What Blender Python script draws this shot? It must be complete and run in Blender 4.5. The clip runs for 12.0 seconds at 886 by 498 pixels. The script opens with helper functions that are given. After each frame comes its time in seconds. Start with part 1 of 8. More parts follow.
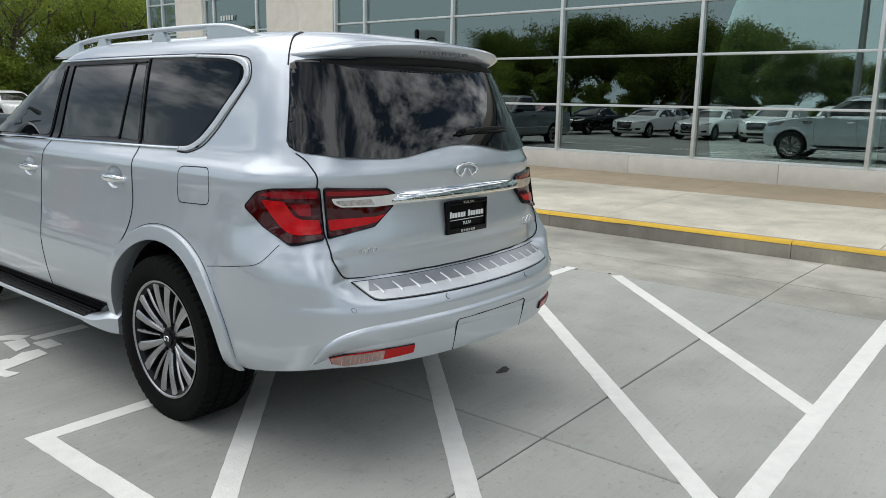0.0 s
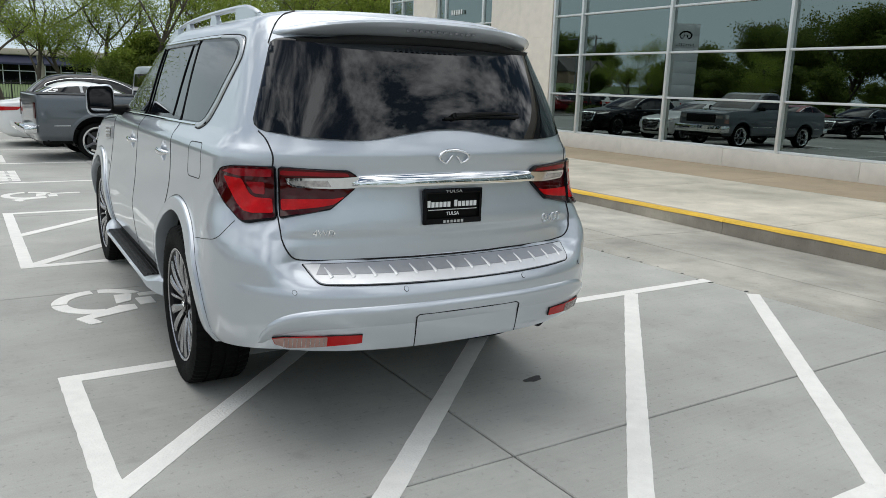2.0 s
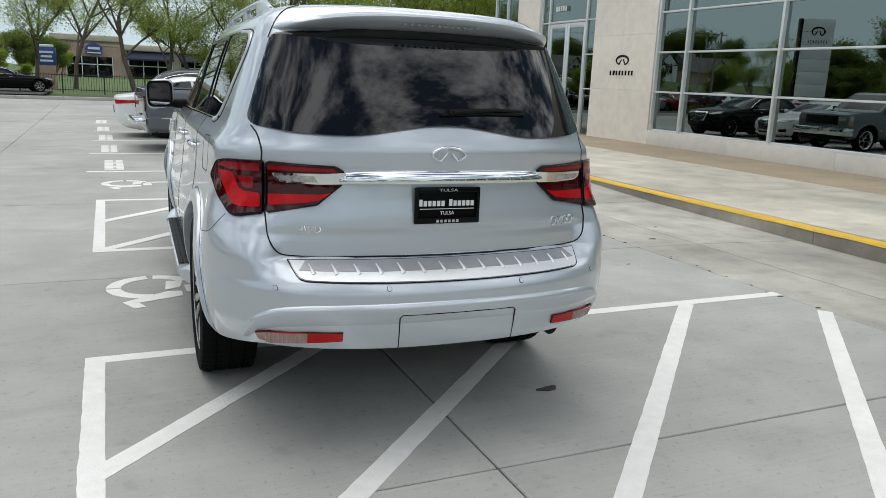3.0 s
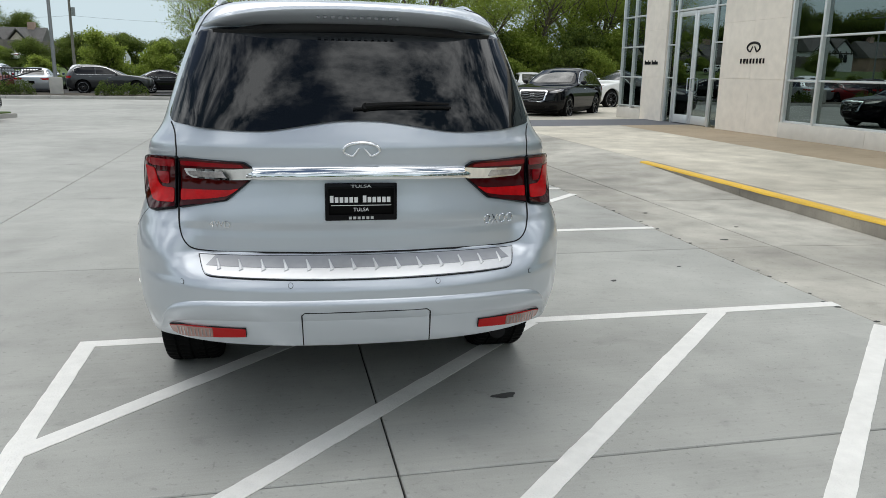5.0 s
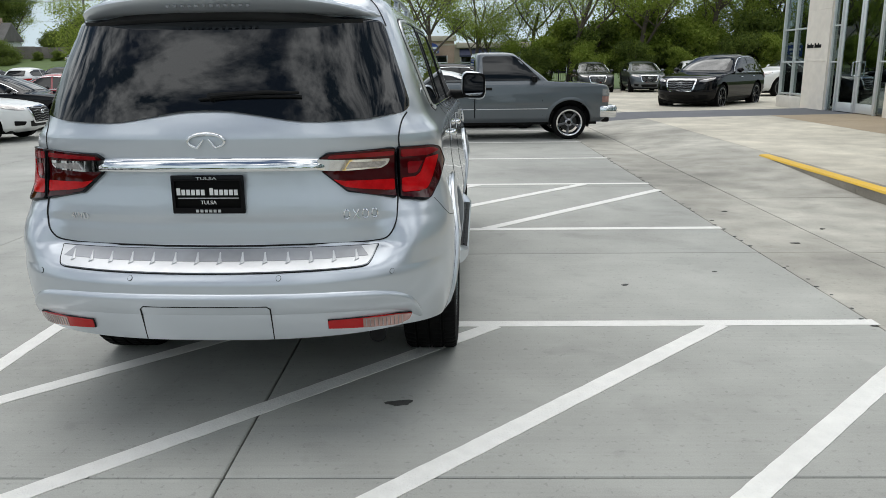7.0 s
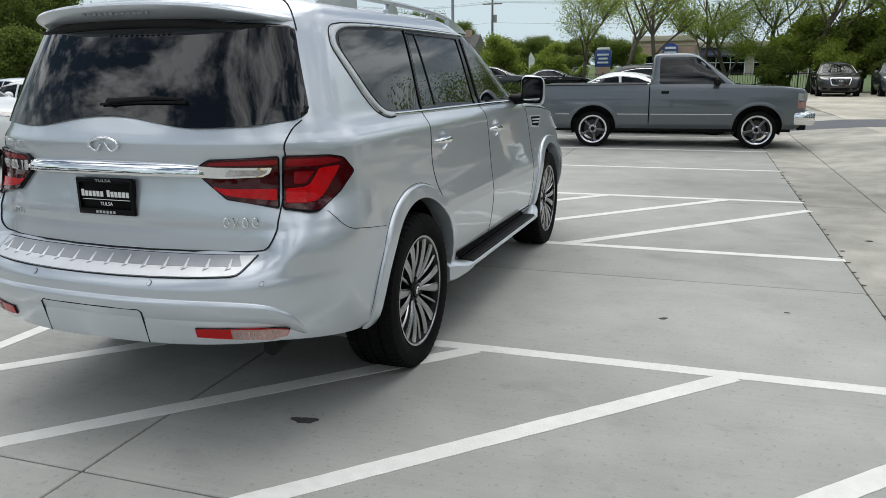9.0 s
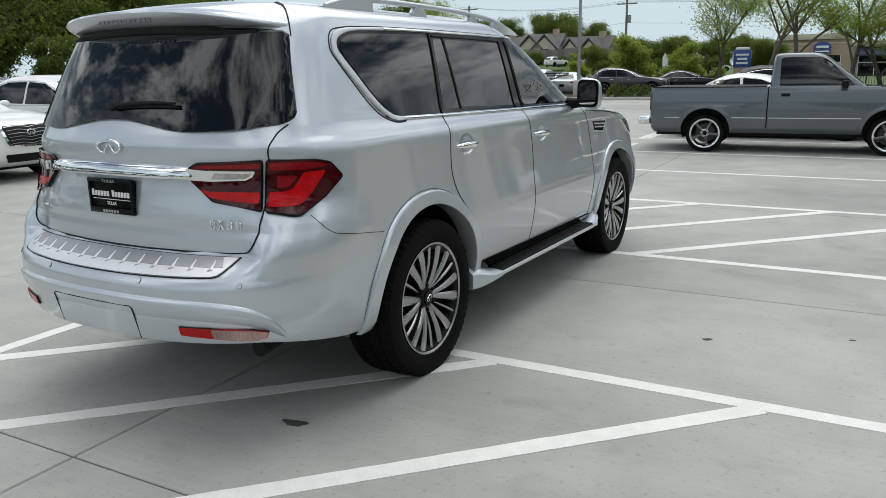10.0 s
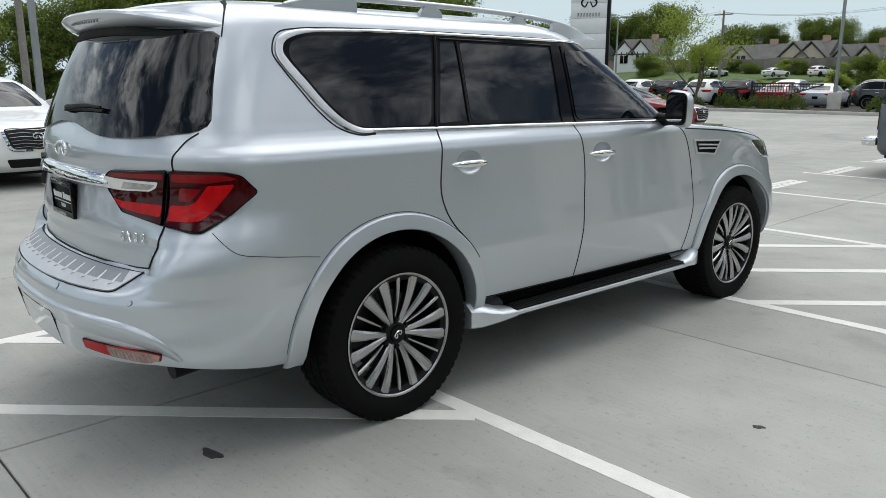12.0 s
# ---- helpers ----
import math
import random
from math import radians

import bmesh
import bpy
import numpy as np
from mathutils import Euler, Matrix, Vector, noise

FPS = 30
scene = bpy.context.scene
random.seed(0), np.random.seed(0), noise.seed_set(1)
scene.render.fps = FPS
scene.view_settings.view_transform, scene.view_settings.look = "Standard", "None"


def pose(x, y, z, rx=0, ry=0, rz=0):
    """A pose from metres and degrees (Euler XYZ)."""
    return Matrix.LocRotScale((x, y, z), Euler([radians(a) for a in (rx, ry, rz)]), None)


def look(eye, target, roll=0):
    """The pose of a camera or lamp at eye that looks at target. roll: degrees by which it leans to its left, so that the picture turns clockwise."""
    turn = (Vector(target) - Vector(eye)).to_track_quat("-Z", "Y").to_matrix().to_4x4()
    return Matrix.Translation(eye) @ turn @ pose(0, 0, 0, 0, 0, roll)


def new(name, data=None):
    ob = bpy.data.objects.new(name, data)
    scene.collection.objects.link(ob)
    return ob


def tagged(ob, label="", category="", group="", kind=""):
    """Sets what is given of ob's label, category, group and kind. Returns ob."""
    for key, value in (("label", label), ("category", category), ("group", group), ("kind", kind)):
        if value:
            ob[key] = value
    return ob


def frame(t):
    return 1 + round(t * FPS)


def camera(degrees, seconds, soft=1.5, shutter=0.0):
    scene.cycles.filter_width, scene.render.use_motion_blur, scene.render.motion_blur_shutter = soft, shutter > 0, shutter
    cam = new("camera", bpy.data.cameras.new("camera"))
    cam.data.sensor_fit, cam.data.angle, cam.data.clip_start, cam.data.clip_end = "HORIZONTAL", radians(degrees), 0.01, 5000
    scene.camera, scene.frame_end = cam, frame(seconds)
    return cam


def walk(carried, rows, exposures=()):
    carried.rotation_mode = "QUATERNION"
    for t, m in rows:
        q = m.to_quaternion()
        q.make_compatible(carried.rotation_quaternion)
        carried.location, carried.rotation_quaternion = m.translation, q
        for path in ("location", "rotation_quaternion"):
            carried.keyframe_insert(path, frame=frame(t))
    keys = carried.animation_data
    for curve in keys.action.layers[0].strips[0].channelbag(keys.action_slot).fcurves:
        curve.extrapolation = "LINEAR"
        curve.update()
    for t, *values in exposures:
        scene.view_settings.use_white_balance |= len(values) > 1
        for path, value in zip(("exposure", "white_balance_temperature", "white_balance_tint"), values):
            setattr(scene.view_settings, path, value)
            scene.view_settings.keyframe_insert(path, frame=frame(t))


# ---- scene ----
from mathutils.bvhtree import BVHTree

cam = camera(60.5, 12.0, soft=0.5)
PATH = [
    (0, (0.517, 0.314, 1.585), (2.05, 1.538, 1.197), 1.0),
    (0.5, (0.793, 0.148, 1.581), (2.214, 1.502, 1.194), 1.2),
    (1, (1.05, -0.049, 1.575), (2.354, 1.416, 1.184), 1.6),
    (1.5, (1.274, -0.271, 1.587), (2.454, 1.293, 1.185), 1.9),
    (2, (1.556, -0.338, 1.554), (2.607, 1.312, 1.139), 2.0),
    (2.5, (1.818, -0.404, 1.573), (2.737, 1.32, 1.146), 2.2),
    (2.7, (1.921, -0.45, 1.563), (2.788, 1.301, 1.134), 2.3),
    (4.3, (2.642, -0.552, 1.578), (3.169, 1.325, 1.131), 1.8),
    (4.5, (2.756, -0.595, 1.573), (3.252, 1.29, 1.125), 1.6),
    (5, (3.043, -0.681, 1.58), (3.462, 1.22, 1.125), 1.0),
    (5.5, (3.367, -0.616, 1.569), (3.702, 1.3, 1.105), 0.5),
    (6, (3.695, -0.601, 1.571), (3.928, 1.329, 1.099), 0.1),
    (6.5, (4.055, -0.665, 1.592), (4.162, 1.275, 1.118), -0.3),
    (7, (4.39, -0.59, 1.549), (4.356, 1.353, 1.077), -0.6),
    (7.5, (4.751, -0.499, 1.576), (4.569, 1.436, 1.104), -0.7),
    (7.7, (4.891, -0.485, 1.55), (4.655, 1.446, 1.086), -0.9),
    (9.3, (5.93, -0.003, 1.559), (5.213, 1.805, 1.096), -0.8),
    (9.5, (6.05, 0.052, 1.575), (5.268, 1.834, 1.115), -1.0),
    (10, (6.261, 0.229, 1.553), (5.33, 1.94, 1.099), -1.0),
    (10.5, (6.427, 0.518, 1.563), (5.35, 2.143, 1.117), -0.8),
    (11, (6.663, 0.794, 1.565), (5.462, 2.329, 1.12), -0.4),
    (11.5, (6.825, 1.032, 1.555), (5.515, 2.477, 1.113), 0.1),
    (12, (6.943, 1.392, 1.553), (5.526, 2.735, 1.118), 0.1),
]
walk(cam, [(t, look(eye, target, roll)) for t, eye, target, roll in PATH], exposures=[(0, 0.31), (12, 0.31)])

# ---- sky and sun ----
world = bpy.data.worlds.new("sky")
scene.world = world
world.use_nodes = True
wn = world.node_tree
wn.nodes.clear()


def wnode(kind, **props):
    n = wn.nodes.new(kind)
    for k, v in props.items():
        n.inputs[k].default_value = v
    return n


SUN_EL, SUN_AZ = radians(70), radians(342)
sky = wnode("ShaderNodeTexSky")
sky.sky_type, sky.sun_disc, sky.sun_elevation, sky.sun_rotation = "NISHITA", False, SUN_EL, SUN_AZ
sky.air_density, sky.dust_density = 1.0, 1.5
coord = wnode("ShaderNodeTexCoord")
split = wnode("ShaderNodeSeparateXYZ")
rise = wnode("ShaderNodeMath")
rise.operation = "MAXIMUM"
rise.inputs[1].default_value = 0.0
lift = wnode("ShaderNodeMath")
lift.operation = "ADD"
lift.inputs[1].default_value = 0.22
over_x, over_y = wnode("ShaderNodeMath"), wnode("ShaderNodeMath")
over_x.operation = over_y.operation = "DIVIDE"
layer = wnode("ShaderNodeCombineXYZ")
layer.inputs["Z"].default_value = 0.37
cloud = wnode("ShaderNodeTexNoise", Scale=1.9, Detail=10.0, Roughness=0.58, Distortion=0.35)
cover = wnode("ShaderNodeValToRGB")
cover.color_ramp.elements[0].position, cover.color_ramp.elements[1].position = 0.41, 0.53
body_noise = wnode("ShaderNodeTexNoise", Scale=3.3, Detail=10.0, Roughness=0.62)
tone = wnode("ShaderNodeValToRGB")
tone.color_ramp.elements[0].position, tone.color_ramp.elements[1].position = 0.42, 0.60
tone.color_ramp.elements[0].color = (0.07, 0.115, 0.175, 1)
tone.color_ramp.elements[1].color = (1.75, 1.79, 1.81, 1)
cloud_light = wnode("ShaderNodeBackground", Strength=1.0)
clear_light = wnode("ShaderNodeBackground", Strength=0.06)
blend = wnode("ShaderNodeMixShader")
out = wnode("ShaderNodeOutputWorld")
wn.links.new(coord.outputs["Generated"], split.inputs["Vector"])
wn.links.new(split.outputs["Z"], rise.inputs[0])
wn.links.new(rise.outputs["Value"], lift.inputs[0])
for over, axis in ((over_x, "X"), (over_y, "Y")):
    wn.links.new(split.outputs[axis], over.inputs[0])
    wn.links.new(lift.outputs["Value"], over.inputs[1])
    wn.links.new(over.outputs["Value"], layer.inputs[axis])
for n in (cloud, body_noise):
    wn.links.new(layer.outputs["Vector"], n.inputs["Vector"])
wn.links.new(cloud.outputs["Fac"], cover.inputs["Fac"])
wn.links.new(body_noise.outputs["Fac"], tone.inputs["Fac"])
# haze towards the horizon
low = wnode("ShaderNodeMapRange")
low.inputs["From Min"].default_value, low.inputs["From Max"].default_value = 0.13, 0.42
low.inputs["To Min"].default_value, low.inputs["To Max"].default_value = 1.0, 0.0
hazy = wnode("ShaderNodeMix")
hazy.data_type = "RGBA"
hazy.inputs[7].default_value = (0.50, 0.60, 0.645, 1)
thick = wnode("ShaderNodeMath")
thick.operation = "MAXIMUM"
wn.links.new(split.outputs["Z"], low.inputs["Value"])
wn.links.new(low.outputs["Result"], hazy.inputs[0])
wn.links.new(tone.outputs["Color"], hazy.inputs[6])
wn.links.new(hazy.outputs[2], cloud_light.inputs["Color"])
wn.links.new(cover.outputs["Color"], thick.inputs[0])
wn.links.new(low.outputs["Result"], thick.inputs[1])
wn.links.new(sky.outputs["Color"], clear_light.inputs["Color"])
wn.links.new(thick.outputs["Value"], blend.inputs["Fac"])
wn.links.new(clear_light.outputs["Background"], blend.inputs[1])
wn.links.new(cloud_light.outputs["Background"], blend.inputs[2])
wn.links.new(blend.outputs["Shader"], out.inputs["Surface"])

sun = new("sun", bpy.data.lights.new("sun", "SUN"))
sun.data.energy, sun.data.angle, sun.data.color = 1.35, radians(70), (1.0, 0.985, 0.94)
sun.matrix_world = look((0, 0, 30), (0 - 30 * math.sin(SUN_AZ) / math.tan(SUN_EL), -30 * math.cos(SUN_AZ) / math.tan(SUN_EL), 0))


# ---- materials ----
def material(name):
    m = bpy.data.materials.new(name)
    m.use_nodes = True
    return m, m.node_tree, m.node_tree.nodes["Principled BSDF"]


def surface(name, color, rough=0.5, metal=0.0, spec=0.5, coat=0.0, vary=0.0, scale=8.0, bump=0.0, bump_scale=60.0, emit=None, rnd=0.0, space="Object"):
    """A surface of one base colour with noise at two scales in tone and roughness, and fine relief."""
    m, nt, p = material(name)
    p.inputs["Base Color"].default_value = (*color, 1)
    p.inputs["Roughness"].default_value, p.inputs["Metallic"].default_value = rough, metal
    p.inputs["Specular IOR Level"].default_value = spec
    p.inputs["Coat Weight"].default_value, p.inputs["Coat Roughness"].default_value = coat, 0.03
    tc = nt.nodes.new("ShaderNodeTexCoord")
    if vary:
        big, small = nt.nodes.new("ShaderNodeTexNoise"), nt.nodes.new("ShaderNodeTexNoise")
        big.inputs["Scale"].default_value, big.inputs["Detail"].default_value = scale * 0.13, 6
        small.inputs["Scale"].default_value, small.inputs["Detail"].default_value = scale, 8
        add = nt.nodes.new("ShaderNodeMath")
        add.operation = "ADD"
        span = nt.nodes.new("ShaderNodeMapRange")
        span.inputs["From Min"].default_value, span.inputs["From Max"].default_value = 0.7, 1.3
        span.inputs["To Min"].default_value, span.inputs["To Max"].default_value = 1 - vary, 1 + vary
        last = span.outputs["Result"]
        if rnd:
            info = nt.nodes.new("ShaderNodeObjectInfo")
            r = nt.nodes.new("ShaderNodeMapRange")
            r.inputs["To Min"].default_value, r.inputs["To Max"].default_value = 1 - rnd, 1 + rnd
            times = nt.nodes.new("ShaderNodeMath")
            times.operation = "MULTIPLY"
            nt.links.new(info.outputs["Random"], r.inputs["Value"])
            nt.links.new(last, times.inputs[0]), nt.links.new(r.outputs["Result"], times.inputs[1])
            last = times.outputs["Value"]
        mul = nt.nodes.new("ShaderNodeVectorMath")
        mul.operation = "SCALE"
        mul.inputs[0].default_value = color
        for n in (big, small):
            nt.links.new(tc.outputs[space], n.inputs["Vector"])
        nt.links.new(big.outputs["Fac"], add.inputs[0]), nt.links.new(small.outputs["Fac"], add.inputs[1])
        nt.links.new(add.outputs["Value"], span.inputs["Value"])
        nt.links.new(last, mul.inputs["Scale"])
        nt.links.new(mul.outputs["Vector"], p.inputs["Base Color"])
        rr = nt.nodes.new("ShaderNodeMapRange")
        rr.inputs["From Min"].default_value, rr.inputs["From Max"].default_value = 0.3, 0.7
        rr.inputs["To Min"].default_value, rr.inputs["To Max"].default_value = max(rough - 0.08, 0.0), min(rough + 0.08, 1)
        nt.links.new(small.outputs["Fac"], rr.inputs["Value"])
        if rough > 0.12:
            nt.links.new(rr.outputs["Result"], p.inputs["Roughness"])
    if bump:
        b, n = nt.nodes.new("ShaderNodeBump"), nt.nodes.new("ShaderNodeTexNoise")
        n.inputs["Scale"].default_value, n.inputs["Detail"].default_value = bump_scale, 4
        b.inputs["Strength"].default_value, b.inputs["Distance"].default_value = bump, 0.02
        nt.links.new(tc.outputs[space], n.inputs["Vector"])
        nt.links.new(n.outputs["Fac"], b.inputs["Height"]), nt.links.new(b.outputs["Normal"], p.inputs["Normal"])
    if emit:
        p.inputs["Emission Color"].default_value, p.inputs["Emission Strength"].default_value = (*color, 1), emit
    return m


def car_paint(name, color, metal=0.8, rough=0.33, flake=0.25):
    m, nt, p = material(name)
    tc, n, mr = nt.nodes.new("ShaderNodeTexCoord"), nt.nodes.new("ShaderNodeTexNoise"), nt.nodes.new("ShaderNodeMapRange")
    n.inputs["Scale"].default_value, n.inputs["Detail"].default_value = 900, 2
    mr.inputs["To Min"].default_value, mr.inputs["To Max"].default_value = rough - 0.08 * flake, rough + 0.16 * flake
    nt.links.new(tc.outputs["Object"], n.inputs["Vector"]), nt.links.new(n.outputs["Fac"], mr.inputs["Value"])
    nt.links.new(mr.outputs["Result"], p.inputs["Roughness"])
    p.inputs["Base Color"].default_value, p.inputs["Metallic"].default_value = (*color, 1), metal
    p.inputs["Coat Weight"].default_value, p.inputs["Coat Roughness"].default_value = (1.0 if metal > 0.1 else 0.6), 0.02
    p.inputs["Specular IOR Level"].default_value = 0.5 if metal > 0.1 else 0.2 if sum(color) > 1 else 0.0
    return m


def clear_pane(name, tint, gloss_ior=1.6, through_share=1.0, rough=0.0):
    """Flat glazing: clear and tinted, with Fresnel gloss on it."""
    m, nt, p = material(name)
    nt.nodes.remove(p)
    o = nt.nodes["Material Output"]
    tr, gl, fr, mx = (nt.nodes.new(k) for k in ("ShaderNodeBsdfTransparent", "ShaderNodeBsdfGlossy", "ShaderNodeFresnel", "ShaderNodeMixShader"))
    tr.inputs["Color"].default_value = (*tint, 1)
    gl.inputs["Color"].default_value = (0.86, 1.0, 0.97, 1)
    gl.inputs["Roughness"].default_value, fr.inputs["IOR"].default_value = rough, gloss_ior
    nt.links.new(fr.outputs["Fac"], mx.inputs["Fac"])
    nt.links.new(tr.outputs["BSDF"], mx.inputs[1]), nt.links.new(gl.outputs["BSDF"], mx.inputs[2])
    nt.links.new(mx.outputs["Shader"], o.inputs["Surface"])
    return m


def concrete(name, color, joint_dirt=0.0, vary=0.14):
    """Broom-finished concrete: cloudy stains, fine grain, dark specks, each slab its own tone."""
    m, nt, p = material(name)
    tc, geo = nt.nodes.new("ShaderNodeTexCoord"), nt.nodes.new("ShaderNodeNewGeometry")
    info = nt.nodes.new("ShaderNodeObjectInfo")
    factors = []
    for scale, detail, lo, hi, dist in ((0.35, 7, 1 - vary, 1 + vary, 0.6), (2.2, 8, 1 - vary * 0.6, 1 + vary * 0.6, 0.2), (170, 3, 0.93, 1.07, 0)):
        n, mr = nt.nodes.new("ShaderNodeTexNoise"), nt.nodes.new("ShaderNodeMapRange")
        n.inputs["Scale"].default_value, n.inputs["Detail"].default_value, n.inputs["Distortion"].default_value = scale, detail, dist
        mr.inputs["From Min"].default_value, mr.inputs["From Max"].default_value = 0.3, 0.7
        mr.inputs["To Min"].default_value, mr.inputs["To Max"].default_value = lo, hi
        nt.links.new(geo.outputs["Position"], n.inputs["Vector"]), nt.links.new(n.outputs["Fac"], mr.inputs["Value"])
        factors.append(mr.outputs["Result"])
    # drip stains and scuffs, few and dark
    st, sr = nt.nodes.new("ShaderNodeTexNoise"), nt.nodes.new("ShaderNodeMapRange")
    st.inputs["Scale"].default_value, st.inputs["Detail"].default_value, st.inputs["Distortion"].default_value = 0.9, 9, 1.6
    sr.inputs["From Min"].default_value, sr.inputs["From Max"].default_value = 0.58, 0.74
    sr.inputs["To Min"].default_value, sr.inputs["To Max"].default_value = 1.0, 0.84
    nt.links.new(geo.outputs["Position"], st.inputs["Vector"]), nt.links.new(st.outputs["Fac"], sr.inputs["Value"])
    factors.append(sr.outputs["Result"])
    # pits and grit
    for scale, lo, hi, dark, detail in ((38, 0.62, 0.72, 0.80, 2), (7, 0.60, 0.78, 0.86, 9), (0.22, 0.50, 0.70, 0.88, 10)):
        sp, sm = nt.nodes.new("ShaderNodeTexNoise"), nt.nodes.new("ShaderNodeMapRange")
        sp.inputs["Scale"].default_value, sp.inputs["Detail"].default_value, sp.inputs["Distortion"].default_value = scale, detail, 0.4
        sm.inputs["From Min"].default_value, sm.inputs["From Max"].default_value = lo, hi
        sm.inputs["To Min"].default_value, sm.inputs["To Max"].default_value = 1.0, dark
        nt.links.new(geo.outputs["Position"], sp.inputs["Vector"]), nt.links.new(sp.outputs["Fac"], sm.inputs["Value"])
        factors.append(sm.outputs["Result"])
    # broom streaks
    mp, bn, bs = nt.nodes.new("ShaderNodeMapping"), nt.nodes.new("ShaderNodeTexNoise"), nt.nodes.new("ShaderNodeMapRange")
    mp.inputs["Scale"].default_value = (0.7, 55, 1)
    bn.inputs["Scale"].default_value, bn.inputs["Detail"].default_value = 1.0, 5
    bs.inputs["From Min"].default_value, bs.inputs["From Max"].default_value = 0.3, 0.7
    bs.inputs["To Min"].default_value, bs.inputs["To Max"].default_value = 0.965, 1.035
    nt.links.new(geo.outputs["Position"], mp.inputs["Vector"]), nt.links.new(mp.outputs["Vector"], bn.inputs["Vector"])
    nt.links.new(bn.outputs["Fac"], bs.inputs["Value"])
    factors.append(bs.outputs["Result"])
    r = nt.nodes.new("ShaderNodeMapRange")
    r.inputs["To Min"].default_value, r.inputs["To Max"].default_value = 0.96, 1.04
    nt.links.new(info.outputs["Random"], r.inputs["Value"])
    factors.append(r.outputs["Result"])
    last = factors[0]
    for f in factors[1:]:
        t = nt.nodes.new("ShaderNodeMath")
        t.operation = "MULTIPLY"
        nt.links.new(last, t.inputs[0]), nt.links.new(f, t.inputs[1])
        last = t.outputs["Value"]
    mul = nt.nodes.new("ShaderNodeVectorMath")
    mul.operation = "SCALE"
    mul.inputs[0].default_value = color
    nt.links.new(last, mul.inputs["Scale"]), nt.links.new(mul.outputs["Vector"], p.inputs["Base Color"])
    p.inputs["Roughness"].default_value, p.inputs["Specular IOR Level"].default_value = 0.72, 0.35
    b, n = nt.nodes.new("ShaderNodeBump"), nt.nodes.new("ShaderNodeTexNoise")
    n.inputs["Scale"].default_value, n.inputs["Detail"].default_value = 120, 5
    b.inputs["Strength"].default_value, b.inputs["Distance"].default_value = 0.25, 0.004
    nt.links.new(geo.outputs["Position"], n.inputs["Vector"])
    nt.links.new(n.outputs["Fac"], b.inputs["Height"]), nt.links.new(b.outputs["Normal"], p.inputs["Normal"])
    return m


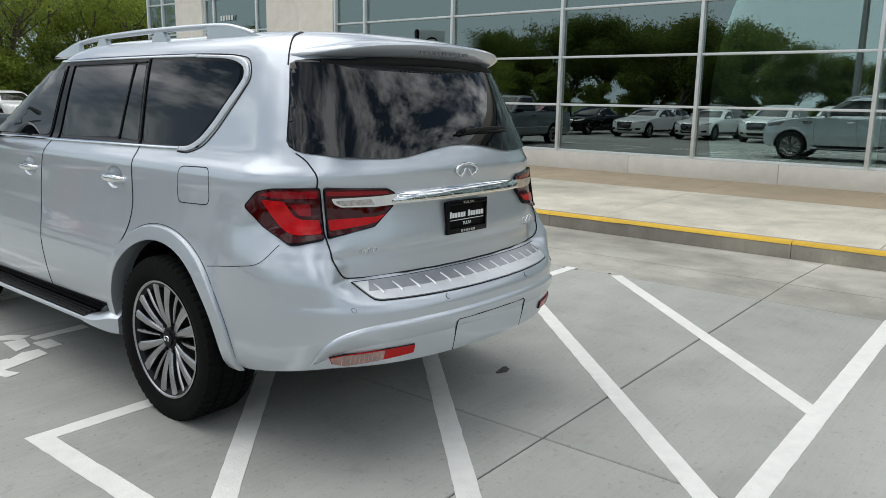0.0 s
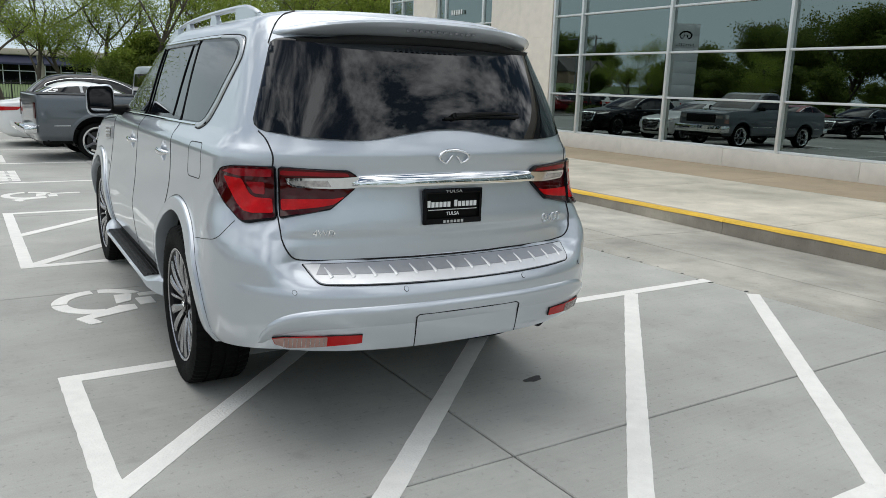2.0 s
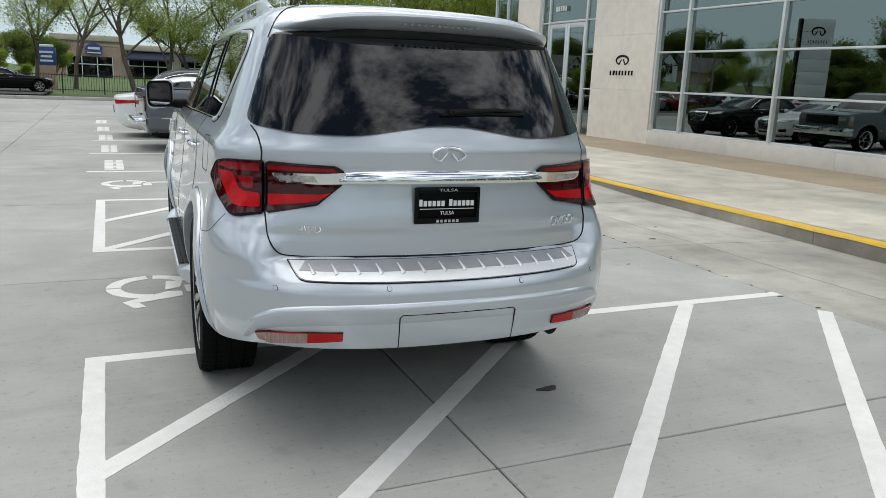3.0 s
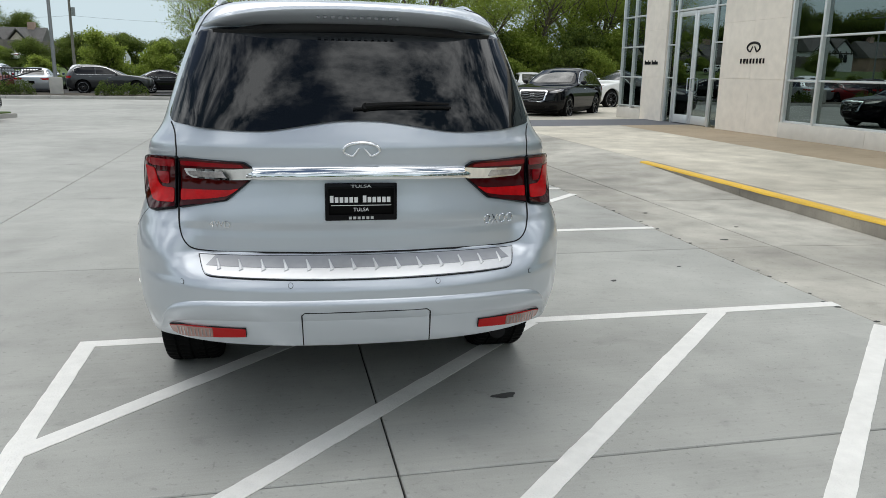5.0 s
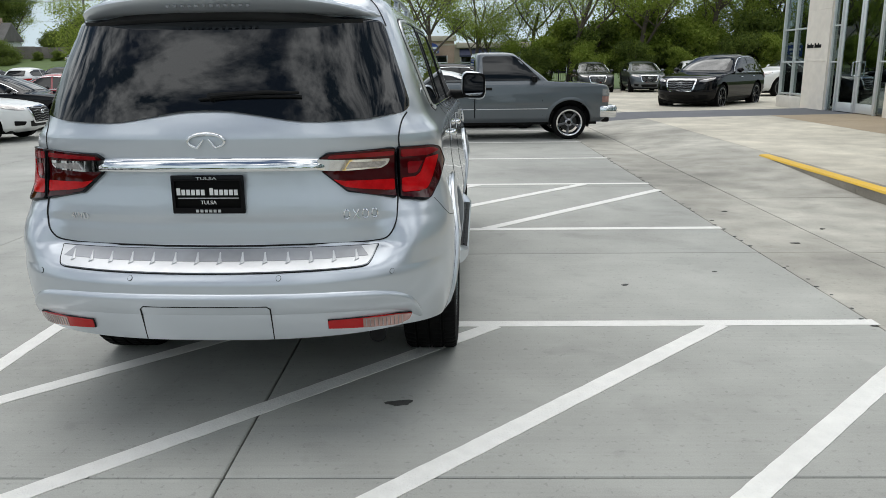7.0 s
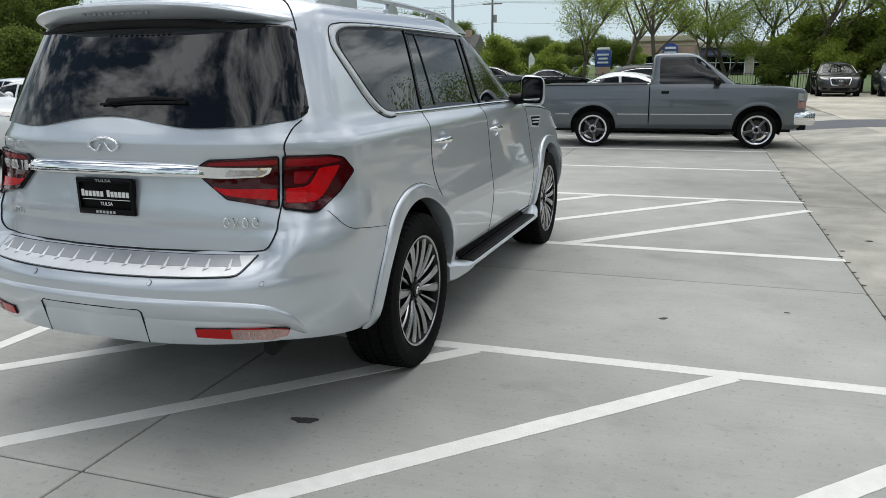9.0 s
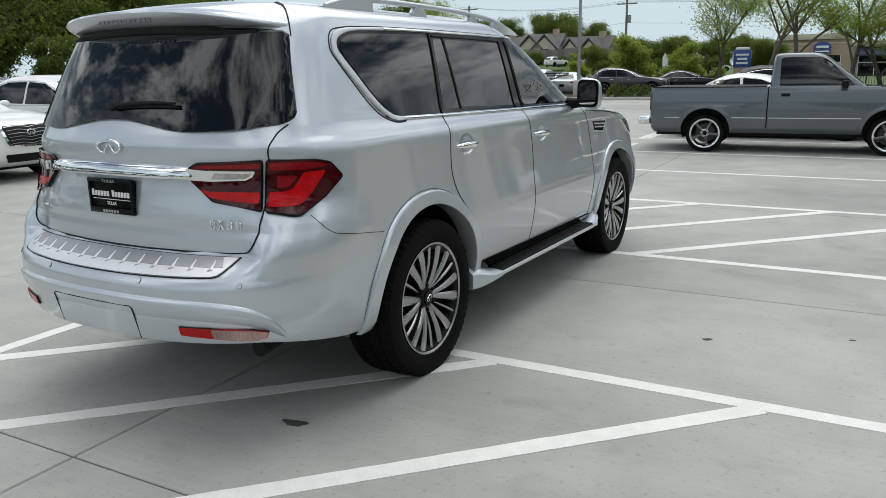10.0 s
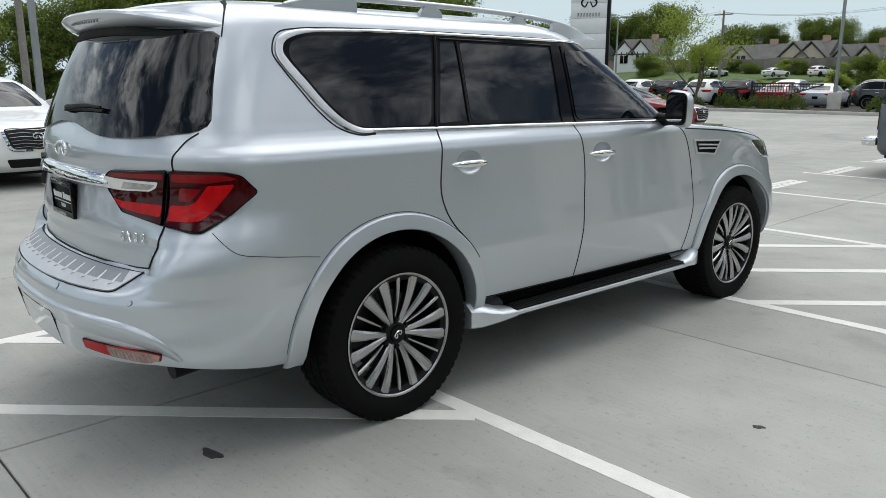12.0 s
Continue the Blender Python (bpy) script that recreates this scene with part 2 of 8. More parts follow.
M = {
    "silver": car_paint("silver paint", (0.540, 0.578, 0.622), 0.66, 0.34),
    "white_paint": car_paint("white paint", (0.78, 0.79, 0.78), 0.0, 0.4),
    "black_paint": car_paint("black paint", (0.003, 0.003, 0.004), 0.0, 0.3),
    "grey_paint": car_paint("grey paint", (0.105, 0.120, 0.135), 0.5, 0.30),
    "red_paint": car_paint("red paint", (0.25, 0.008, 0.016), 0.4, 0.35),
    "blue_paint": car_paint("blue paint", (0.02, 0.04, 0.085), 0.4, 0.35),
    "dark_paint": car_paint("dark paint", (0.025, 0.027, 0.03), 0.5, 0.35),
    "car_glass": surface("privacy glass", (0.004, 0.005, 0.006), 0.01, 0.0, 0.45),
    "chrome": surface("chrome", (0.80, 0.81, 0.82), 0.035, 1.0),
    "mirror": surface("mirror glass", (0.35, 0.36, 0.37), 0.02, 1.0),
    "satin": surface("brushed step metal", (0.60, 0.61, 0.62), 0.36, 1.0, vary=0.08, scale=40),
    "step": surface("bright step metal", (0.70, 0.71, 0.72), 0.42, 0.85, vary=0.06, scale=30),
    # step metal again, its colour darkened to imitate the gate reflected in it
    "step_top": surface("brushed step with gate reflection in tone", (0.36, 0.37, 0.39), 0.40, 0.85, vary=0.08, scale=40),
    "plastic": surface("black plastic", (0.007, 0.007, 0.007), 0.5, 0.0, 0.14, vary=0.15, scale=20, bump=0.1, bump_scale=300),
    "gap": surface("shut line", (0.004, 0.004, 0.004), 0.8),
    "gloss_black": surface("gloss black trim", (0.003, 0.003, 0.004), 0.08, 0.0, 0.14),
    "tyre": surface("tyre rubber", (0.007, 0.007, 0.007), 0.72, 0.0, 0.06, vary=0.25, scale=12, bump=0.15, bump_scale=200),
    "alloy": surface("machined alloy", (0.40, 0.40, 0.41), 0.27, 1.0),
    "alloy_grey": surface("dark grey alloy", (0.16, 0.16, 0.17), 0.30, 0.9),
    "lens_grey": surface("smoked lamp rib", (0.20, 0.205, 0.215), 0.25, 0.3),
    "alloy_dark": surface("dark alloy", (0.008, 0.008, 0.009), 0.5, 0.2, 0.2),
    "disc": surface("brake disc", (0.05, 0.05, 0.05), 0.4, 1.0, vary=0.15, scale=40),
    "red_dark": surface("smoked red lens", (0.045, 0.001, 0.002), 0.05, 0.0, 0.35),
    "red_mid": surface("deep red light guide", (0.22, 0.002, 0.006), 0.12, 0.0, 0.3, coat=0.2, vary=0.25, scale=24),
    "smoke_lens": surface("dark clear lens", (0.10, 0.095, 0.095), 0.10, 0.3, 0.5, coat=1.0, vary=0.4, scale=70),
    "red_lens": surface("red lens", (0.42, 0.005, 0.006), 0.12, 0.0, 0.3),
    "red_bright": surface("red light guide", (0.45, 0.002, 0.004), 0.14, 0.0, 0.2, coat=0.1, vary=0.3, scale=28, bump=0.05, bump_scale=90),
    "clear_lens": surface("clear lens", (0.42, 0.40, 0.39), 0.12, 0.5, 0.5, coat=1.0, vary=0.4, scale=70),
    "amber_lens": surface("pale amber lens", (0.40, 0.23, 0.20), 0.15, 0.3, 0.5, coat=0.5, vary=0.25, scale=20),
    "plate": surface("black plate", (0.004, 0.004, 0.004), 0.35, 0.0, 0.05),
    "letter": surface("white print", (0.75, 0.75, 0.74), 0.4),
    "line_paint": surface("white line paint", (0.76, 0.75, 0.715), 0.7, vary=0.07, scale=14, bump=0.3, bump_scale=90, space="Object"),
    "yellow_paint": surface("yellow kerb paint", (0.68, 0.42, 0.03), 0.6, vary=0.12, scale=6, bump=0.2, bump_scale=60),
    "concrete": concrete("lot concrete", (0.365, 0.367, 0.340)),
    "apron": concrete("apron concrete", (0.385, 0.370, 0.325), vary=0.34),
    "walk": concrete("pavement concrete", (0.52, 0.485, 0.405), vary=0.24),
    "tan": concrete("tan exposed aggregate", (0.37, 0.295, 0.205), vary=0.1),
    "slate": concrete("dark crossing", (0.115, 0.12, 0.135), vary=0.1),
    "tar": surface("old tar", (0.045, 0.045, 0.042), 0.8, vary=0.3, scale=40, bump=0.3, bump_scale=120),
    "joint": surface("joint filler", (0.014, 0.014, 0.013), 0.9),
    "limestone": surface("limestone cladding", (0.81, 0.75, 0.66), 0.75, vary=0.08, scale=5, bump=0.15, bump_scale=40, rnd=0.03),
    "plinth": surface("pale stone plinth", (0.66, 0.63, 0.57), 0.7, vary=0.08, scale=5, bump=0.1, bump_scale=40, rnd=0.03),
    "mullion": surface("silver aluminium", (0.72, 0.74, 0.74), 0.38, 0.45, vary=0.05, scale=10),
    "pane": clear_pane("tinted pane", (0.88, 0.96, 0.93), 2.95),
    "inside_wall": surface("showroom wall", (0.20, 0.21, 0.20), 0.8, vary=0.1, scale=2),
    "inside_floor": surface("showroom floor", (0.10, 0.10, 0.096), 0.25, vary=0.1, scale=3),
    "iron": surface("black iron", (0.012, 0.012, 0.013), 0.5, vary=0.2, scale=20),
    "steel": surface("grey steel pole", (0.28, 0.29, 0.30), 0.45, 0.5, vary=0.1, scale=4),
    "wood_pole": surface("weathered pole", (0.20, 0.185, 0.165), 0.85, vary=0.25, scale=9, bump=0.3, bump_scale=30),
    "bark": surface("bark", (0.10, 0.083, 0.065), 0.9, vary=0.3, scale=9, bump=0.6, bump_scale=25),
    "brick": surface("tan brick", (0.42, 0.30, 0.235), 0.85, vary=0.15, scale=6, bump=0.2, bump_scale=30),
    "stucco": surface("beige stucco", (0.52, 0.46, 0.38), 0.85, vary=0.08, scale=4, bump=0.15, bump_scale=60),
    "roof": surface("grey shingles", (0.12, 0.115, 0.11), 0.9, vary=0.25, scale=8, bump=0.4, bump_scale=20),
    "timber": surface("dark timber", (0.06, 0.045, 0.035), 0.8, vary=0.2, scale=8),
    "fence_wood": surface("grey fence boards", (0.20, 0.18, 0.16), 0.85, vary=0.2, scale=8, rnd=0.15),
    "sign_white": surface("white sign face", (0.75, 0.77, 0.78), 0.35, vary=0.03, scale=3),
    "sign_blue": surface("blue sign face", (0.03, 0.07, 0.28), 0.4),
    "awning": surface("dark blue awning", (0.025, 0.03, 0.06), 0.8, vary=0.15, scale=6),
    "soil": surface("planting soil", (0.055, 0.045, 0.03), 0.95, vary=0.3, scale=8, bump=0.5, bump_scale=20),
    "grass": surface("mown grass", (0.075, 0.12, 0.028), 0.9, vary=0.3, scale=5, bump=0.5, bump_scale=40),
    "kerb_face": concrete("stained kerb face", (0.33, 0.30, 0.25), vary=0.42),
    "kerb": surface("kerb concrete", (0.42, 0.41, 0.38), 0.75, vary=0.12, scale=4, bump=0.2, bump_scale=60),
    "asphalt": surface("road asphalt", (0.06, 0.06, 0.06), 0.85, vary=0.2, scale=6, bump=0.3, bump_scale=120),
}


def leafy(name, a, b):
    """Leaves in two greens, each leaf its own tone, thin enough to let light through."""
    m, nt, p = material(name)
    geo, ramp = nt.nodes.new("ShaderNodeNewGeometry"), nt.nodes.new("ShaderNodeValToRGB")
    ramp.color_ramp.elements[0].color, ramp.color_ramp.elements[1].color = (*a, 1), (*b, 1)
    nt.links.new(geo.outputs["Random Per Island"], ramp.inputs["Fac"])
    nt.links.new(ramp.outputs["Color"], p.inputs["Base Color"])
    p.inputs["Roughness"].default_value, p.inputs["Specular IOR Level"].default_value = 0.6, 0.3
    tr, mx = nt.nodes.new("ShaderNodeBsdfTranslucent"), nt.nodes.new("ShaderNodeMixShader")
    mx.inputs["Fac"].default_value = 0.5
    nt.links.new(ramp.outputs["Color"], tr.inputs["Color"])
    nt.links.new(p.outputs["BSDF"], mx.inputs[1]), nt.links.new(tr.outputs["BSDF"], mx.inputs[2])
    nt.links.new(mx.outputs["Shader"], nt.nodes["Material Output"].inputs["Surface"])
    return m


M["leaf_a"] = leafy("fresh leaves", (0.165, 0.240, 0.03), (0.38, 0.45, 0.09))
M["leaf_b"] = leafy("dark leaves", (0.07, 0.112, 0.02), (0.22, 0.275, 0.058))
M["leaf_c"] = leafy("hedge leaves", (0.05, 0.085, 0.015), (0.14, 0.19, 0.04))


# ---- building helpers ----
def mesh_of(bm, mat, smooth=None):
    me = bpy.data.meshes.new("mesh")
    bmesh.ops.recalc_face_normals(bm, faces=bm.faces)
    bm.to_mesh(me)
    bm.free()
    me.materials.append(mat)
    if smooth is not None:
        me.polygons.foreach_set("use_smooth", [True] * len(me.polygons))
        me.set_sharp_from_angle(angle=radians(smooth))
    return me


def part(name, bm, mat, parent, label="", smooth=40):
    """One mesh object under a thing or under a part."""
    me = bm if isinstance(bm, bpy.types.Mesh) else mesh_of(bm, mat, smooth)
    ob = new(name, me)
    ob.parent = parent
    if label:
        ob["label"] = label
    return ob


def thing(name, m, label, category, group="", kind=""):
    ob = new(name)
    ob.empty_display_size = 0.2
    ob.matrix_world = m
    return tagged(ob, label, category, group, kind)


def solid(name, bm, mat, label="", category="", group="", kind="", m=None, smooth=40):
    """A thing that is one mesh."""
    ob = new(name, mesh_of(bm, mat, smooth))
    if m is not None:
        ob.matrix_world = m
    return tagged(ob, label, category, group, kind)


def box(x0, x1, y0, y1, z0, z1, bevel=0.0, seg=2, into=None):
    bm = bmesh.new()
    bmesh.ops.create_cube(bm, size=1)
    for v in bm.verts:
        v.co = (x0 + (v.co.x + 0.5) * (x1 - x0), y0 + (v.co.y + 0.5) * (y1 - y0), z0 + (v.co.z + 0.5) * (z1 - z0))
    if bevel:
        bmesh.ops.bevel(bm, geom=bm.edges[:], offset=bevel, segments=seg, affect="EDGES", profile=0.5)
    return merged(into, bm)


def merged(into, bm):
    if into is None:
        return bm
    me = bpy.data.meshes.new("tmp")
    bm.to_mesh(me)
    bm.free()
    into.from_mesh(me)
    bpy.data.meshes.remove(me)
    return into


def tube(points, radii, n=10, into=None, caps=True):
    """A tapered tube through points."""
    bm = bmesh.new() if into is None else into
    pts = [Vector(p) for p in points]
    if isinstance(radii, (int, float)):
        radii = [radii] * len(pts)
    rings, up = [], None
    for i, p in enumerate(pts):
        d = (pts[min(i + 1, len(pts) - 1)] - pts[max(i - 1, 0)]).normalized()
        if up is None:
            up = d.orthogonal().normalized()
        side = d.cross(up)
        side = side.normalized() if side.length > 1e-5 else d.orthogonal().normalized()
        up = side.cross(d).normalized()
        rings.append([bm.verts.new(p + radii[i] * (math.cos(2 * math.pi * k / n) * side + math.sin(2 * math.pi * k / n) * up)) for k in range(n)])
    for a, b in zip(rings, rings[1:]):
        for k in range(n):
            bm.faces.new((a[k], a[(k + 1) % n], b[(k + 1) % n], b[k]))
    if caps:
        bm.faces.new(rings[0][::-1]), bm.faces.new(rings[-1])
    return bm


def lathe(profile, n=48, axis="x", into=None, closed=False):
    """Turns a profile of (along, radius) round an axis."""
    bm = bmesh.new() if into is None else into
    rings = []
    for k in range(n):
        c, s = math.cos(2 * math.pi * k / n), math.sin(2 * math.pi * k / n)
        ring = []
        for a, r in profile:
            p = {"x": (a, r * c, r * s), "y": (r * c, a, r * s), "z": (r * c, r * s, a)}[axis]
            ring.append(bm.verts.new(p))
        rings.append(ring)
    m = len(profile)
    for k in range(n):
        a, b = rings[k], rings[(k + 1) % n]
        for i in range(m if closed else m - 1):
            bm.faces.new((a[i], a[(i + 1) % m], b[(i + 1) % m], b[i]))
    return bm


def prism(poly, z0, z1, bevel=0.0):
    """A flat polygon (x, y) raised from z0 to z1."""
    bm = bmesh.new()
    f = bm.faces.new([bm.verts.new((x, y, z0)) for x, y in poly])
    r = bmesh.ops.extrude_face_region(bm, geom=[f])
    for v in r["geom"]:
        if isinstance(v, bmesh.types.BMVert):
            v.co.z = z1
    if bevel:
        bmesh.ops.bevel(bm, geom=[e for e in bm.edges if all(abs(v.co.z - z1) < 1e-6 for v in e.verts)], offset=bevel, segments=2, affect="EDGES")
    return bm


def smooth_line(points, steps=6, closed=False):
    """A rounded line (Catmull-Rom) through points."""
    p = [np.array(q, float) for q in points]
    n, outp = len(p), []
    for i in range(n if closed else n - 1):
        a, b, c, d = (p[(i - 1) % n], p[i], p[(i + 1) % n], p[(i + 2) % n]) if closed else (p[max(i - 1, 0)], p[i], p[i + 1], p[min(i + 2, n - 1)])
        for k in range(steps):
            t = k / steps
            outp.append(0.5 * (2 * b + (c - a) * t + (2 * a - 5 * b + 4 * c - d) * t * t + (3 * b - a - 3 * c + d) * t ** 3))
    if not closed:
        outp.append(p[-1])
    return [tuple(q) for q in outp]


def rounded(poly, r, seg=4):
    """A polygon with its corners rounded."""
    res, n = [], len(poly)
    for i in range(n):
        a, b, c = (np.array(poly[j % n], float) for j in (i - 1, i, i + 1))
        da, dc = a - b, c - b
        la, lc = np.linalg.norm(da), np.linalg.norm(dc)
        k = min(r, la * 0.45, lc * 0.45)
        s, e = b + da / la * k, b + dc / lc * k
        for j in range(seg + 1):
            t = j / seg
            res.append(tuple((1 - t) ** 2 * s + 2 * t * (1 - t) * b + t * t * e))
    return res


def lettering(text, height, depth=0.002, align="CENTER", serif=0.0):
    """Built-in letters as a mesh in the xy plane, standing on y = 0."""
    cu = bpy.data.curves.new("text", "FONT")
    cu.body, cu.size, cu.extrude, cu.align_x = text, height / 0.69, depth / 2, align
    ob = bpy.data.objects.new("text", cu)
    scene.collection.objects.link(ob)
    dg = bpy.context.evaluated_depsgraph_get()
    bm = bmesh.new()
    me = bpy.data.meshes.new_from_object(ob.evaluated_get(dg))
    bm.from_mesh(me)
    bpy.data.meshes.remove(me), bpy.data.objects.remove(ob), bpy.data.curves.remove(cu)
    return bm


class Shell:
    """A vehicle's body as level outlines stacked in z. Each key row: z, half width, rear end, front end, length and power of the rear corner,
    length and power of the front corner. y runs forwards from the rear axle."""

    def __init__(self, keys, taper_rear=0.0, taper_front=0.0, arc=24, side=50, levels=64, wing=None):
        self.k = np.array(keys, float)
        self.arc, self.side, self.levels = arc, side, levels
        self.taper, self.wing = (taper_rear, taper_front), wing

    def row(self, z):
        k = self.k
        zz = np.clip(z, k[0, 0], k[-1, 0])
        i = int(np.clip(np.searchsorted(k[:, 0], zz) - 1, 0, len(k) - 2))
        h = k[i + 1, 0] - k[i, 0]
        t = (zz - k[i, 0]) / h
        d = (k[i + 1] - k[i]) / h
        d0 = (k[i] - k[i - 1]) / (k[i, 0] - k[i - 1, 0]) if i else d
        d1 = (k[i + 2] - k[i + 1]) / (k[i + 2, 0] - k[i + 1, 0]) if i + 2 < len(k) else d
        m0 = np.where(d0 * d > 0, 2 * d0 * d / np.where(d0 + d == 0, 1, d0 + d), 0) if i else d
        m1 = np.where(d1 * d > 0, 2 * d1 * d / np.where(d1 + d == 0, 1, d1 + d), 0) if i + 2 < len(k) else d
        return (2 * t ** 3 - 3 * t ** 2 + 1) * k[i] + (t ** 3 - 2 * t ** 2 + t) * h * m0 + (-2 * t ** 3 + 3 * t ** 2) * k[i + 1] + (t ** 3 - t ** 2) * h * m1

    def outline(self, z, tapered=True):
        _, w, yr, yf, lr, nr, lf, nf = self.row(z)
        a = np.linspace(0, math.pi / 2, self.arc)
        s, c = np.sin(a), np.cos(a)
        rear = np.stack([w * s ** (2 / nr), yr + lr * (1 - c ** (2 / nr))], 1)
        front = np.stack([w * s[::-1] ** (2 / nf), yf - lf * (1 - c[::-1] ** (2 / nf))], 1)
        mid = np.stack([np.full(self.side, w), np.linspace(yr + lr, yf - lf, self.side + 2)[1:-1]], 1)
        o = np.concatenate([rear, mid, front])
        if self.wing and z > self.wing[0]:
            # the bumper's corners run on upwards to the lamps
            w0, w1, w2 = self.wing
            k = 1 - min(max((z - w1) / (w2 - w1), 0), 1)
            k = k * k * (3 - 2 * k)
            if k > 0:
                b, keep = self.outline(w0, False), o
                e = np.clip((np.abs(o[:, 0]) - 0.66) / 0.20, 0, 1)
                e = (e * e * (3 - 2 * e) * k)[:, None]
                n = self.arc
                o = o.copy()
                o[:n] = (keep * (1 - e) + b * e)[:n]
        if not tapered:
            return o
        tr, tf = self.taper
        y = o[:, 1]
        o[:, 0] *= 1 - tr * min(max((1.06 - z) / 0.2, 0), 1) * np.clip((0.2 - y) / 1.1, 0, 1) ** 2 - tf * np.clip((y - 2.2) / 1.7, 0, 1) ** 2
        return o

    def wrap(self, s, z):
        """The place s metres round the outline from the middle of the rear, at height z; s < 0: the other side."""
        o = self.outline(z)
        d = np.concatenate([[0], np.cumsum(np.hypot(*np.diff(o, axis=0).T))])
        x, y = np.interp(abs(s), d, o[:, 0]), np.interp(abs(s), d, o[:, 1])
        return Vector((math.copysign(x, s), y, z))

    def s_of_y(self, y, z):
        o = self.outline(z)
        d = np.concatenate([[0], np.cumsum(np.hypot(*np.diff(o, axis=0).T))])
        return float(np.interp(y, o[:, 1], d))

    def s_of_x(self, x, z):
        o = self.outline(z)[: self.arc]
        d = np.concatenate([[0], np.cumsum(np.hypot(*np.diff(o, axis=0).T))])
        return math.copysign(float(np.interp(abs(x), o[:, 0], d)), x)

    def solid(self):
        z0, z1 = self.k[0, 0], self.k[-1, 0]
        zs = sorted(set(np.round(np.concatenate([np.linspace(z0, z1, self.levels), self.k[:, 0]]), 4)))
        bm = bmesh.new()
        loops = []
        for z in zs:
            o = self.outline(z)
            loops.append([bm.verts.new((x, y, z)) for x, y in o] + [bm.verts.new((-x, y, z)) for x, y in o[-2:0:-1]])
        for a, b in zip(loops, loops[1:]):
            n = len(a)
            for i in range(n):
                bm.faces.new((a[i], a[(i + 1) % n], b[(i + 1) % n], b[i]))
        bm.faces.new(loops[0][::-1]), bm.faces.new(loops[-1])
        bmesh.ops.recalc_face_normals(bm, faces=bm.faces)
        self.tree = BVHTree.FromBMesh(bm)
        return bm

    # -- places on the skin, pushed out by off along the normal --
    def on_side(self, y, z, sign=1, off=0.0):
        p, n, *_ = self.tree.ray_cast(Vector((sign * 4, y, z)), Vector((-sign, 0, 0)))
        if p is None:
            p, n, *_ = self.tree.find_nearest(Vector((sign * 1, y, z)))
        return p + n * off

    def on_rear(self, x, z, off=0.0):
        p, n, *_ = self.tree.ray_cast(Vector((x, -6, z)), Vector((0, 1, 0)))
        if p is None:
            p, n, *_ = self.tree.find_nearest(Vector((x, -1, z)))
        return p + n * off

    def on_front(self, x, z, off=0.0):
        p, n, *_ = self.tree.ray_cast(Vector((x, 9, z)), Vector((0, -1, 0)))
        if p is None:
            p, n, *_ = self.tree.find_nearest(Vector((x, 4, z)))
        return p + n * off

    def on_wrap(self, s, z, off=0.0):
        q = self.wrap(s, z)
        p, n, *_ = self.tree.find_nearest(q)
        return q + n * off


def patch(place, poly, off=0.004, step=0.06, back=0.006, dome=0.0):
    """A plate that lies on a skin: poly in the skin's own two coordinates, place(u, v, off) gives the point."""
    bm = bmesh.new()
    bm.faces.new([bm.verts.new((u, v, 0)) for u, v in poly])
    us, vs = [p[0] for p in poly], [p[1] for p in poly]
    for lo, hi, axis in ((min(us), max(us), (1, 0, 0)), (min(vs), max(vs), (0, 1, 0))):
        n = int((hi - lo) / step) + 1
        for i in range(1, n):
            c = lo + (hi - lo) * i / n
            bmesh.ops.bisect_plane(bm, geom=bm.verts[:] + bm.edges[:] + bm.faces[:], dist=1e-6, plane_co=(c * axis[0], c * axis[1], 0), plane_no=axis)
    edge = [e for e in bm.edges if e.is_boundary]
    r = bmesh.ops.extrude_edge_only(bm, edges=edge)
    low = {v for v in r["geom"] if isinstance(v, bmesh.types.BMVert)}
    for v in bm.verts:
        u, w = v.co.x, v.co.y
        v.co = place(u, w, -back if v in low else off)
    return bm


def ribbon(place, line, width, off=0.004, back=0.003, into=None):
    """A narrow raised strip along a line on a skin."""
    bm = bmesh.new() if into is None else into
    pts = [np.array(p, float) for p in line]
    rows = []
    for i, p in enumerate(pts):
        d = pts[min(i + 1, len(pts) - 1)] - pts[max(i - 1, 0)]
        n = np.array([-d[1], d[0]]) / (np.hypot(*d) + 1e-9)
        w = width(i / (len(pts) - 1)) if callable(width) else width
        rows.append([bm.verts.new(place(*(p + n * k * w), o)) for k, o in ((-0.5, -back), (-0.42, off * 0.8), (-0.2, off), (0.2, off), (0.42, off * 0.8), (0.5, -back))])
    for a, b in zip(rows, rows[1:]):
        for k in range(5):
            bm.faces.new((a[k], a[k + 1], b[k + 1], b[k]))
    bm.faces.new(rows[0][::-1]), bm.faces.new(rows[-1])
    return bm


def cut(bm, cutters):
    """Takes the cutter solids away from a solid."""
    me = bpy.data.meshes.new("tmp")
    bm.to_mesh(me)
    bm.free()
    ob = bpy.data.objects.new("tmp", me)
    scene.collection.objects.link(ob)
    spare = [ob]
    for c in cutters:
        cm = bpy.data.meshes.new("tmp")
        bmesh.ops.recalc_face_normals(c, faces=c.faces)
        c.to_mesh(cm)
        c.free()
        co = bpy.data.objects.new("tmp", cm)
        scene.collection.objects.link(co)
        spare.append(co)
        md = ob.modifiers.new("cut", "BOOLEAN")
        md.operation, md.object, md.solver = "DIFFERENCE", co, "EXACT"
    dg = bpy.context.evaluated_depsgraph_get()
    res = bpy.data.meshes.new_from_object(ob.evaluated_get(dg))
    outb = bmesh.new()
    outb.from_mesh(res)
    bpy.data.meshes.remove(res)
    for o in spare:
        d = o.data
        bpy.data.objects.remove(o), bpy.data.meshes.remove(d)
    return outb


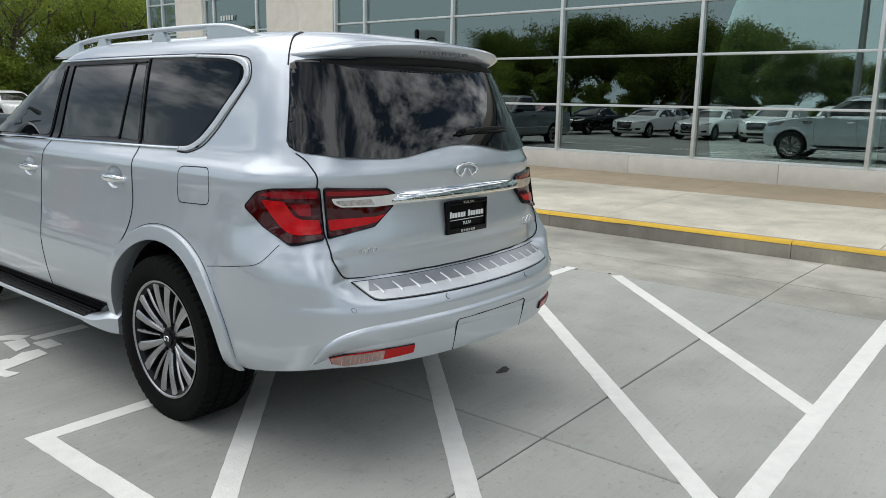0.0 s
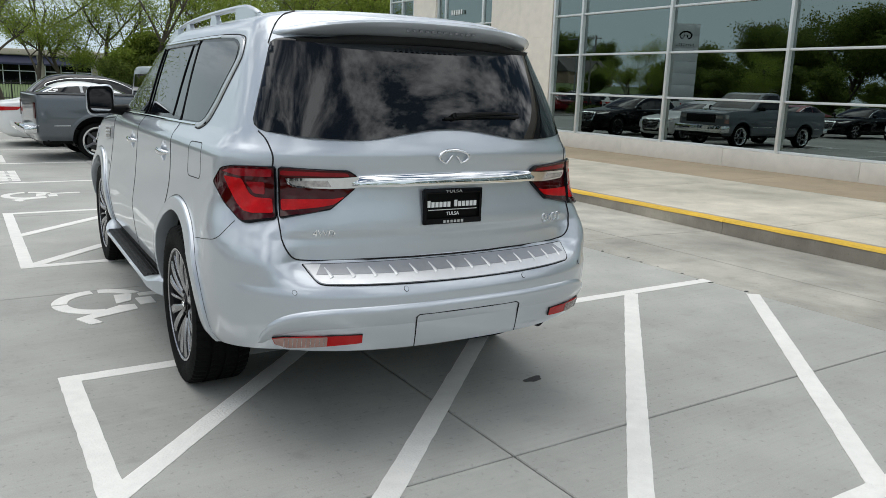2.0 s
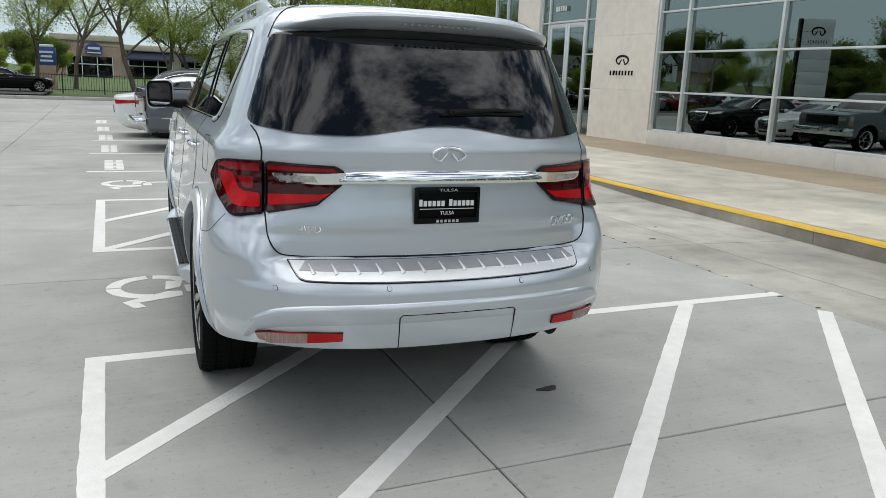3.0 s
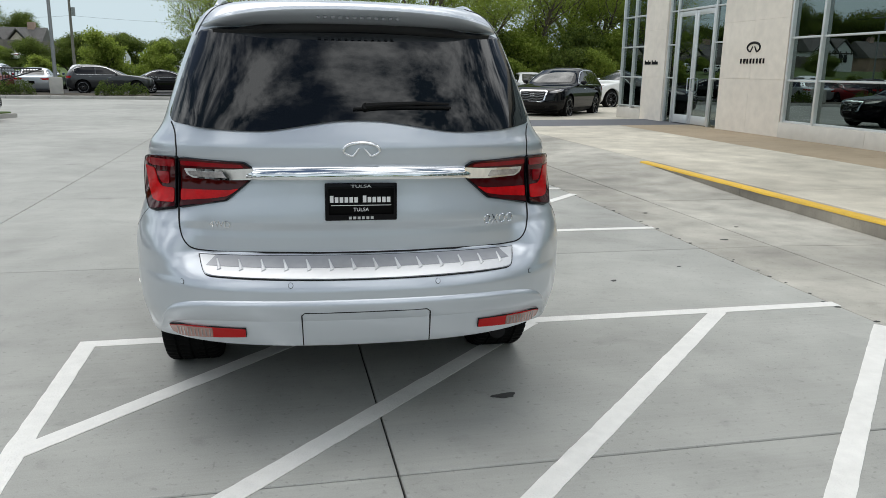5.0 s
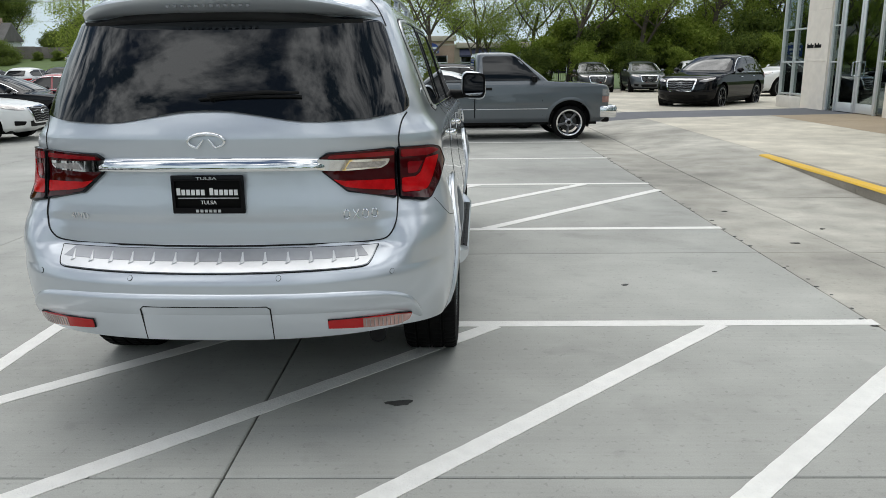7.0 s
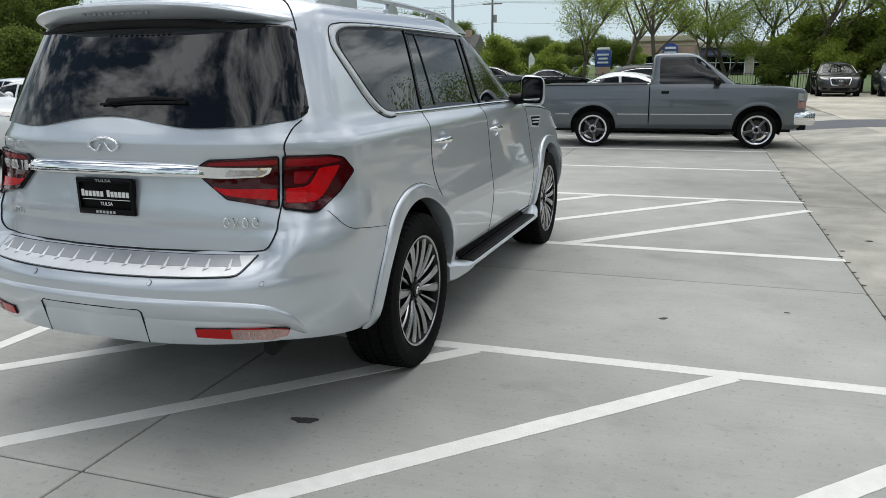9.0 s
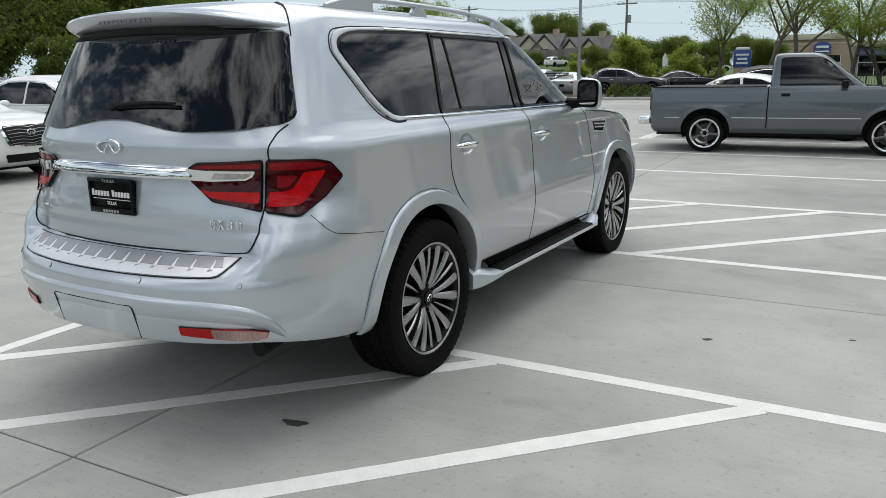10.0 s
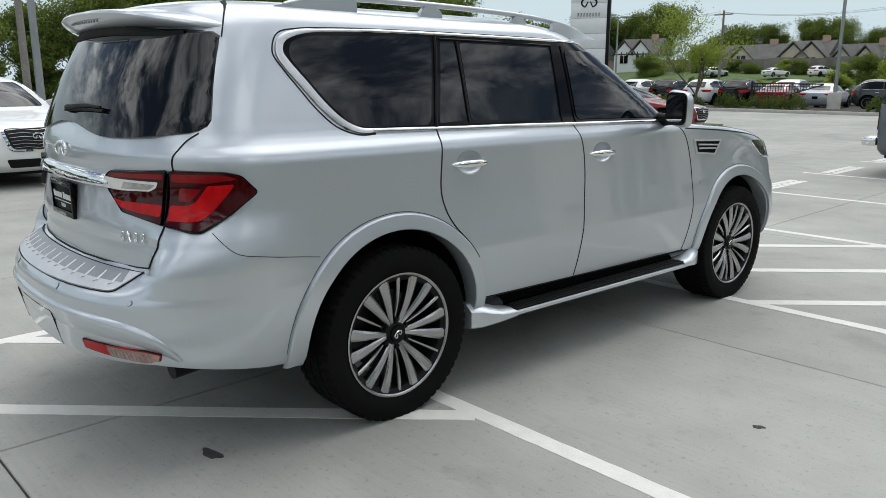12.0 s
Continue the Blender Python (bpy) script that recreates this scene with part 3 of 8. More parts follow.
def drum(y, z, r, x0, x1, n=48, squash=1.0):
    """A solid drum along x, to cut wheel arches with."""
    bm = bmesh.new()
    a = [bm.verts.new((x0, y + r * math.cos(2 * math.pi * k / n), z + r * squash * math.sin(2 * math.pi * k / n))) for k in range(n)]
    b = [bm.verts.new((x1, v.co.y, v.co.z)) for v in a]
    for k in range(n):
        bm.faces.new((a[k], a[(k + 1) % n], b[(k + 1) % n], b[k]))
    bm.faces.new(a[::-1]), bm.faces.new(b)
    return bm


# ---- ground, lot, kerb and pavement ----
def sheet(x0, x1, y0, y1, z, mat, name, label, cat):
    bm = bmesh.new()
    bm.faces.new([bm.verts.new(p) for p in ((x0, y0, z), (x1, y0, z), (x1, y1, z), (x0, y1, z))])
    return solid(name, bm, mat, label, cat, kind="structure", smooth=None)


sheet(-700, 700, -700, 900, -0.12, M["grass"], "ground", "wide ground of mown grass round the parking lot", "ground")

lot = thing("parking_lot", Matrix(), "pale grey concrete parking lot in jointed slabs", "parking lot", kind="structure")
part("joint_bed", box(7.682, 9.2, -30, 39.1, -0.10, -0.09), M["joint"], lot, "dark joint filler between the slabs", None)
part("joint_bed", box(-34, 7.68, -30, 39.1, -0.10, -0.022), M["joint"], lot, "dark joint filler between the slabs", None)
XJ = [-33.9, -30.4, -27.0, -23.6, -20.2, -16.8, -13.4, -10.0, -6.6, -3.15, 0.28, 3.48, 6.92]
YJ = [2.05 + 3.55 * i for i in range(-9, 10)] + [36.5, 39.08]
for i in range(len(XJ) - 1):
    for j in range(len(YJ) - 1):
        g = 0.0045
        slab = box(XJ[i] + g, XJ[i + 1] - (g if i < len(XJ) - 2 else 0.005), YJ[j] + g, YJ[j + 1] - g, -0.05, 0.0, bevel=0.005, seg=1)
        part("slab", slab, M["concrete"], lot, smooth=None)

apron = thing("gutter_apron", Matrix(), "weathered concrete apron between the stalls and the kerb", "apron", kind="structure")
for j in range(len(YJ) - 1):
    for x0, x1 in ((6.92, 7.68),):
        part("slab", box(x0 + 0.004, x1 - 0.002, YJ[j] + 0.003, YJ[j + 1] - 0.003, -0.05, -0.002, bevel=0.003, seg=1), M["apron"], apron, smooth=None)

# pavement: level 0.13 at the kerb, rising to 0.2 at the wall; beyond y = 11 it ramps down to the lot
WALL_X = 14.75
pavement = thing("pavement", Matrix(), "wide concrete pavement in front of the showroom", "pavement", kind="structure")


def pavement_z(x, y):
    return 0.13 + 0.07 * min(max((x - 9.2) / (WALL_X - 9.2), 0), 1.2)


def slope_slab(x0, x1, y0, y1, zf, thick=0.22, nx=1, ny=1):
    bm = bmesh.new()
    top = [[bm.verts.new((x0 + (x1 - x0) * i / nx, y0 + (y1 - y0) * j / ny, zf(x0 + (x1 - x0) * i / nx, y0 + (y1 - y0) * j / ny))) for j in range(ny + 1)] for i in range(nx + 1)]
    for i in range(nx):
        for j in range(ny):
            bm.faces.new((top[i][j], top[i + 1][j], top[i + 1][j + 1], top[i][j + 1]))
    r = bmesh.ops.extrude_face_region(bm, geom=bm.faces[:])
    for v in r["geom"]:
        if isinstance(v, bmesh.types.BMVert):
            v.co.z = -thick
    return bm


# the gutter falls gently towards the kerb
for j in range(len(YJ) - 1):
    part("slab", slope_slab(7.685, 9.135, YJ[j] + 0.005, YJ[j + 1] - 0.005, lambda x, y: -0.002 - 0.045 * (x - 7.68) / 1.46 * min(max((8.0 - y) / 3.5, 0), 1), 0.06, 1, 4), M["apron"], apron, smooth=None)

PY = [-24 + 3.2 * i for i in range(12)] + [14.5, 17.4, 19.6]
for a, b in zip(PY, PY[1:]):
    part("slab", slope_slab(9.36, 12.6, a + 0.004, b - 0.004, pavement_z), M["walk"], pavement, smooth=None)
for a, b in zip(PY, PY[1:]):
    part("border_slab", slope_slab(12.61, WALL_X + 0.3, a + 0.004, b - 0.004, pavement_z), M["tan"], pavement, "tan aggregate border along the wall", None)
part("crossing_slab", slope_slab(9.36, WALL_X + 0.6, 19.6, 22.2, pavement_z), M["slate"], pavement, "dark slate-grey crossing in front of the door", None)
part("slab", slope_slab(9.36, 26, 22.2, 46, lambda x, y: pavement_z(x, y) * max(0, 1 - max(y - 22.2, 0) / 9)), M["walk"], pavement, smooth=None)


def ramp_z(x, y):
    rise = min(max((y - 8.2) / 2.9, 0), 1)
    return rise * 0.13 * min(max((x - 7.68) / 1.68, 0), 1) ** 0.8


ramp = thing("drop_kerb_ramp", Matrix(), "flared concrete ramp rising from the stalls to the pavement", "ramp", kind="structure")
part("ramp_slab", slope_slab(7.69, 9.37, 8.2, 19.6, lambda x, y: max(ramp_z(x, y), 0.001), nx=8, ny=24), M["apron"], ramp)
part("ramp_slab", slope_slab(7.4, 9.37, 19.6, 22.2, lambda x, y: 0.001 + ramp_z(x, y), nx=8, ny=1), M["slate"], ramp, "dark slate-grey crossing band")
part("ramp_slab", slope_slab(7.69, 9.37, 22.2, 34, lambda x, y: 0.001 + ramp_z(x, y) * max(0, 1 - (y - 22.2) / 9), nx=8, ny=4), M["apron"], ramp)

kerb = thing("kerb", Matrix(), "concrete kerb with a yellow painted top edge", "kerb", kind="structure")


def kerb_piece(y0, y1):
    bm = bmesh.new()
    prof = [(9.37, -0.12), (9.14, -0.12), (9.13, 0.10), (9.145, 0.128), (9.17, 0.135), (9.37, 0.135)]
    r0 = [bm.verts.new((x, y0, z)) for x, z in prof]
    r1 = [bm.verts.new((x, y1, z)) for x, z in prof]
    for k in range(len(prof)):
        bm.faces.new((r0[k], r0[(k + 1) % len(prof)], r1[(k + 1) % len(prof)], r1[k]))
    bm.faces.new(r0[::-1]), bm.faces.new(r1)
    return bm


def kerb_paint(y0, y1):
    bm = bmesh.new()
    prof = [(9.124, 0.112), (9.14, 0.134), (9.17, 0.140), (9.275, 0.140), (9.275, 0.130), (9.17, 0.125)]
    ys = np.linspace(y0, y1, 12)
    rings = [[bm.verts.new((x + random.uniform(-0.004, 0.004) * (k == 3), y, z + random.uniform(-0.003, 0.003) * (k == 0))) for k, (x, z) in enumerate(prof)] for y in ys]
    for a, b in zip(rings, rings[1:]):
        for k in range(len(prof)):
            bm.faces.new((a[k], a[(k + 1) % len(prof)], b[(k + 1) % len(prof)], b[k]))
    bm.faces.new(rings[0][::-1]), bm.faces.new(rings[-1])
    return bm


for i in range(12):
    y0 = -24.6 + 3.0 * i
    y1 = min(y0 + 3.0, 11.35)
    part("kerb_stone", kerb_piece(y0 + 0.003, y1 - 0.003), M["kerb_face"], kerb, smooth=30)
    part("painted_edge", kerb_paint(y0 + 0.003, y1 - 0.003), M["yellow_paint"], kerb, "yellow painted kerb edge", 30)

# ---- painted lines ----
LINE_Z = 0.0035


STROKES = [0]


def stroke(x0, y0, x1, y1, w, parent):
    """A painted line with slightly ragged edges."""
    STROKES[0] += 1
    top = 0.0022 + 0.00014 * STROKES[0]
    n = max(4, int(math.hypot(x1 - x0, y1 - y0) / 0.06))
    d = Vector((x1 - x0, y1 - y0)).normalized()
    nrm = Vector((-d.y, d.x))
    bm = bmesh.new()
    rows = []
    for i in range(n + 1):
        c = Vector((x0, y0)).lerp(Vector((x1, y1)), i / n)
        rows.append([bm.verts.new((*(c + nrm * (k * w / 2 + random.gauss(0, 0.0011))), top)) for k in (-1, 1)])
    for a, b in zip(rows, rows[1:]):
        bm.faces.new((a[0], a[1], b[1], b[0]))
    r = bmesh.ops.extrude_face_region(bm, geom=bm.faces[:])
    for v in r["geom"]:
        if isinstance(v, bmesh.types.BMVert):
            v.co.z = 0.0002
    return part("painted_line", bm, M["line_paint"], parent, smooth=None)


LX0, LX1, LW = 1.932, 6.93, 0.098
hatch = thing("hatched_aisle", Matrix(), "white hatched access aisle painted on the concrete", "road marking", group="parking lines", kind="structure")
stroke(LX0, 1.05, LX0, 3.876, 0.10, hatch), stroke(LX0 - 0.05, 3.829, LX1 + 0.01, 3.829, LW, hatch), stroke(LX0 - 0.05, 1.098, LX1, 1.098, 0.108, hatch)
for off in (0.566, -0.822, -2.184, -3.555):
    x0 = max(LX0, 1.11 - off)
    x1 = min(LX1 - 0.03, 3.80 - off)
    stroke(x0, x0 + off, x1, x1 + off, 0.105, hatch)
hatch2 = thing("hatched_aisle", Matrix(), "white hatched access aisle painted further along the stalls", "road marking", group="parking lines", kind="structure")
stroke(LX0, 6.53, LX0, 9.42, 0.10, hatch2), stroke(LX0 - 0.05, 6.575, LX1, 6.575, LW, hatch2), stroke(LX0 - 0.05, 9.375, LX1, 9.375, LW, hatch2)
for off in (1.92, 3.27, 4.65, 6.03):
    x0, x1 = max(LX0, 6.59 - off), min(LX1, 9.35 - off)
    stroke(x0, x0 + off, x1, x1 + off, 0.11, hatch2)
stalls = thing("stall_lines", Matrix(), "thin white stall lines across the concrete lot", "road marking", group="parking lines", kind="structure")
for y in (12.16, 14.90, 17.64, 20.34, 23.04, 25.8):
    stroke(1.72, y, LX1 if y < 16 else 6.6, y, 0.095, stalls)


def wheelchair(m):
    """The painted access symbol: head, seat and a wheel ring, lying on the ground."""
    ob = thing("access_symbol", m, "worn white wheelchair symbol painted on the concrete", "road marking", group="access symbols", kind="structure")

    def ring(r0, r1, a0, a1, cx, cy):
        bm = bmesh.new()
        rows = [[bm.verts.new((cx + r * math.cos(a), cy + r * math.sin(a), LINE_Z)) for r in (r0, r1)] for a in np.linspace(radians(a0), radians(a1), 22)]
        for a, b in zip(rows, rows[1:]):
            bm.faces.new((a[0], a[1], b[1], b[0]))
        r = bmesh.ops.extrude_face_region(bm, geom=bm.faces[:])
        for v in r["geom"]:
            if isinstance(v, bmesh.types.BMVert):
                v.co.z = 0.0002
        return bm

    for a0, a1 in ((96, 178), (182, 268), (28, 87)):
        part("painted_wheel", ring(0.215, 0.315, a0, a1, 0, 0), M["line_paint"], ob, smooth=None)
    for name, poly in (("painted_torso", [(0.10, 0.12), (0.22, 0.10), (0.185, -0.07), (0.08, -0.12)]), ("painted_head", [(0.22, -0.02), (0.33, -0.02), (0.33, -0.19), (0.225, -0.20)]),
                       ("painted_limb", [(-0.21, -0.38), (-0.14, -0.54), (-0.065, -0.52), (-0.105, -0.41), (0.19, -0.30), (0.19, -0.175), (0.09, -0.165)]), ("painted_limb", [(0.26, 0.11), (0.62, 0.14), (0.62, 0.05), (0.26, 0.03)])):
        part(name, prism(poly, 0.0002, LINE_Z + 0.0007), M["line_paint"], ob, smooth=None)
    return ob


wheelchair(pose(2.30, 5.29, 0))
wheelchair(pose(2.24, 10.82, 0))
for k, y in enumerate((13.08, 15.82, 18.5, 21.2, 24.0)):
    word = thing("stall_word", pose(2.10 - 0.06 * k, y, 0), "worn white word painted at the head of a stall", "road marking", group="stall words", kind="structure")
    for i in range(7):
        y0, y1, notch = -0.7 + i * 0.2, -0.53 + i * 0.2, -0.635 + i * 0.2 + 0.02 * (i % 3)
        part("painted_letter", prism([(-0.13, y0), (0.155, y0), (0.155, y1), (0.045, y1), (0.045, notch), (0.0, notch), (0.0, y1), (-0.13, y1)], 0.0002, LINE_Z), M["line_paint"], word, smooth=None)


def blot(x, y, r, seed, name, label):
    rnd = random.Random(seed)
    ph = [rnd.uniform(0, 6.28) for _ in range(4)]
    poly = []
    for k in range(22):
        a = 2 * math.pi * k / 22
        q = r * (1 + 0.22 * math.sin(2 * a + ph[0]) + 0.15 * math.sin(3 * a + ph[1]) + 0.12 * math.sin(5 * a + ph[2]))
        poly.append((q * math.cos(a), 0.62 * q * math.sin(a)))
    return solid(name, prism(poly, 0.0004, 0.003, 0.0), M["tar"], label, "stain", kind="structure", m=pose(x, y, 0, 0, 0, rnd.uniform(-20, 20)))


blot(4.12, 2.715, 0.052, 1, "tar_spot", "dark tar spot on the concrete")
blot(5.6, 4.66, 0.026, 2, "tar_spot", "small dark spot on the concrete")
blot(6.35, 5.0, 0.015, 3, "tar_spot", "tiny dark spot on the concrete")
for k, (x, y, r) in enumerate(((7.25, 7.4, 0.03), (7.36, 5.92, 0.034), (7.86, 6.5, 0.022), (6.93, 6.2, 0.018), (6.92, 5.1, 0.014), (6.94, 7.6, 0.016), (6.91, 8.7, 0.018), (6.93, 4.1, 0.012), (6.92, 9.6, 0.016))):
    blot(x, y, r, 20 + k, "tar_spot", "small dark chip along the worn apron joint")

rnd_chip = random.Random(5)
for k in range(34):
    y = 3.4 + 0.30 * k + rnd_chip.uniform(-0.12, 0.12)
    blot(6.93 + rnd_chip.gauss(0, 0.022), y, rnd_chip.uniform(0.008, 0.021), 60 + k, "tar_spot", "small dark chip along the worn apron joint")

# ---- showroom ----
building = thing("showroom_building", Matrix(), "limestone and glass car showroom with a curtain wall", "building", kind="structure")
Z_ROWS = [0.57, 1.51, 2.47, 3.43, 4.39]
Y_MULL = [-29.5, -26.57, -23.64, -20.71, -17.78, -14.85, -11.92, -8.99, -6.06, -3.13, -0.2, 2.73, 5.67, 8.6, 11.48, 14.28, 15.34]
part("plinth_base", box(WALL_X - 0.06, WALL_X + 0.4, -30, 15.38, -0.2, 0.14), M["plinth"], building)
for k in range(16):
    y0 = -30 + 2.84 * k
    part("plinth_stone", box(WALL_X - 0.12, WALL_X + 0.3, y0 + 0.003, min(y0 + 2.84, 15.38) - 0.003, 0.1, 0.545, bevel=0.006), M["plinth"], building, smooth=30)

curtain = thing("window_1", Matrix(), "tall showroom curtain wall of tinted glass in silver mullions", "window", kind="structure")
for i, y in enumerate(Y_MULL):
    part("mullion", box(WALL_X - 0.085, WALL_X + 0.10, y - 0.032, y + 0.032, 0.545, 5.35, bevel=0.006), M["mullion"], curtain, smooth=30)
    if 0 < i < len(Y_MULL) - 1:
        part("glass_fin", box(WALL_X + 0.105, WALL_X + 0.42, y - 0.06, y + 0.06, 0.3, 5.35, bevel=0.006), M["sign_white"], curtain, "pale post behind the glass", 30)
for i in range(len(Y_MULL) - 1):
    for k, z in enumerate(Z_ROWS):
        part("transom", box(WALL_X - 0.05, WALL_X + 0.08, Y_MULL[i] + 0.033, Y_MULL[i + 1] - 0.033, z - 0.022, z + 0.022, bevel=0.005), M["mullion"], curtain, smooth=30)
        z1 = (Z_ROWS + [5.35])[k + 1]
        bm = box(WALL_X + 0.01, WALL_X + 0.018, Y_MULL[i] + 0.034, Y_MULL[i + 1] - 0.034, z + 0.023, z1 - 0.023)
        tilt = random.uniform(-0.0022, 0.0022), random.uniform(-0.0022, 0.0022)
        yc, zc = (Y_MULL[i] + Y_MULL[i + 1]) / 2, (z + z1) / 2
        for v in bm.verts:
            v.co.x += tilt[0] * (v.co.y - yc) + tilt[1] * (v.co.z - zc)
        pn = part("pane", bm, M["pane"], curtain, smooth=None)
        pn.visible_shadow = False

# interior of the showroom
room = thing("showroom_interior", Matrix(), "dim showroom interior behind the glass", "room", kind="structure")
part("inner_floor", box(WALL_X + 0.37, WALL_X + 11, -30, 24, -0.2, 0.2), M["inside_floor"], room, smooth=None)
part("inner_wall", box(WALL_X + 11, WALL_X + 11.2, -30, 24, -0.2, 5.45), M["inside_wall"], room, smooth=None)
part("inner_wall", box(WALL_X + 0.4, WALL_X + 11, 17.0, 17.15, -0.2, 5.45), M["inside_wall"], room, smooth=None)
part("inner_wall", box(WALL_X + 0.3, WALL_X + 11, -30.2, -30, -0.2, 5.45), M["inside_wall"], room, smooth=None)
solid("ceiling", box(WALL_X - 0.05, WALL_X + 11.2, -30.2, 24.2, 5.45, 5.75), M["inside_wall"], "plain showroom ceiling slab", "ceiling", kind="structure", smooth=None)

# stone piers beside the entrance, in large slabs
piers = thing("wall_stone", Matrix(), "smooth cream limestone piers beside the entrance", "wall", kind="structure")


def slab_wall(x0, x1, y0, y1, rows, cols):
    ys, zs = np.linspace(y0, y1, cols + 1), np.linspace(0.12, 5.75, rows + 1)
    part("wall_core", box(x0 + 0.03, x1, y0 + 0.02, y1 - 0.02, 0.0, 5.75), M["limestone"], piers, smooth=None)
    for i in range(cols):
        for k in range(rows):
            part("stone", box(x0, x0 + 0.08, ys[i] + 0.0015, ys[i + 1] - 0.0015, zs[k] + 0.0015, zs[k + 1] - 0.0015, bevel=0.003, seg=1), M["limestone"], piers, smooth=30)


slab_wall(WALL_X - 0.10, WALL_X + 0.9, 15.39, 18.08, 4, 2)
slab_wall(WALL_X - 0.10, WALL_X + 0.9, 21.15, 22.55, 4, 1)
part("return_stone", box(WALL_X + 0.9, WALL_X + 1.3, 15.4, 18.05, 0, 5.75), M["limestone"], piers, smooth=None)

# glazed entrance between the piers
DX = WALL_X + 0.02
entrance = thing("door_1", Matrix(), "double glazed entrance doors in silver frames, closed", "door", kind="structure")
for y in (18.1, 18.62, 20.66, 21.12):
    part("frame_post", box(DX - 0.06, DX + 0.06, y - 0.035, y + 0.035, 0.2, 5.35, bevel=0.005), M["mullion"], entrance, smooth=30)
for z in (3.43, 4.39):
    part("frame_rail", box(DX - 0.055, DX + 0.055, 18.66, 20.62, z - 0.03, z + 0.03, bevel=0.005), M["mullion"], entrance, smooth=30)
for y0, y1 in ((18.66, 19.63), (19.65, 20.62)):
    part("door_stile", box(DX - 0.03, DX + 0.03, y0, y0 + 0.10, 0.22, 3.39, bevel=0.004), M["mullion"], entrance, smooth=30)
    part("door_stile", box(DX - 0.03, DX + 0.03, y1 - 0.10, y1, 0.22, 3.39, bevel=0.004), M["mullion"], entrance, smooth=30)
    part("door_rail", box(DX - 0.03, DX + 0.03, y0 + 0.101, y1 - 0.101, 0.22, 0.46, bevel=0.004), M["mullion"], entrance, smooth=30)
    part("door_rail", box(DX - 0.03, DX + 0.03, y0 + 0.101, y1 - 0.101, 3.25, 3.39, bevel=0.004), M["mullion"], entrance, smooth=30)
    part("door_pane", box(DX - 0.006, DX + 0.006, y0 + 0.101, y1 - 0.101, 0.461, 3.249), M["pane"], entrance, smooth=None).visible_shadow = False
    hy = 19.52 if y0 < 19 else 19.76
    part("door_handle", tube([(DX - 0.03, hy, 1.15), (DX - 0.10, hy, 1.15), (DX - 0.10, hy, 1.50), (DX - 0.03, hy, 1.50)], 0.018, 10), M["chrome"], entrance, "chrome pull handle")
for y0, y1 in ((18.14, 18.58), (20.70, 21.08)):
    for z0, z1 in ((0.24, 1.49), (1.53, 2.45), (2.49, 3.41), (3.45, 4.37), (4.41, 5.25)):
        part("side_pane", box(DX - 0.006, DX + 0.006, y0, y1, z0, z1), M["pane"], entrance, smooth=None).visible_shadow = False
        part("side_rail", box(DX - 0.05, DX + 0.05, y0 - 0.003, y1 + 0.003, z1 + 0.002, z1 + 0.038, bevel=0.004), M["mullion"], entrance, smooth=30)
for z0, z1 in ((3.465, 4.355), (4.425, 5.25)):
    part("top_pane", box(DX - 0.006, DX + 0.006, 18.66, 20.62, z0, z1), M["pane"], entrance, smooth=None).visible_shadow = False
for k in range(5):
    part("door_number", box(DX - 0.075, DX - 0.068, 20.2 - 0.13 * k, 20.28 - 0.13 * k, 3.75, 3.89), M["letter"], entrance, "small white plate of unreadable figures", None)

corner_window = thing("window_2", Matrix(), "tinted corner window of the showroom in silver mullions", "window", kind="structure")
for y in (22.60, 23.4, 24.25):
    part("mullion", box(WALL_X - 0.07, WALL_X + 0.1, y - 0.03, y + 0.03, 0.5, 5.35, bevel=0.005), M["mullion"], corner_window, smooth=30)
for x in (WALL_X + 2.5, WALL_X + 5.5):
    part("mullion", box(x - 0.03, x + 0.03, 24.18, 24.32, 0.5, 5.35, bevel=0.005), M["mullion"], corner_window, smooth=30)
for k, z in enumerate(Z_ROWS):
    z1 = (Z_ROWS + [5.35])[k + 1]
    for y0, y1 in ((22.64, 23.36), (23.44, 24.21)):
        part("transom", box(WALL_X - 0.05, WALL_X + 0.08, y0, y1, z - 0.022, z + 0.022, bevel=0.004), M["mullion"], corner_window, smooth=30)
        part("pane", box(WALL_X + 0.01, WALL_X + 0.018, y0, y1, z + 0.023, z1 - 0.023), M["pane"], corner_window, smooth=None).visible_shadow = False
    for x0, x1 in ((WALL_X + 0.12, WALL_X + 2.46), (WALL_X + 2.54, WALL_X + 5.46)):
        part("pane", box(x0, x1, 24.25, 24.258, z + 0.023, z1 - 0.023), M["pane"], corner_window, smooth=None).visible_shadow = False
part("plinth_stone", box(WALL_X - 0.1, WALL_X + 6, 22.57, 24.3, 0, 0.5, bevel=0.006), M["plinth"], corner_window, smooth=30)
part("roof_edge", box(WALL_X - 0.3, WALL_X + 12, -30, 24.6, 5.75, 6.3, bevel=0.02), M["limestone"], building, smooth=30)
part("back_wall", box(WALL_X + 11.5, WALL_X + 12, -30, 24.3, 0, 5.75), M["limestone"], building, smooth=None)
part("end_wall", box(WALL_X + 5.6, WALL_X + 12, 24.0, 24.3, 0, 5.75), M["limestone"], building, smooth=None)

# sign on the pier: an oval emblem over a row of letter shapes, and a smaller sign by the door
sign = thing("wall_sign", pose(WALL_X - 0.10, 16.68, 0), "dark metal emblem and letters fixed to the limestone", "sign")


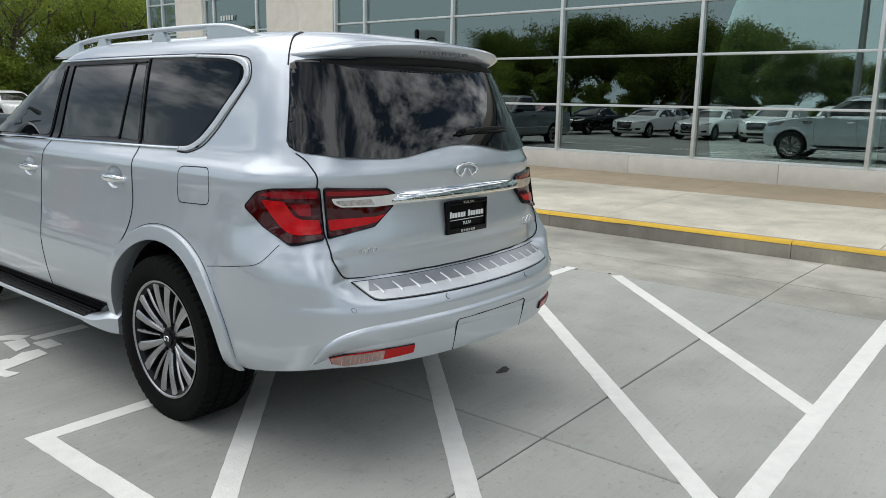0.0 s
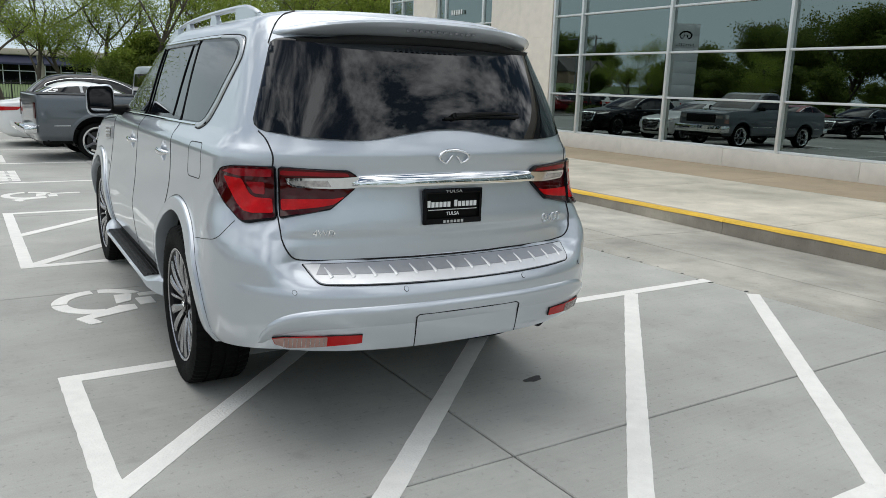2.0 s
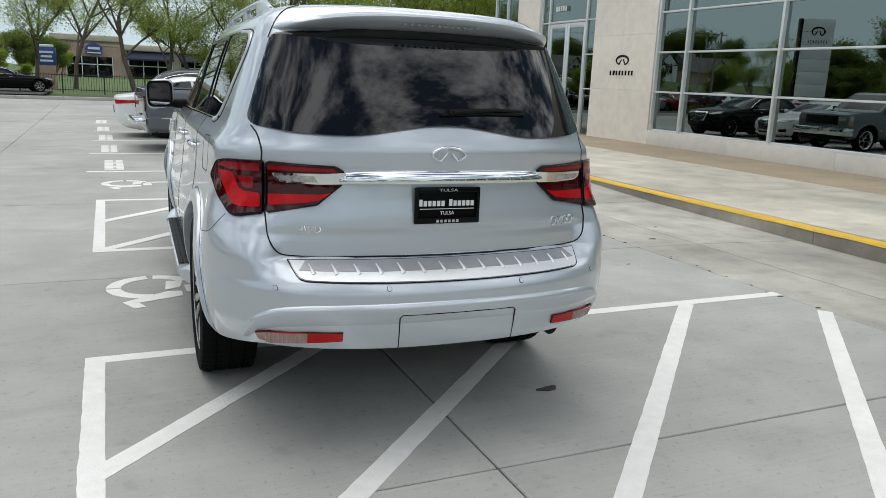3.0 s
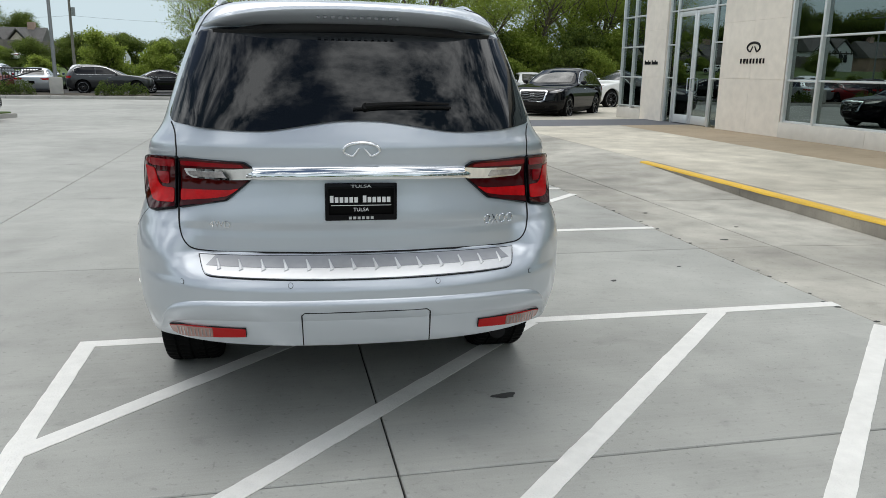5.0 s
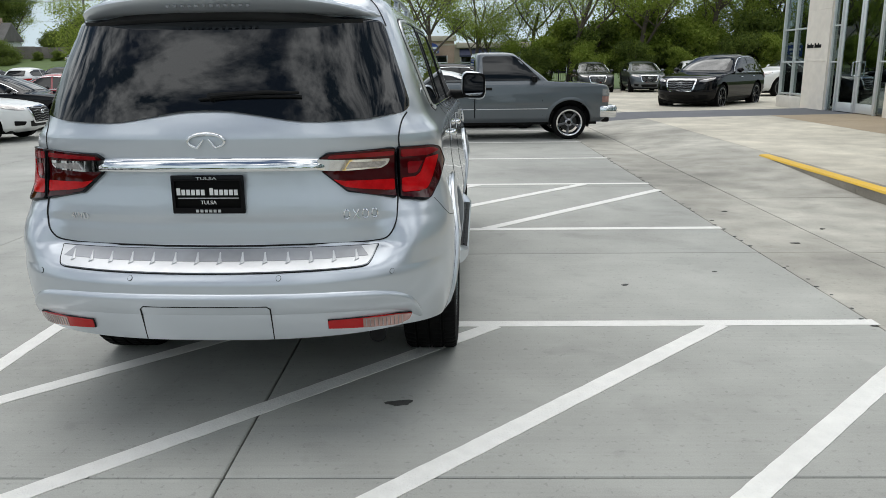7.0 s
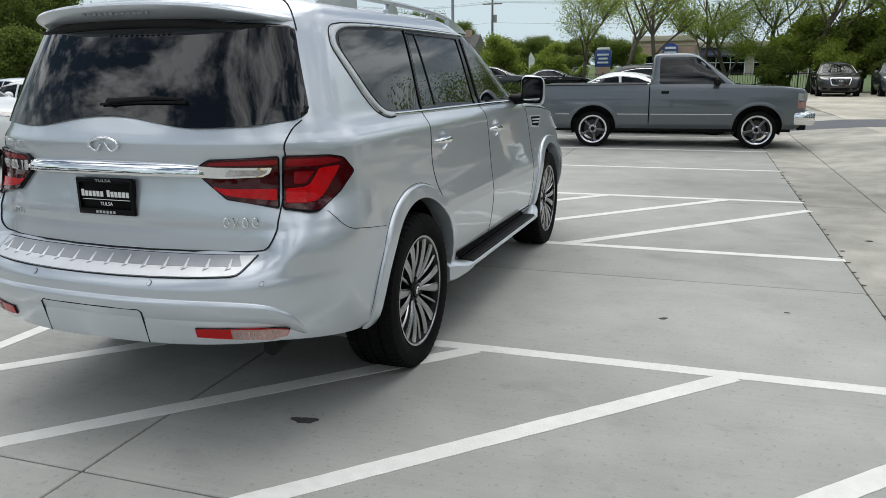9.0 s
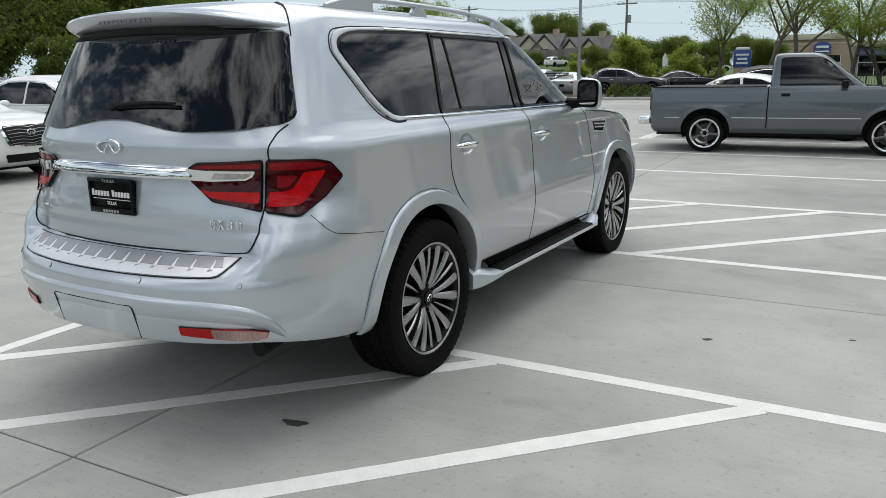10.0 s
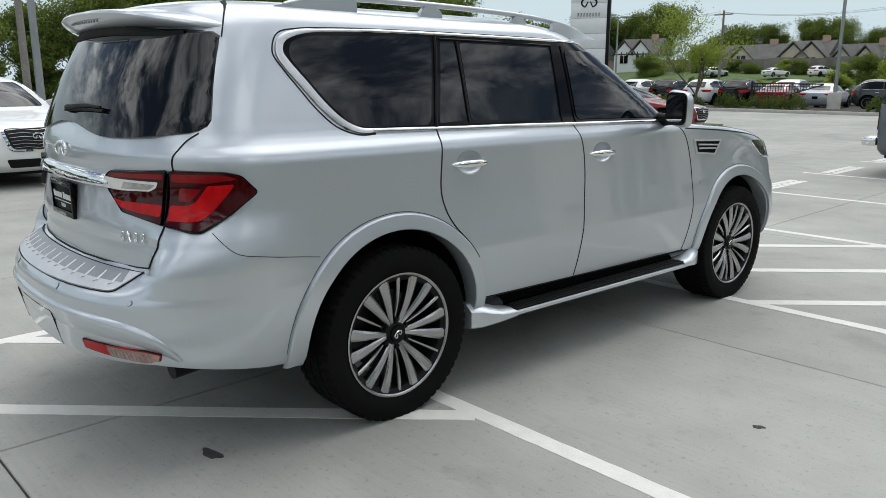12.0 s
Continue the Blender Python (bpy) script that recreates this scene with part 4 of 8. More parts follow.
def emblem_bm(w, h, tube_r, n=40):
    """An open oval ring whose two ends turn inwards to a peak."""
    pts = []
    for k in range(n + 1):
        a = radians(-60 + 300 * k / n)
        pts.append((w / 2 * math.cos(a), 0, h / 2 * math.sin(a)))
    peak = (0, 0, h * 0.18)
    bm = tube([(w * 0.07, 0, h * 0.12)] + pts[:], [tube_r * 0.7] + [tube_r * (0.8 + 0.5 * abs(math.sin(math.pi * k / n))) for k in range(n + 1)], 8)
    tube([pts[-1], (-w * 0.07, 0, h * 0.12)], [tube_r * 0.9, tube_r * 0.7], 8, into=bm)
    return bm


eb = emblem_bm(0.52, 0.235, 0.024)
for v in eb.verts:
    v.co = (v.co.y, v.co.x, v.co.z + 2.285)
part("emblem", eb, M["alloy_dark"], sign, "dark metal oval emblem")
for k in range(8):
    y = 0.47 - k * 0.134
    lb = box(-0.03, 0.0, y - 0.016, y + 0.016, 1.90, 2.02)
    if k in (1, 3, 6):
        box(-0.03, 0.0, y - 0.05, y - 0.016, 2.0 if k != 1 else 1.95, 2.02, into=lb)
    part("letter_shape", lb, M["alloy_dark"], sign, smooth=None)
sign2 = thing("wall_sign", pose(WALL_X - 0.10, 21.95, 0), "small dark lettered sign on the limestone pier", "sign")
for k in range(2):
    for j in range(6):
        part("letter_shape", box(-0.02, 0, 0.42 - k * 0.46 - j * 0.068, 0.455 - k * 0.46 - j * 0.068, 1.90, 2.03 if j in (0, 3) else 1.99), M["alloy_dark"], sign2, smooth=None)


# ---- wheels ----
def tyre_mesh(r, rim_r, width, lugs=64, tread=True):
    """A tyre along x, outer side at +x: rounded shoulders, grooves round the tread and lateral cuts in the shoulders."""
    h = width / 2
    prof = [(-h * 0.80, rim_r), (-h * 0.98, rim_r + (r - rim_r) * 0.35), (-h, r - 0.055), (-h * 0.93, r - 0.016), (-h * 0.80, r - 0.003)]
    if tread:
        for c in (-0.48, 0.0, 0.48):
            prof += [(h * (c - 0.16) , r), (h * (c - 0.055), r), (h * (c - 0.04), r - 0.009), (h * (c + 0.04), r - 0.009), (h * (c + 0.055), r), (h * (c + 0.16), r)]
    prof += [(h * 0.84, r - 0.002), (h * 0.955, r - 0.012), (h, r - 0.045), (h * 1.01, r - 0.070), (h * 0.99, rim_r + (r - rim_r) * 0.35), (h * 0.94, rim_r + 0.020), (h * 0.86, rim_r + 0.006), (h * 0.80, rim_r - 0.004)]
    n = lugs * 4 if tread else 56
    bm = lathe(prof, n, "x")
    if tread:
        m = len(prof)
        bm.verts.ensure_lookup_table()
        for k in range(n):
            if k % 4 == 0:
                for i, (a, rr) in enumerate(prof):
                    if rr > r - 0.02 and (abs(a) > h * 0.58 or abs(abs(a) - h * 0.32) < h * 0.06):
                        v = bm.verts[k * m + i]
                        q = (rr - 0.008) / rr
                        v.co.y, v.co.z = v.co.y * q, v.co.z * q
    return mesh_of(bm, M["tyre"], 35)


def spoke_mesh(a, r0, r1, w0, w1, x_hub, x_rim, depth, bend, mat, x_mid=0.012):
    """One spoke from hub to rim at angle a, bent sideways, with a chamfered face."""
    bm = bmesh.new()
    rows = []
    for i in range(8):
        t = i / 7
        r = r0 + (r1 - r0) * t
        w = w0 + (w1 - w0) * t
        ang = a + bend * math.sin(t * math.pi * 0.5)
        x = x_hub + (x_rim - x_hub) * t + x_mid * math.sin(math.pi * t)
        c, s = math.cos(ang), math.sin(ang)
        ring = []
        for k, xx in ((-0.5, x - depth), (-0.5, x - 0.006), (-0.28, x), (0.28, x), (0.5, x - 0.006), (0.5, x - depth)):
            ring.append(bm.verts.new((xx, r * c - k * w * s, r * s + k * w * c)))
        rows.append(ring)
    for p, q in zip(rows, rows[1:]):
        for k in range(6):
            bm.faces.new((p[k], p[(k + 1) % 6], q[(k + 1) % 6], q[k]))
    bm.faces.new(rows[0][::-1]), bm.faces.new(rows[-1])
    return mesh_of(bm, mat, 25)


def wheel_set(r, rim_r, width, style, hub_x):
    """All meshes of one wheel, with its outer face at +x and its axle on the x axis."""
    h = width / 2
    parts = {"tyre": [tyre_mesh(r, rim_r, width, 58, style == "hero")]}
    barrel = [(-h * 0.8, rim_r + 0.002), (-h * 0.8, rim_r - 0.02), (h * 0.6, rim_r - 0.035), (h * 0.80, rim_r - 0.026), (h * 0.90, rim_r - 0.004), (h * 0.935, rim_r + 0.001), (h * 0.93, rim_r + 0.009), (h * 0.87, rim_r + 0.008)]
    parts["rim"] = [mesh_of(lathe(barrel[:5], 72, "x"), M["alloy_dark"], 35), mesh_of(lathe(barrel[4:], 72, "x"), M["alloy"], 35)]
    parts["brake_disc"] = [mesh_of(lathe([(h * 0.05, 0.02), (h * 0.05, rim_r * 0.66), (-h * 0.08, rim_r * 0.66), (-h * 0.08, 0.02)], 40, "x"), M["disc"], 35)]
    spokes = []
    if style == "hero":
        for k in range(6):
            a = 2 * math.pi * k / 6
            spokes.append(spoke_mesh(a, 0.062, rim_r - 0.001, 0.011, 0.020, hub_x - 0.014, h * 0.86, 0.030, 0.0, M["alloy"]))
            for s in (-1, 1):
                spokes.append(spoke_mesh(a + s * 0.40, 0.044, rim_r - 0.001, 0.020, 0.058, hub_x - 0.004, h * 0.88, 0.036, -s * 0.075, M["alloy"]))
    elif style == "five":
        for k in range(5):
            spokes.append(spoke_mesh(2 * math.pi * k / 5 + 0.3, 0.045, rim_r - 0.035, 0.036, 0.048, h * 0.62, h * 0.42, 0.04, 0.0, M["alloy_grey"], -0.02))
    else:
        for k in range(7):
            spokes.append(spoke_mesh(2 * math.pi * k / 7 + 0.2, 0.05, rim_r - 0.012, 0.045, 0.07, h * 0.6, h * 0.74, 0.03, 0.0, M["alloy"] if style == "bright" else M["alloy_dark"]))
    if style == "five":
        parts["lip"] = [mesh_of(lathe([(h * 0.30, rim_r - 0.052), (h * 0.62, rim_r - 0.040), (h * 0.88, rim_r - 0.022), (h * 0.94, rim_r - 0.006), (h * 0.94, rim_r + 0.006)], 72, "x"), M["chrome"], 35)]
    parts["spoke"] = spokes
    hx = hub_x if style == "hero" else h * 0.6
    parts["hub"] = [mesh_of(lathe([(hx - 0.05, 0.085), (hx - 0.016, 0.080), (hx - 0.006, 0.058), (hx + 0.004, 0.05), (hx + 0.004, 0.04)], 36, "x"), M["alloy_dark" if style == "hero" else "alloy"], 30)]
    parts["centre_cap"] = [mesh_of(lathe([(hx + 0.003, 0.041), (hx + 0.012, 0.038), (hx + 0.014, 0.001)], 32, "x"), M["gloss_black"], 40)]
    if style == "hero":
        eb = emblem_bm(0.044, 0.026, 0.0028, 20)
        for v in eb.verts:
            v.co = (hx + 0.015 + v.co.y, v.co.x, v.co.z)
        parts["cap_emblem"] = [mesh_of(eb, M["chrome"], 40)]
        nut = lathe([(hx - 0.012, 0.011), (hx + 0.008, 0.010), (hx + 0.010, 0.001)], 6, "x")
        parts["lug_nut"] = []
        for k in range(6):
            c = nut.copy()
            for v in c.verts:
                v.co.y += 0.067 * math.cos(k * math.pi / 3)
                v.co.z += 0.067 * math.sin(k * math.pi / 3)
            parts["lug_nut"].append(mesh_of(c, M["alloy_dark"], 30))
        nut.free()
    return parts


def put_wheel(ws, parent, x, y, z, right=True, turn=None):
    w = part("wheel", ws["tyre"][0], None, parent, "black tyre on an alloy wheel")
    w.name = "wheel"
    w.location = (x, y, z)
    w.rotation_euler = (random.uniform(0, 6) if turn is None else radians(turn), 0, 0 if right else math.pi)
    for name, meshes in ws.items():
        if name != "tyre":
            for me in meshes:
                part(name, me, None, w)
    return w


# ---- the silver SUV ----
# z, half width, rear end, front end, rear corner length and power, front corner length and power
SUV_KEYS = [
    (0.36, 0.90, -1.19, 3.90, 0.62, 2.4, 0.60, 2.6),
    (0.42, 0.945, -1.24, 3.98, 0.66, 2.4, 0.62, 2.6),
    (0.50, 0.968, -1.270, 4.02, 0.67, 2.42, 0.64, 2.6),
    (0.60, 0.982, -1.283, 4.04, 0.66, 2.5, 0.64, 2.6),
    (0.70, 0.988, -1.282, 4.04, 0.65, 2.5, 0.64, 2.6),
    (0.738, 0.988, -1.262, 4.03, 0.63, 2.52, 0.64, 2.6),
    (0.772, 0.983, -1.215, 4.03, 0.60, 2.55, 0.64, 2.6),
    (0.806, 0.978, -1.150, 4.02, 0.57, 2.65, 0.64, 2.6),
    (0.831, 0.973, -1.107, 4.01, 0.55, 2.7, 0.64, 2.6),
    (0.890, 0.962, -1.105, 4.00, 0.54, 2.7, 0.64, 2.6),
    (0.920, 0.957, -1.102, 4.00, 0.54, 2.69, 0.64, 2.6),
    (0.955, 0.952, -1.112, 3.99, 0.54, 2.67, 0.64, 2.6),
    (1.08, 0.937, -1.098, 3.93, 0.54, 2.55, 0.64, 2.6),
    (1.14, 0.932, -1.094, 3.84, 0.54, 2.5, 0.66, 2.6),
    (1.19, 0.928, -1.094, 3.62, 0.54, 2.5, 0.60, 2.7),
    (1.23, 0.924, -1.097, 3.25, 0.54, 2.52, 0.45, 2.9),
    (1.262, 0.913, -1.098, 2.80, 0.54, 2.55, 0.35, 3.2),
    (1.30, 0.884, -1.088, 2.52, 0.54, 2.6, 0.40, 3.2),
    (1.345, 0.856, -1.070, 2.43, 0.53, 2.7, 0.42, 3.2),
    (1.42, 0.830, -1.036, 2.32, 0.52, 2.8, 0.44, 3.2),
    (1.55, 0.788, -0.981, 2.12, 0.50, 2.8, 0.46, 3.2),
    (1.66, 0.749, -0.927, 1.95, 0.48, 2.8, 0.48, 3.2),
    (1.74, 0.718, -0.880, 1.82, 0.46, 2.8, 0.50, 3.0),
    (1.80, 0.690, -0.850, 1.72, 0.46, 2.7, 0.52, 2.9),
    (1.84, 0.655, -0.820, 1.62, 0.46, 2.6, 0.54, 2.8),
    (1.866, 0.605, -0.76, 1.48, 0.46, 2.6, 0.56, 2.7),
    (1.882, 0.52, -0.66, 1.30, 0.46, 2.5, 0.56, 2.6),
    (1.893, 0.38, -0.50, 1.00, 0.42, 2.4, 0.50, 2.4),
    (1.899, 0.20, -0.25, 0.65, 0.30, 2.2, 0.35, 2.2),
]
CAR_POSE = pose(3.420, 3.575, 0, 0, 0, -1.75)


def build_suv():
    car = thing("silver_suv", CAR_POSE, "large silver metallic SUV with tinted windows and chrome trim", "car")
    sh = Shell(SUV_KEYS, taper_rear=0.004, arc=54, side=64, levels=120, wing=(0.738, 0.81, 1.06))
    bm = sh.solid()
    for v in bm.verts:
        if v.co.y < -0.5 and 1.41 < v.co.z < 1.715 and abs(v.co.x) < 0.58 + 0.33 * (1.73 - v.co.z):
            v.co.y += 0.05
    WB, WR = 3.075, 0.414
    arches = [drum(y, 0.43, 0.485, s * 0.50, s * 1.3, 56, 0.97) for y in (0, WB) for s in (-1, 1)]
    slant = prism([(-2, 0.1), (-2, 0.468), (-1.05, 0.468), (-0.66, 0.408), (-0.50, 0.395), (-0.50, 0.1)], -1.4, 1.4)
    for v in slant.verts:
        v.co = (v.co.z, v.co.x, v.co.y)
    under = [box(-0.62, 0.62, -0.95, 3.7, 0.2, 0.52), slant]
    bowls = []
    for y in (0.468, 1.518):
        for s in (-1, 1):
            e = bmesh.new()
            bmesh.ops.create_uvsphere(e, u_segments=24, v_segments=14, radius=1)
            c = sh.on_side(y, 1.16 - 0.012 * (y - 0.45), s)
            for v in e.verts:
                v.co = (c.x + s * 0.006 + 0.034 * v.co.x, y + 0.088 * v.co.y, c.z + 0.004 + 0.060 * v.co.z)
            bowls.append(e)
    bm = cut(bm, arches + under + bowls)
    body = part("body", bm, M["silver"], car, "silver metallic body shell", 28)
    for y in (0, WB):
        for s in (-1, 1):
            liner = bmesh.new()
            rows = []
            for k in range(29):
                a = radians(-6 + 192 * k / 28)
                rows.append([liner.verts.new((s * x, y + 0.478 * math.cos(a), 0.43 + 0.465 * math.sin(a))) for x in (0.49, 0.90)])
            for a, b in zip(rows, rows[1:]):
                liner.faces.new((a[0], a[1], b[1], b[0]))
            part("wheel_liner", liner, M["plastic"], car, "black wheel arch liner")
            wall = prism([(0.47 * math.cos(2 * math.pi * k / 24), 0.46 * math.sin(2 * math.pi * k / 24)) for k in range(24)], 0, 0.01)
            for v in wall.verts:
                v.co = (s * (0.52 + v.co.z), y + v.co.x, max(0.43 + v.co.y, 0.40))
            part("liner_wall", wall, M["plastic"], car, smooth=None)

    side = {s: (lambda u, v, off, s=s: sh.on_side(u, v, s, off)) for s in (-1, 1)}
    rear = sh.on_rear
    wrap = sh.on_wrap

    # wheel arch flares
    for y in (0, WB):
        for s in (-1, 1):
            fl = bmesh.new()
            rows = []
            a0, a1 = (-13, 186) if y == 0 else (-6, 193)
            for k in range(41):
                a = radians(a0 + (a1 - a0) * k / 40)
                c, sn = math.cos(a), math.sin(a)
                ring = []
                for r, off in ((0.474, -0.05), (0.474, 0.017), (0.477, 0.021), (0.500, 0.021), (0.540, 0.0175), (0.547, 0.013), (0.5495, -0.006)):
                    ey, ez = y + r * c * (1.0 if c * (1 if y == 0 else -1) > 0 else 1.06), 0.43 + r * 0.985 * sn
                    p = sh.on_side(ey, max(ez, 0.37), s, 0)
                    ring.append(fl.verts.new((p.x + s * off, ey, ez)))
                rows.append(ring)
            for a, b in zip(rows, rows[1:]):
                for k in range(6):
                    fl.faces.new((a[k], a[k + 1], b[k + 1], b[k]))
            part("wheel_arch_flare", fl, M["silver"], car, smooth=24)
            edge = [(y + 0.5525 * math.cos(a) * (1.0 if math.cos(a) * (1 if y == 0 else -1) > 0 else 1.06), 0.43 + 0.5525 * 0.985 * math.sin(a)) for a in np.linspace(radians(2), radians(178), 40)]
            part("flare_joint", ribbon(side[s], edge, 0.003, 0.0012), M["gap"], car, "thin dark joint round the wheel arch")

    ws = wheel_set(WR, 0.286, 0.285, "hero", 0.098)
    for y in (0, WB):
        for s in (-1, 1):
            put_wheel(ws, car, s * 0.838, y, WR - 0.012, s > 0, {(0, 1): 30, (0, -1): 2, (WB, 1): 22}.get((y, s), 11))

    # side glass, pillars and chrome surround
    belt = lambda y: 1.331 - 0.014 * (y - 0.3)
    top = lambda y: 1.766 - 0.014 * max(y - 0.7, 0) ** 2
    for s in (-1, 1):
        p = side[s]
        dlo = smooth_line([(-0.13, belt(-0.13)), (-0.22, 1.362), (-0.31, 1.455), (-0.42, 1.600), (-0.455, 1.655), (-0.425, 1.715), (-0.34, 1.745), (-0.2, 1.758), (0.1, top(0.1)), (0.5, top(0.5)), (1.1, top(1.1)), (1.64, top(1.64)), (1.84, 1.705), (2.08, 1.545), (2.31, 1.345), (2.33, belt(2.33)), (2.0, belt(2.0)), (1.0, belt(1.0)), (0.3, belt(0.3))], 5, True)
        part("window_surround", patch(p, dlo, 0.006, 0.035), M["gloss_black"], car, "gloss black window surround")
        quarter = rounded([(-0.085, belt(0) + 0.012), (-0.165, 1.362), (-0.262, 1.452), (-0.408, 1.640), (-0.388, 1.702), (-0.29, 1.732), (0.400, 1.750), (0.280, belt(0.28) + 0.012)], 0.04)
        part("quarter_window", patch(p, quarter, 0.008, 0.06), M["car_glass"], car, "dark privacy glass")
        rd = rounded([(0.545, belt(0.5) + 0.030), (0.575, 1.728), (1.245, 1.722), (1.205, belt(1.2) + 0.018)], 0.02)
        part("rear_door_window", patch(p, rd, 0.008, 0.08), M["car_glass"], car, "dark privacy glass")
        vent = rounded([(0.338, belt(0.3) + 0.018), (0.450, 1.728), (0.542, 1.728), (0.515, belt(0.5) + 0.030)], 0.012)
        part("fixed_door_window", patch(p, vent, 0.007, 0.08), M["car_glass"], car, "dark privacy glass")
        fd = rounded([(1.355, belt(1.3) + 0.018), (1.375, 1.715), (1.62, 1.705), (1.80, 1.668), (2.04, 1.51), (2.24, belt(2.2) + 0.018)], 0.03)
        part("front_door_window", patch(p, fd, 0.011, 0.05), M["car_glass"], car, "dark tinted glass")
        for nm, line, w in (("window_post", [(0.305, belt(0.3)), (0.425, 1.757)], 0.020), ("window_post", [(0.530, belt(0.5) + 0.02), (0.558, 1.735)], 0.018), ("window_post", [(1.225, belt(1.2)), (1.268, 1.735)], 0.012), ("window_post", [(1.335, belt(1.3)), (1.355, 1.735)], 0.012)):
            part(nm, ribbon(p, smooth_line(line, 10), w, 0.013), M["gloss_black"], car)
        part("window_rail", ribbon(p, smooth_line([(0.45, 1.743), (0.9, 1.741), (1.27, 1.735)], 6), 0.012, 0.012), M["gloss_black"], car)
        # chrome: along the belt, up the rear corner, over the roof edge, with a dark joint round it
        part("belt_chrome", ribbon(p, smooth_line([(2.32, belt(2.3) - 0.004), (1.6, belt(1.6) - 0.004), (0.9, belt(0.9) - 0.004), (0.2, belt(0.2) - 0.004), (-0.06, belt(-0.06) - 0.003)], 8), 0.016, 0.012), M["chrome"], car, "chrome belt moulding")
        rim_line = [(-0.04, belt(-0.04) - 0.003), (-0.13, 1.337), (-0.215, 1.376), (-0.290, 1.445), (-0.358, 1.530), (-0.420, 1.610), (-0.444, 1.662), (-0.416, 1.716), (-0.33, 1.746), (-0.2, 1.757), (0.0, 1.764)]
        part("corner_chrome", ribbon(p, smooth_line(rim_line, 8), lambda t: 0.016 + 0.028 * math.sin(math.pi * min(t * 1.15, 1)) ** 0.8, 0.009), M["satin"], car, "satin chrome window corner")
        part("chrome_joint", ribbon(p, smooth_line([(0.0, 1.776), (-0.2, 1.770), (-0.33, 1.762), (-0.43, 1.740), (-0.474, 1.664), (-0.443, 1.596), (-0.380, 1.508), (-0.313, 1.422), (-0.235, 1.354), (-0.14, 1.320), (-0.05, belt(-0.05) - 0.016)], 8), 0.006, 0.003), M["gap"], car, "dark joint round the chrome")
        part("top_chrome", ribbon(p, smooth_line([(0.0, 1.764), (0.4, 1.767), (1.1, top(1.1) + 0.001), (1.64, top(1.64)), (1.88, 1.695)], 10), 0.015, 0.012), M["chrome"], car, "chrome window top moulding")
        part("top_joint", ribbon(p, smooth_line([(0.0, 1.776), (0.4, 1.779), (1.1, top(1.1) + 0.013), (1.66, top(1.66) + 0.012)], 10), 0.005, 0.003), M["gap"], car, "dark joint over the windows")
        # shut lines
        seams = [[(0.308, belt(0.3) - 0.012), (0.288, 1.18), (0.274, 1.05), (0.292, 0.96), (0.34, 0.875), (0.43, 0.775), (0.485, 0.70)],
                 [(1.312, belt(1.3) - 0.012), (1.345, 1.18), (1.352, 1.05), (1.332, 0.90), (1.290, 0.68), (1.255, 0.47)],
                 [(2.30, 1.29), (2.40, 1.20), (2.455, 1.05), (2.465, 0.86), (2.44, 0.66), (2.39, 0.45)],
                 [(0.50, 0.478), (0.9, 0.470), (1.335, 0.463), (2.42, 0.448)],
                 [(2.40, 1.25), (2.9, 1.215), (3.3, 1.17), (3.52, 1.12)]]
        for line in seams:
            part("door_gap", ribbon(p, smooth_line(line, 8), 0.009, 0.0015), M["gap"], car, "dark shut line")
        part("sill_strip", patch(p, [(0.50, 0.37), (0.52, 0.472), (2.5, 0.442), (2.5, 0.37)], 0.004, 0.1), M["gloss_black"], car, "black sill")
        # bumper joint below the lamp
        part("panel_gap", ribbon(p, smooth_line([(-0.85, 0.984), (-0.825, 0.945), (-0.795, 0.912), (-0.755, 0.893), (-0.68, 0.880), (-0.55, 0.858), (-0.42, 0.838)], 6), 0.0035, 0.001), M["gap"], car, "dark shut line")
        # handles
        for y in (0.468, 1.518):
            z = 1.158 - 0.012 * (y - 0.45)
            hb = bmesh.new()
            rows = []
            for t in np.linspace(-1, 1, 15):
                yy = y + 0.118 * t
                base = sh.on_side(yy, z, s, 0)
                lift = 0.030 * (1 - abs(t) ** 4) + 0.008
                hh = 0.0195 * (1 - abs(t) ** 3 * 0.6)
                rows.append([hb.verts.new((base.x + s * (lift - 0.012 + 0.012 * math.cos(a)), yy, z + hh * math.sin(a))) for a in np.linspace(0, 2 * math.pi, 11)[:-1]])
            for a, b in zip(rows, rows[1:]):
                for k in range(10):
                    hb.faces.new((a[k], a[(k + 1) % 10], b[(k + 1) % 10], b[k]))
            hb.faces.new(rows[0][::-1]), hb.faces.new(rows[-1])
            part("door_handle", hb, M["chrome"], car, "chrome door handle", 60)
        # fender vent
        vp = [(2.490, 1.174), (2.852, 1.157), (2.760, 1.058), (2.520, 1.078)]
        ve = part("fender_vent", patch(p, vp, 0.010, 0.05), M["step"], car, "chrome fender vent")
        part("vent_mesh", patch(p, [(2.515, 1.161), (2.815, 1.146), (2.742, 1.071), (2.540, 1.089)], 0.013, 0.05), M["gloss_black"], ve)
        for k in range(2):
            part("vent_blade", ribbon(p, [(2.535 + 0.01 * k, 1.138 - 0.026 * k), (2.66, 1.131 - 0.024 * k), (2.780 - 0.020 * k, 1.124 - 0.023 * k)], 0.012, 0.018), M["step"], ve)
        part("fender_badge", patch(p, rounded([(2.555, 0.875), (2.555, 0.905), (2.62, 0.905), (2.62, 0.875)], 0.01), 0.004, 0.05), M["satin"], car, "small chrome badge")
        # running board with ribbed tread
        bd = bmesh.new()
        prof = [(0.80, 0.386), (1.020, 0.382), (1.032, 0.376), (1.034, 0.361), (1.02, 0.352), (0.80, 0.352)]
        ys = np.linspace(0.70, 2.345, 18)
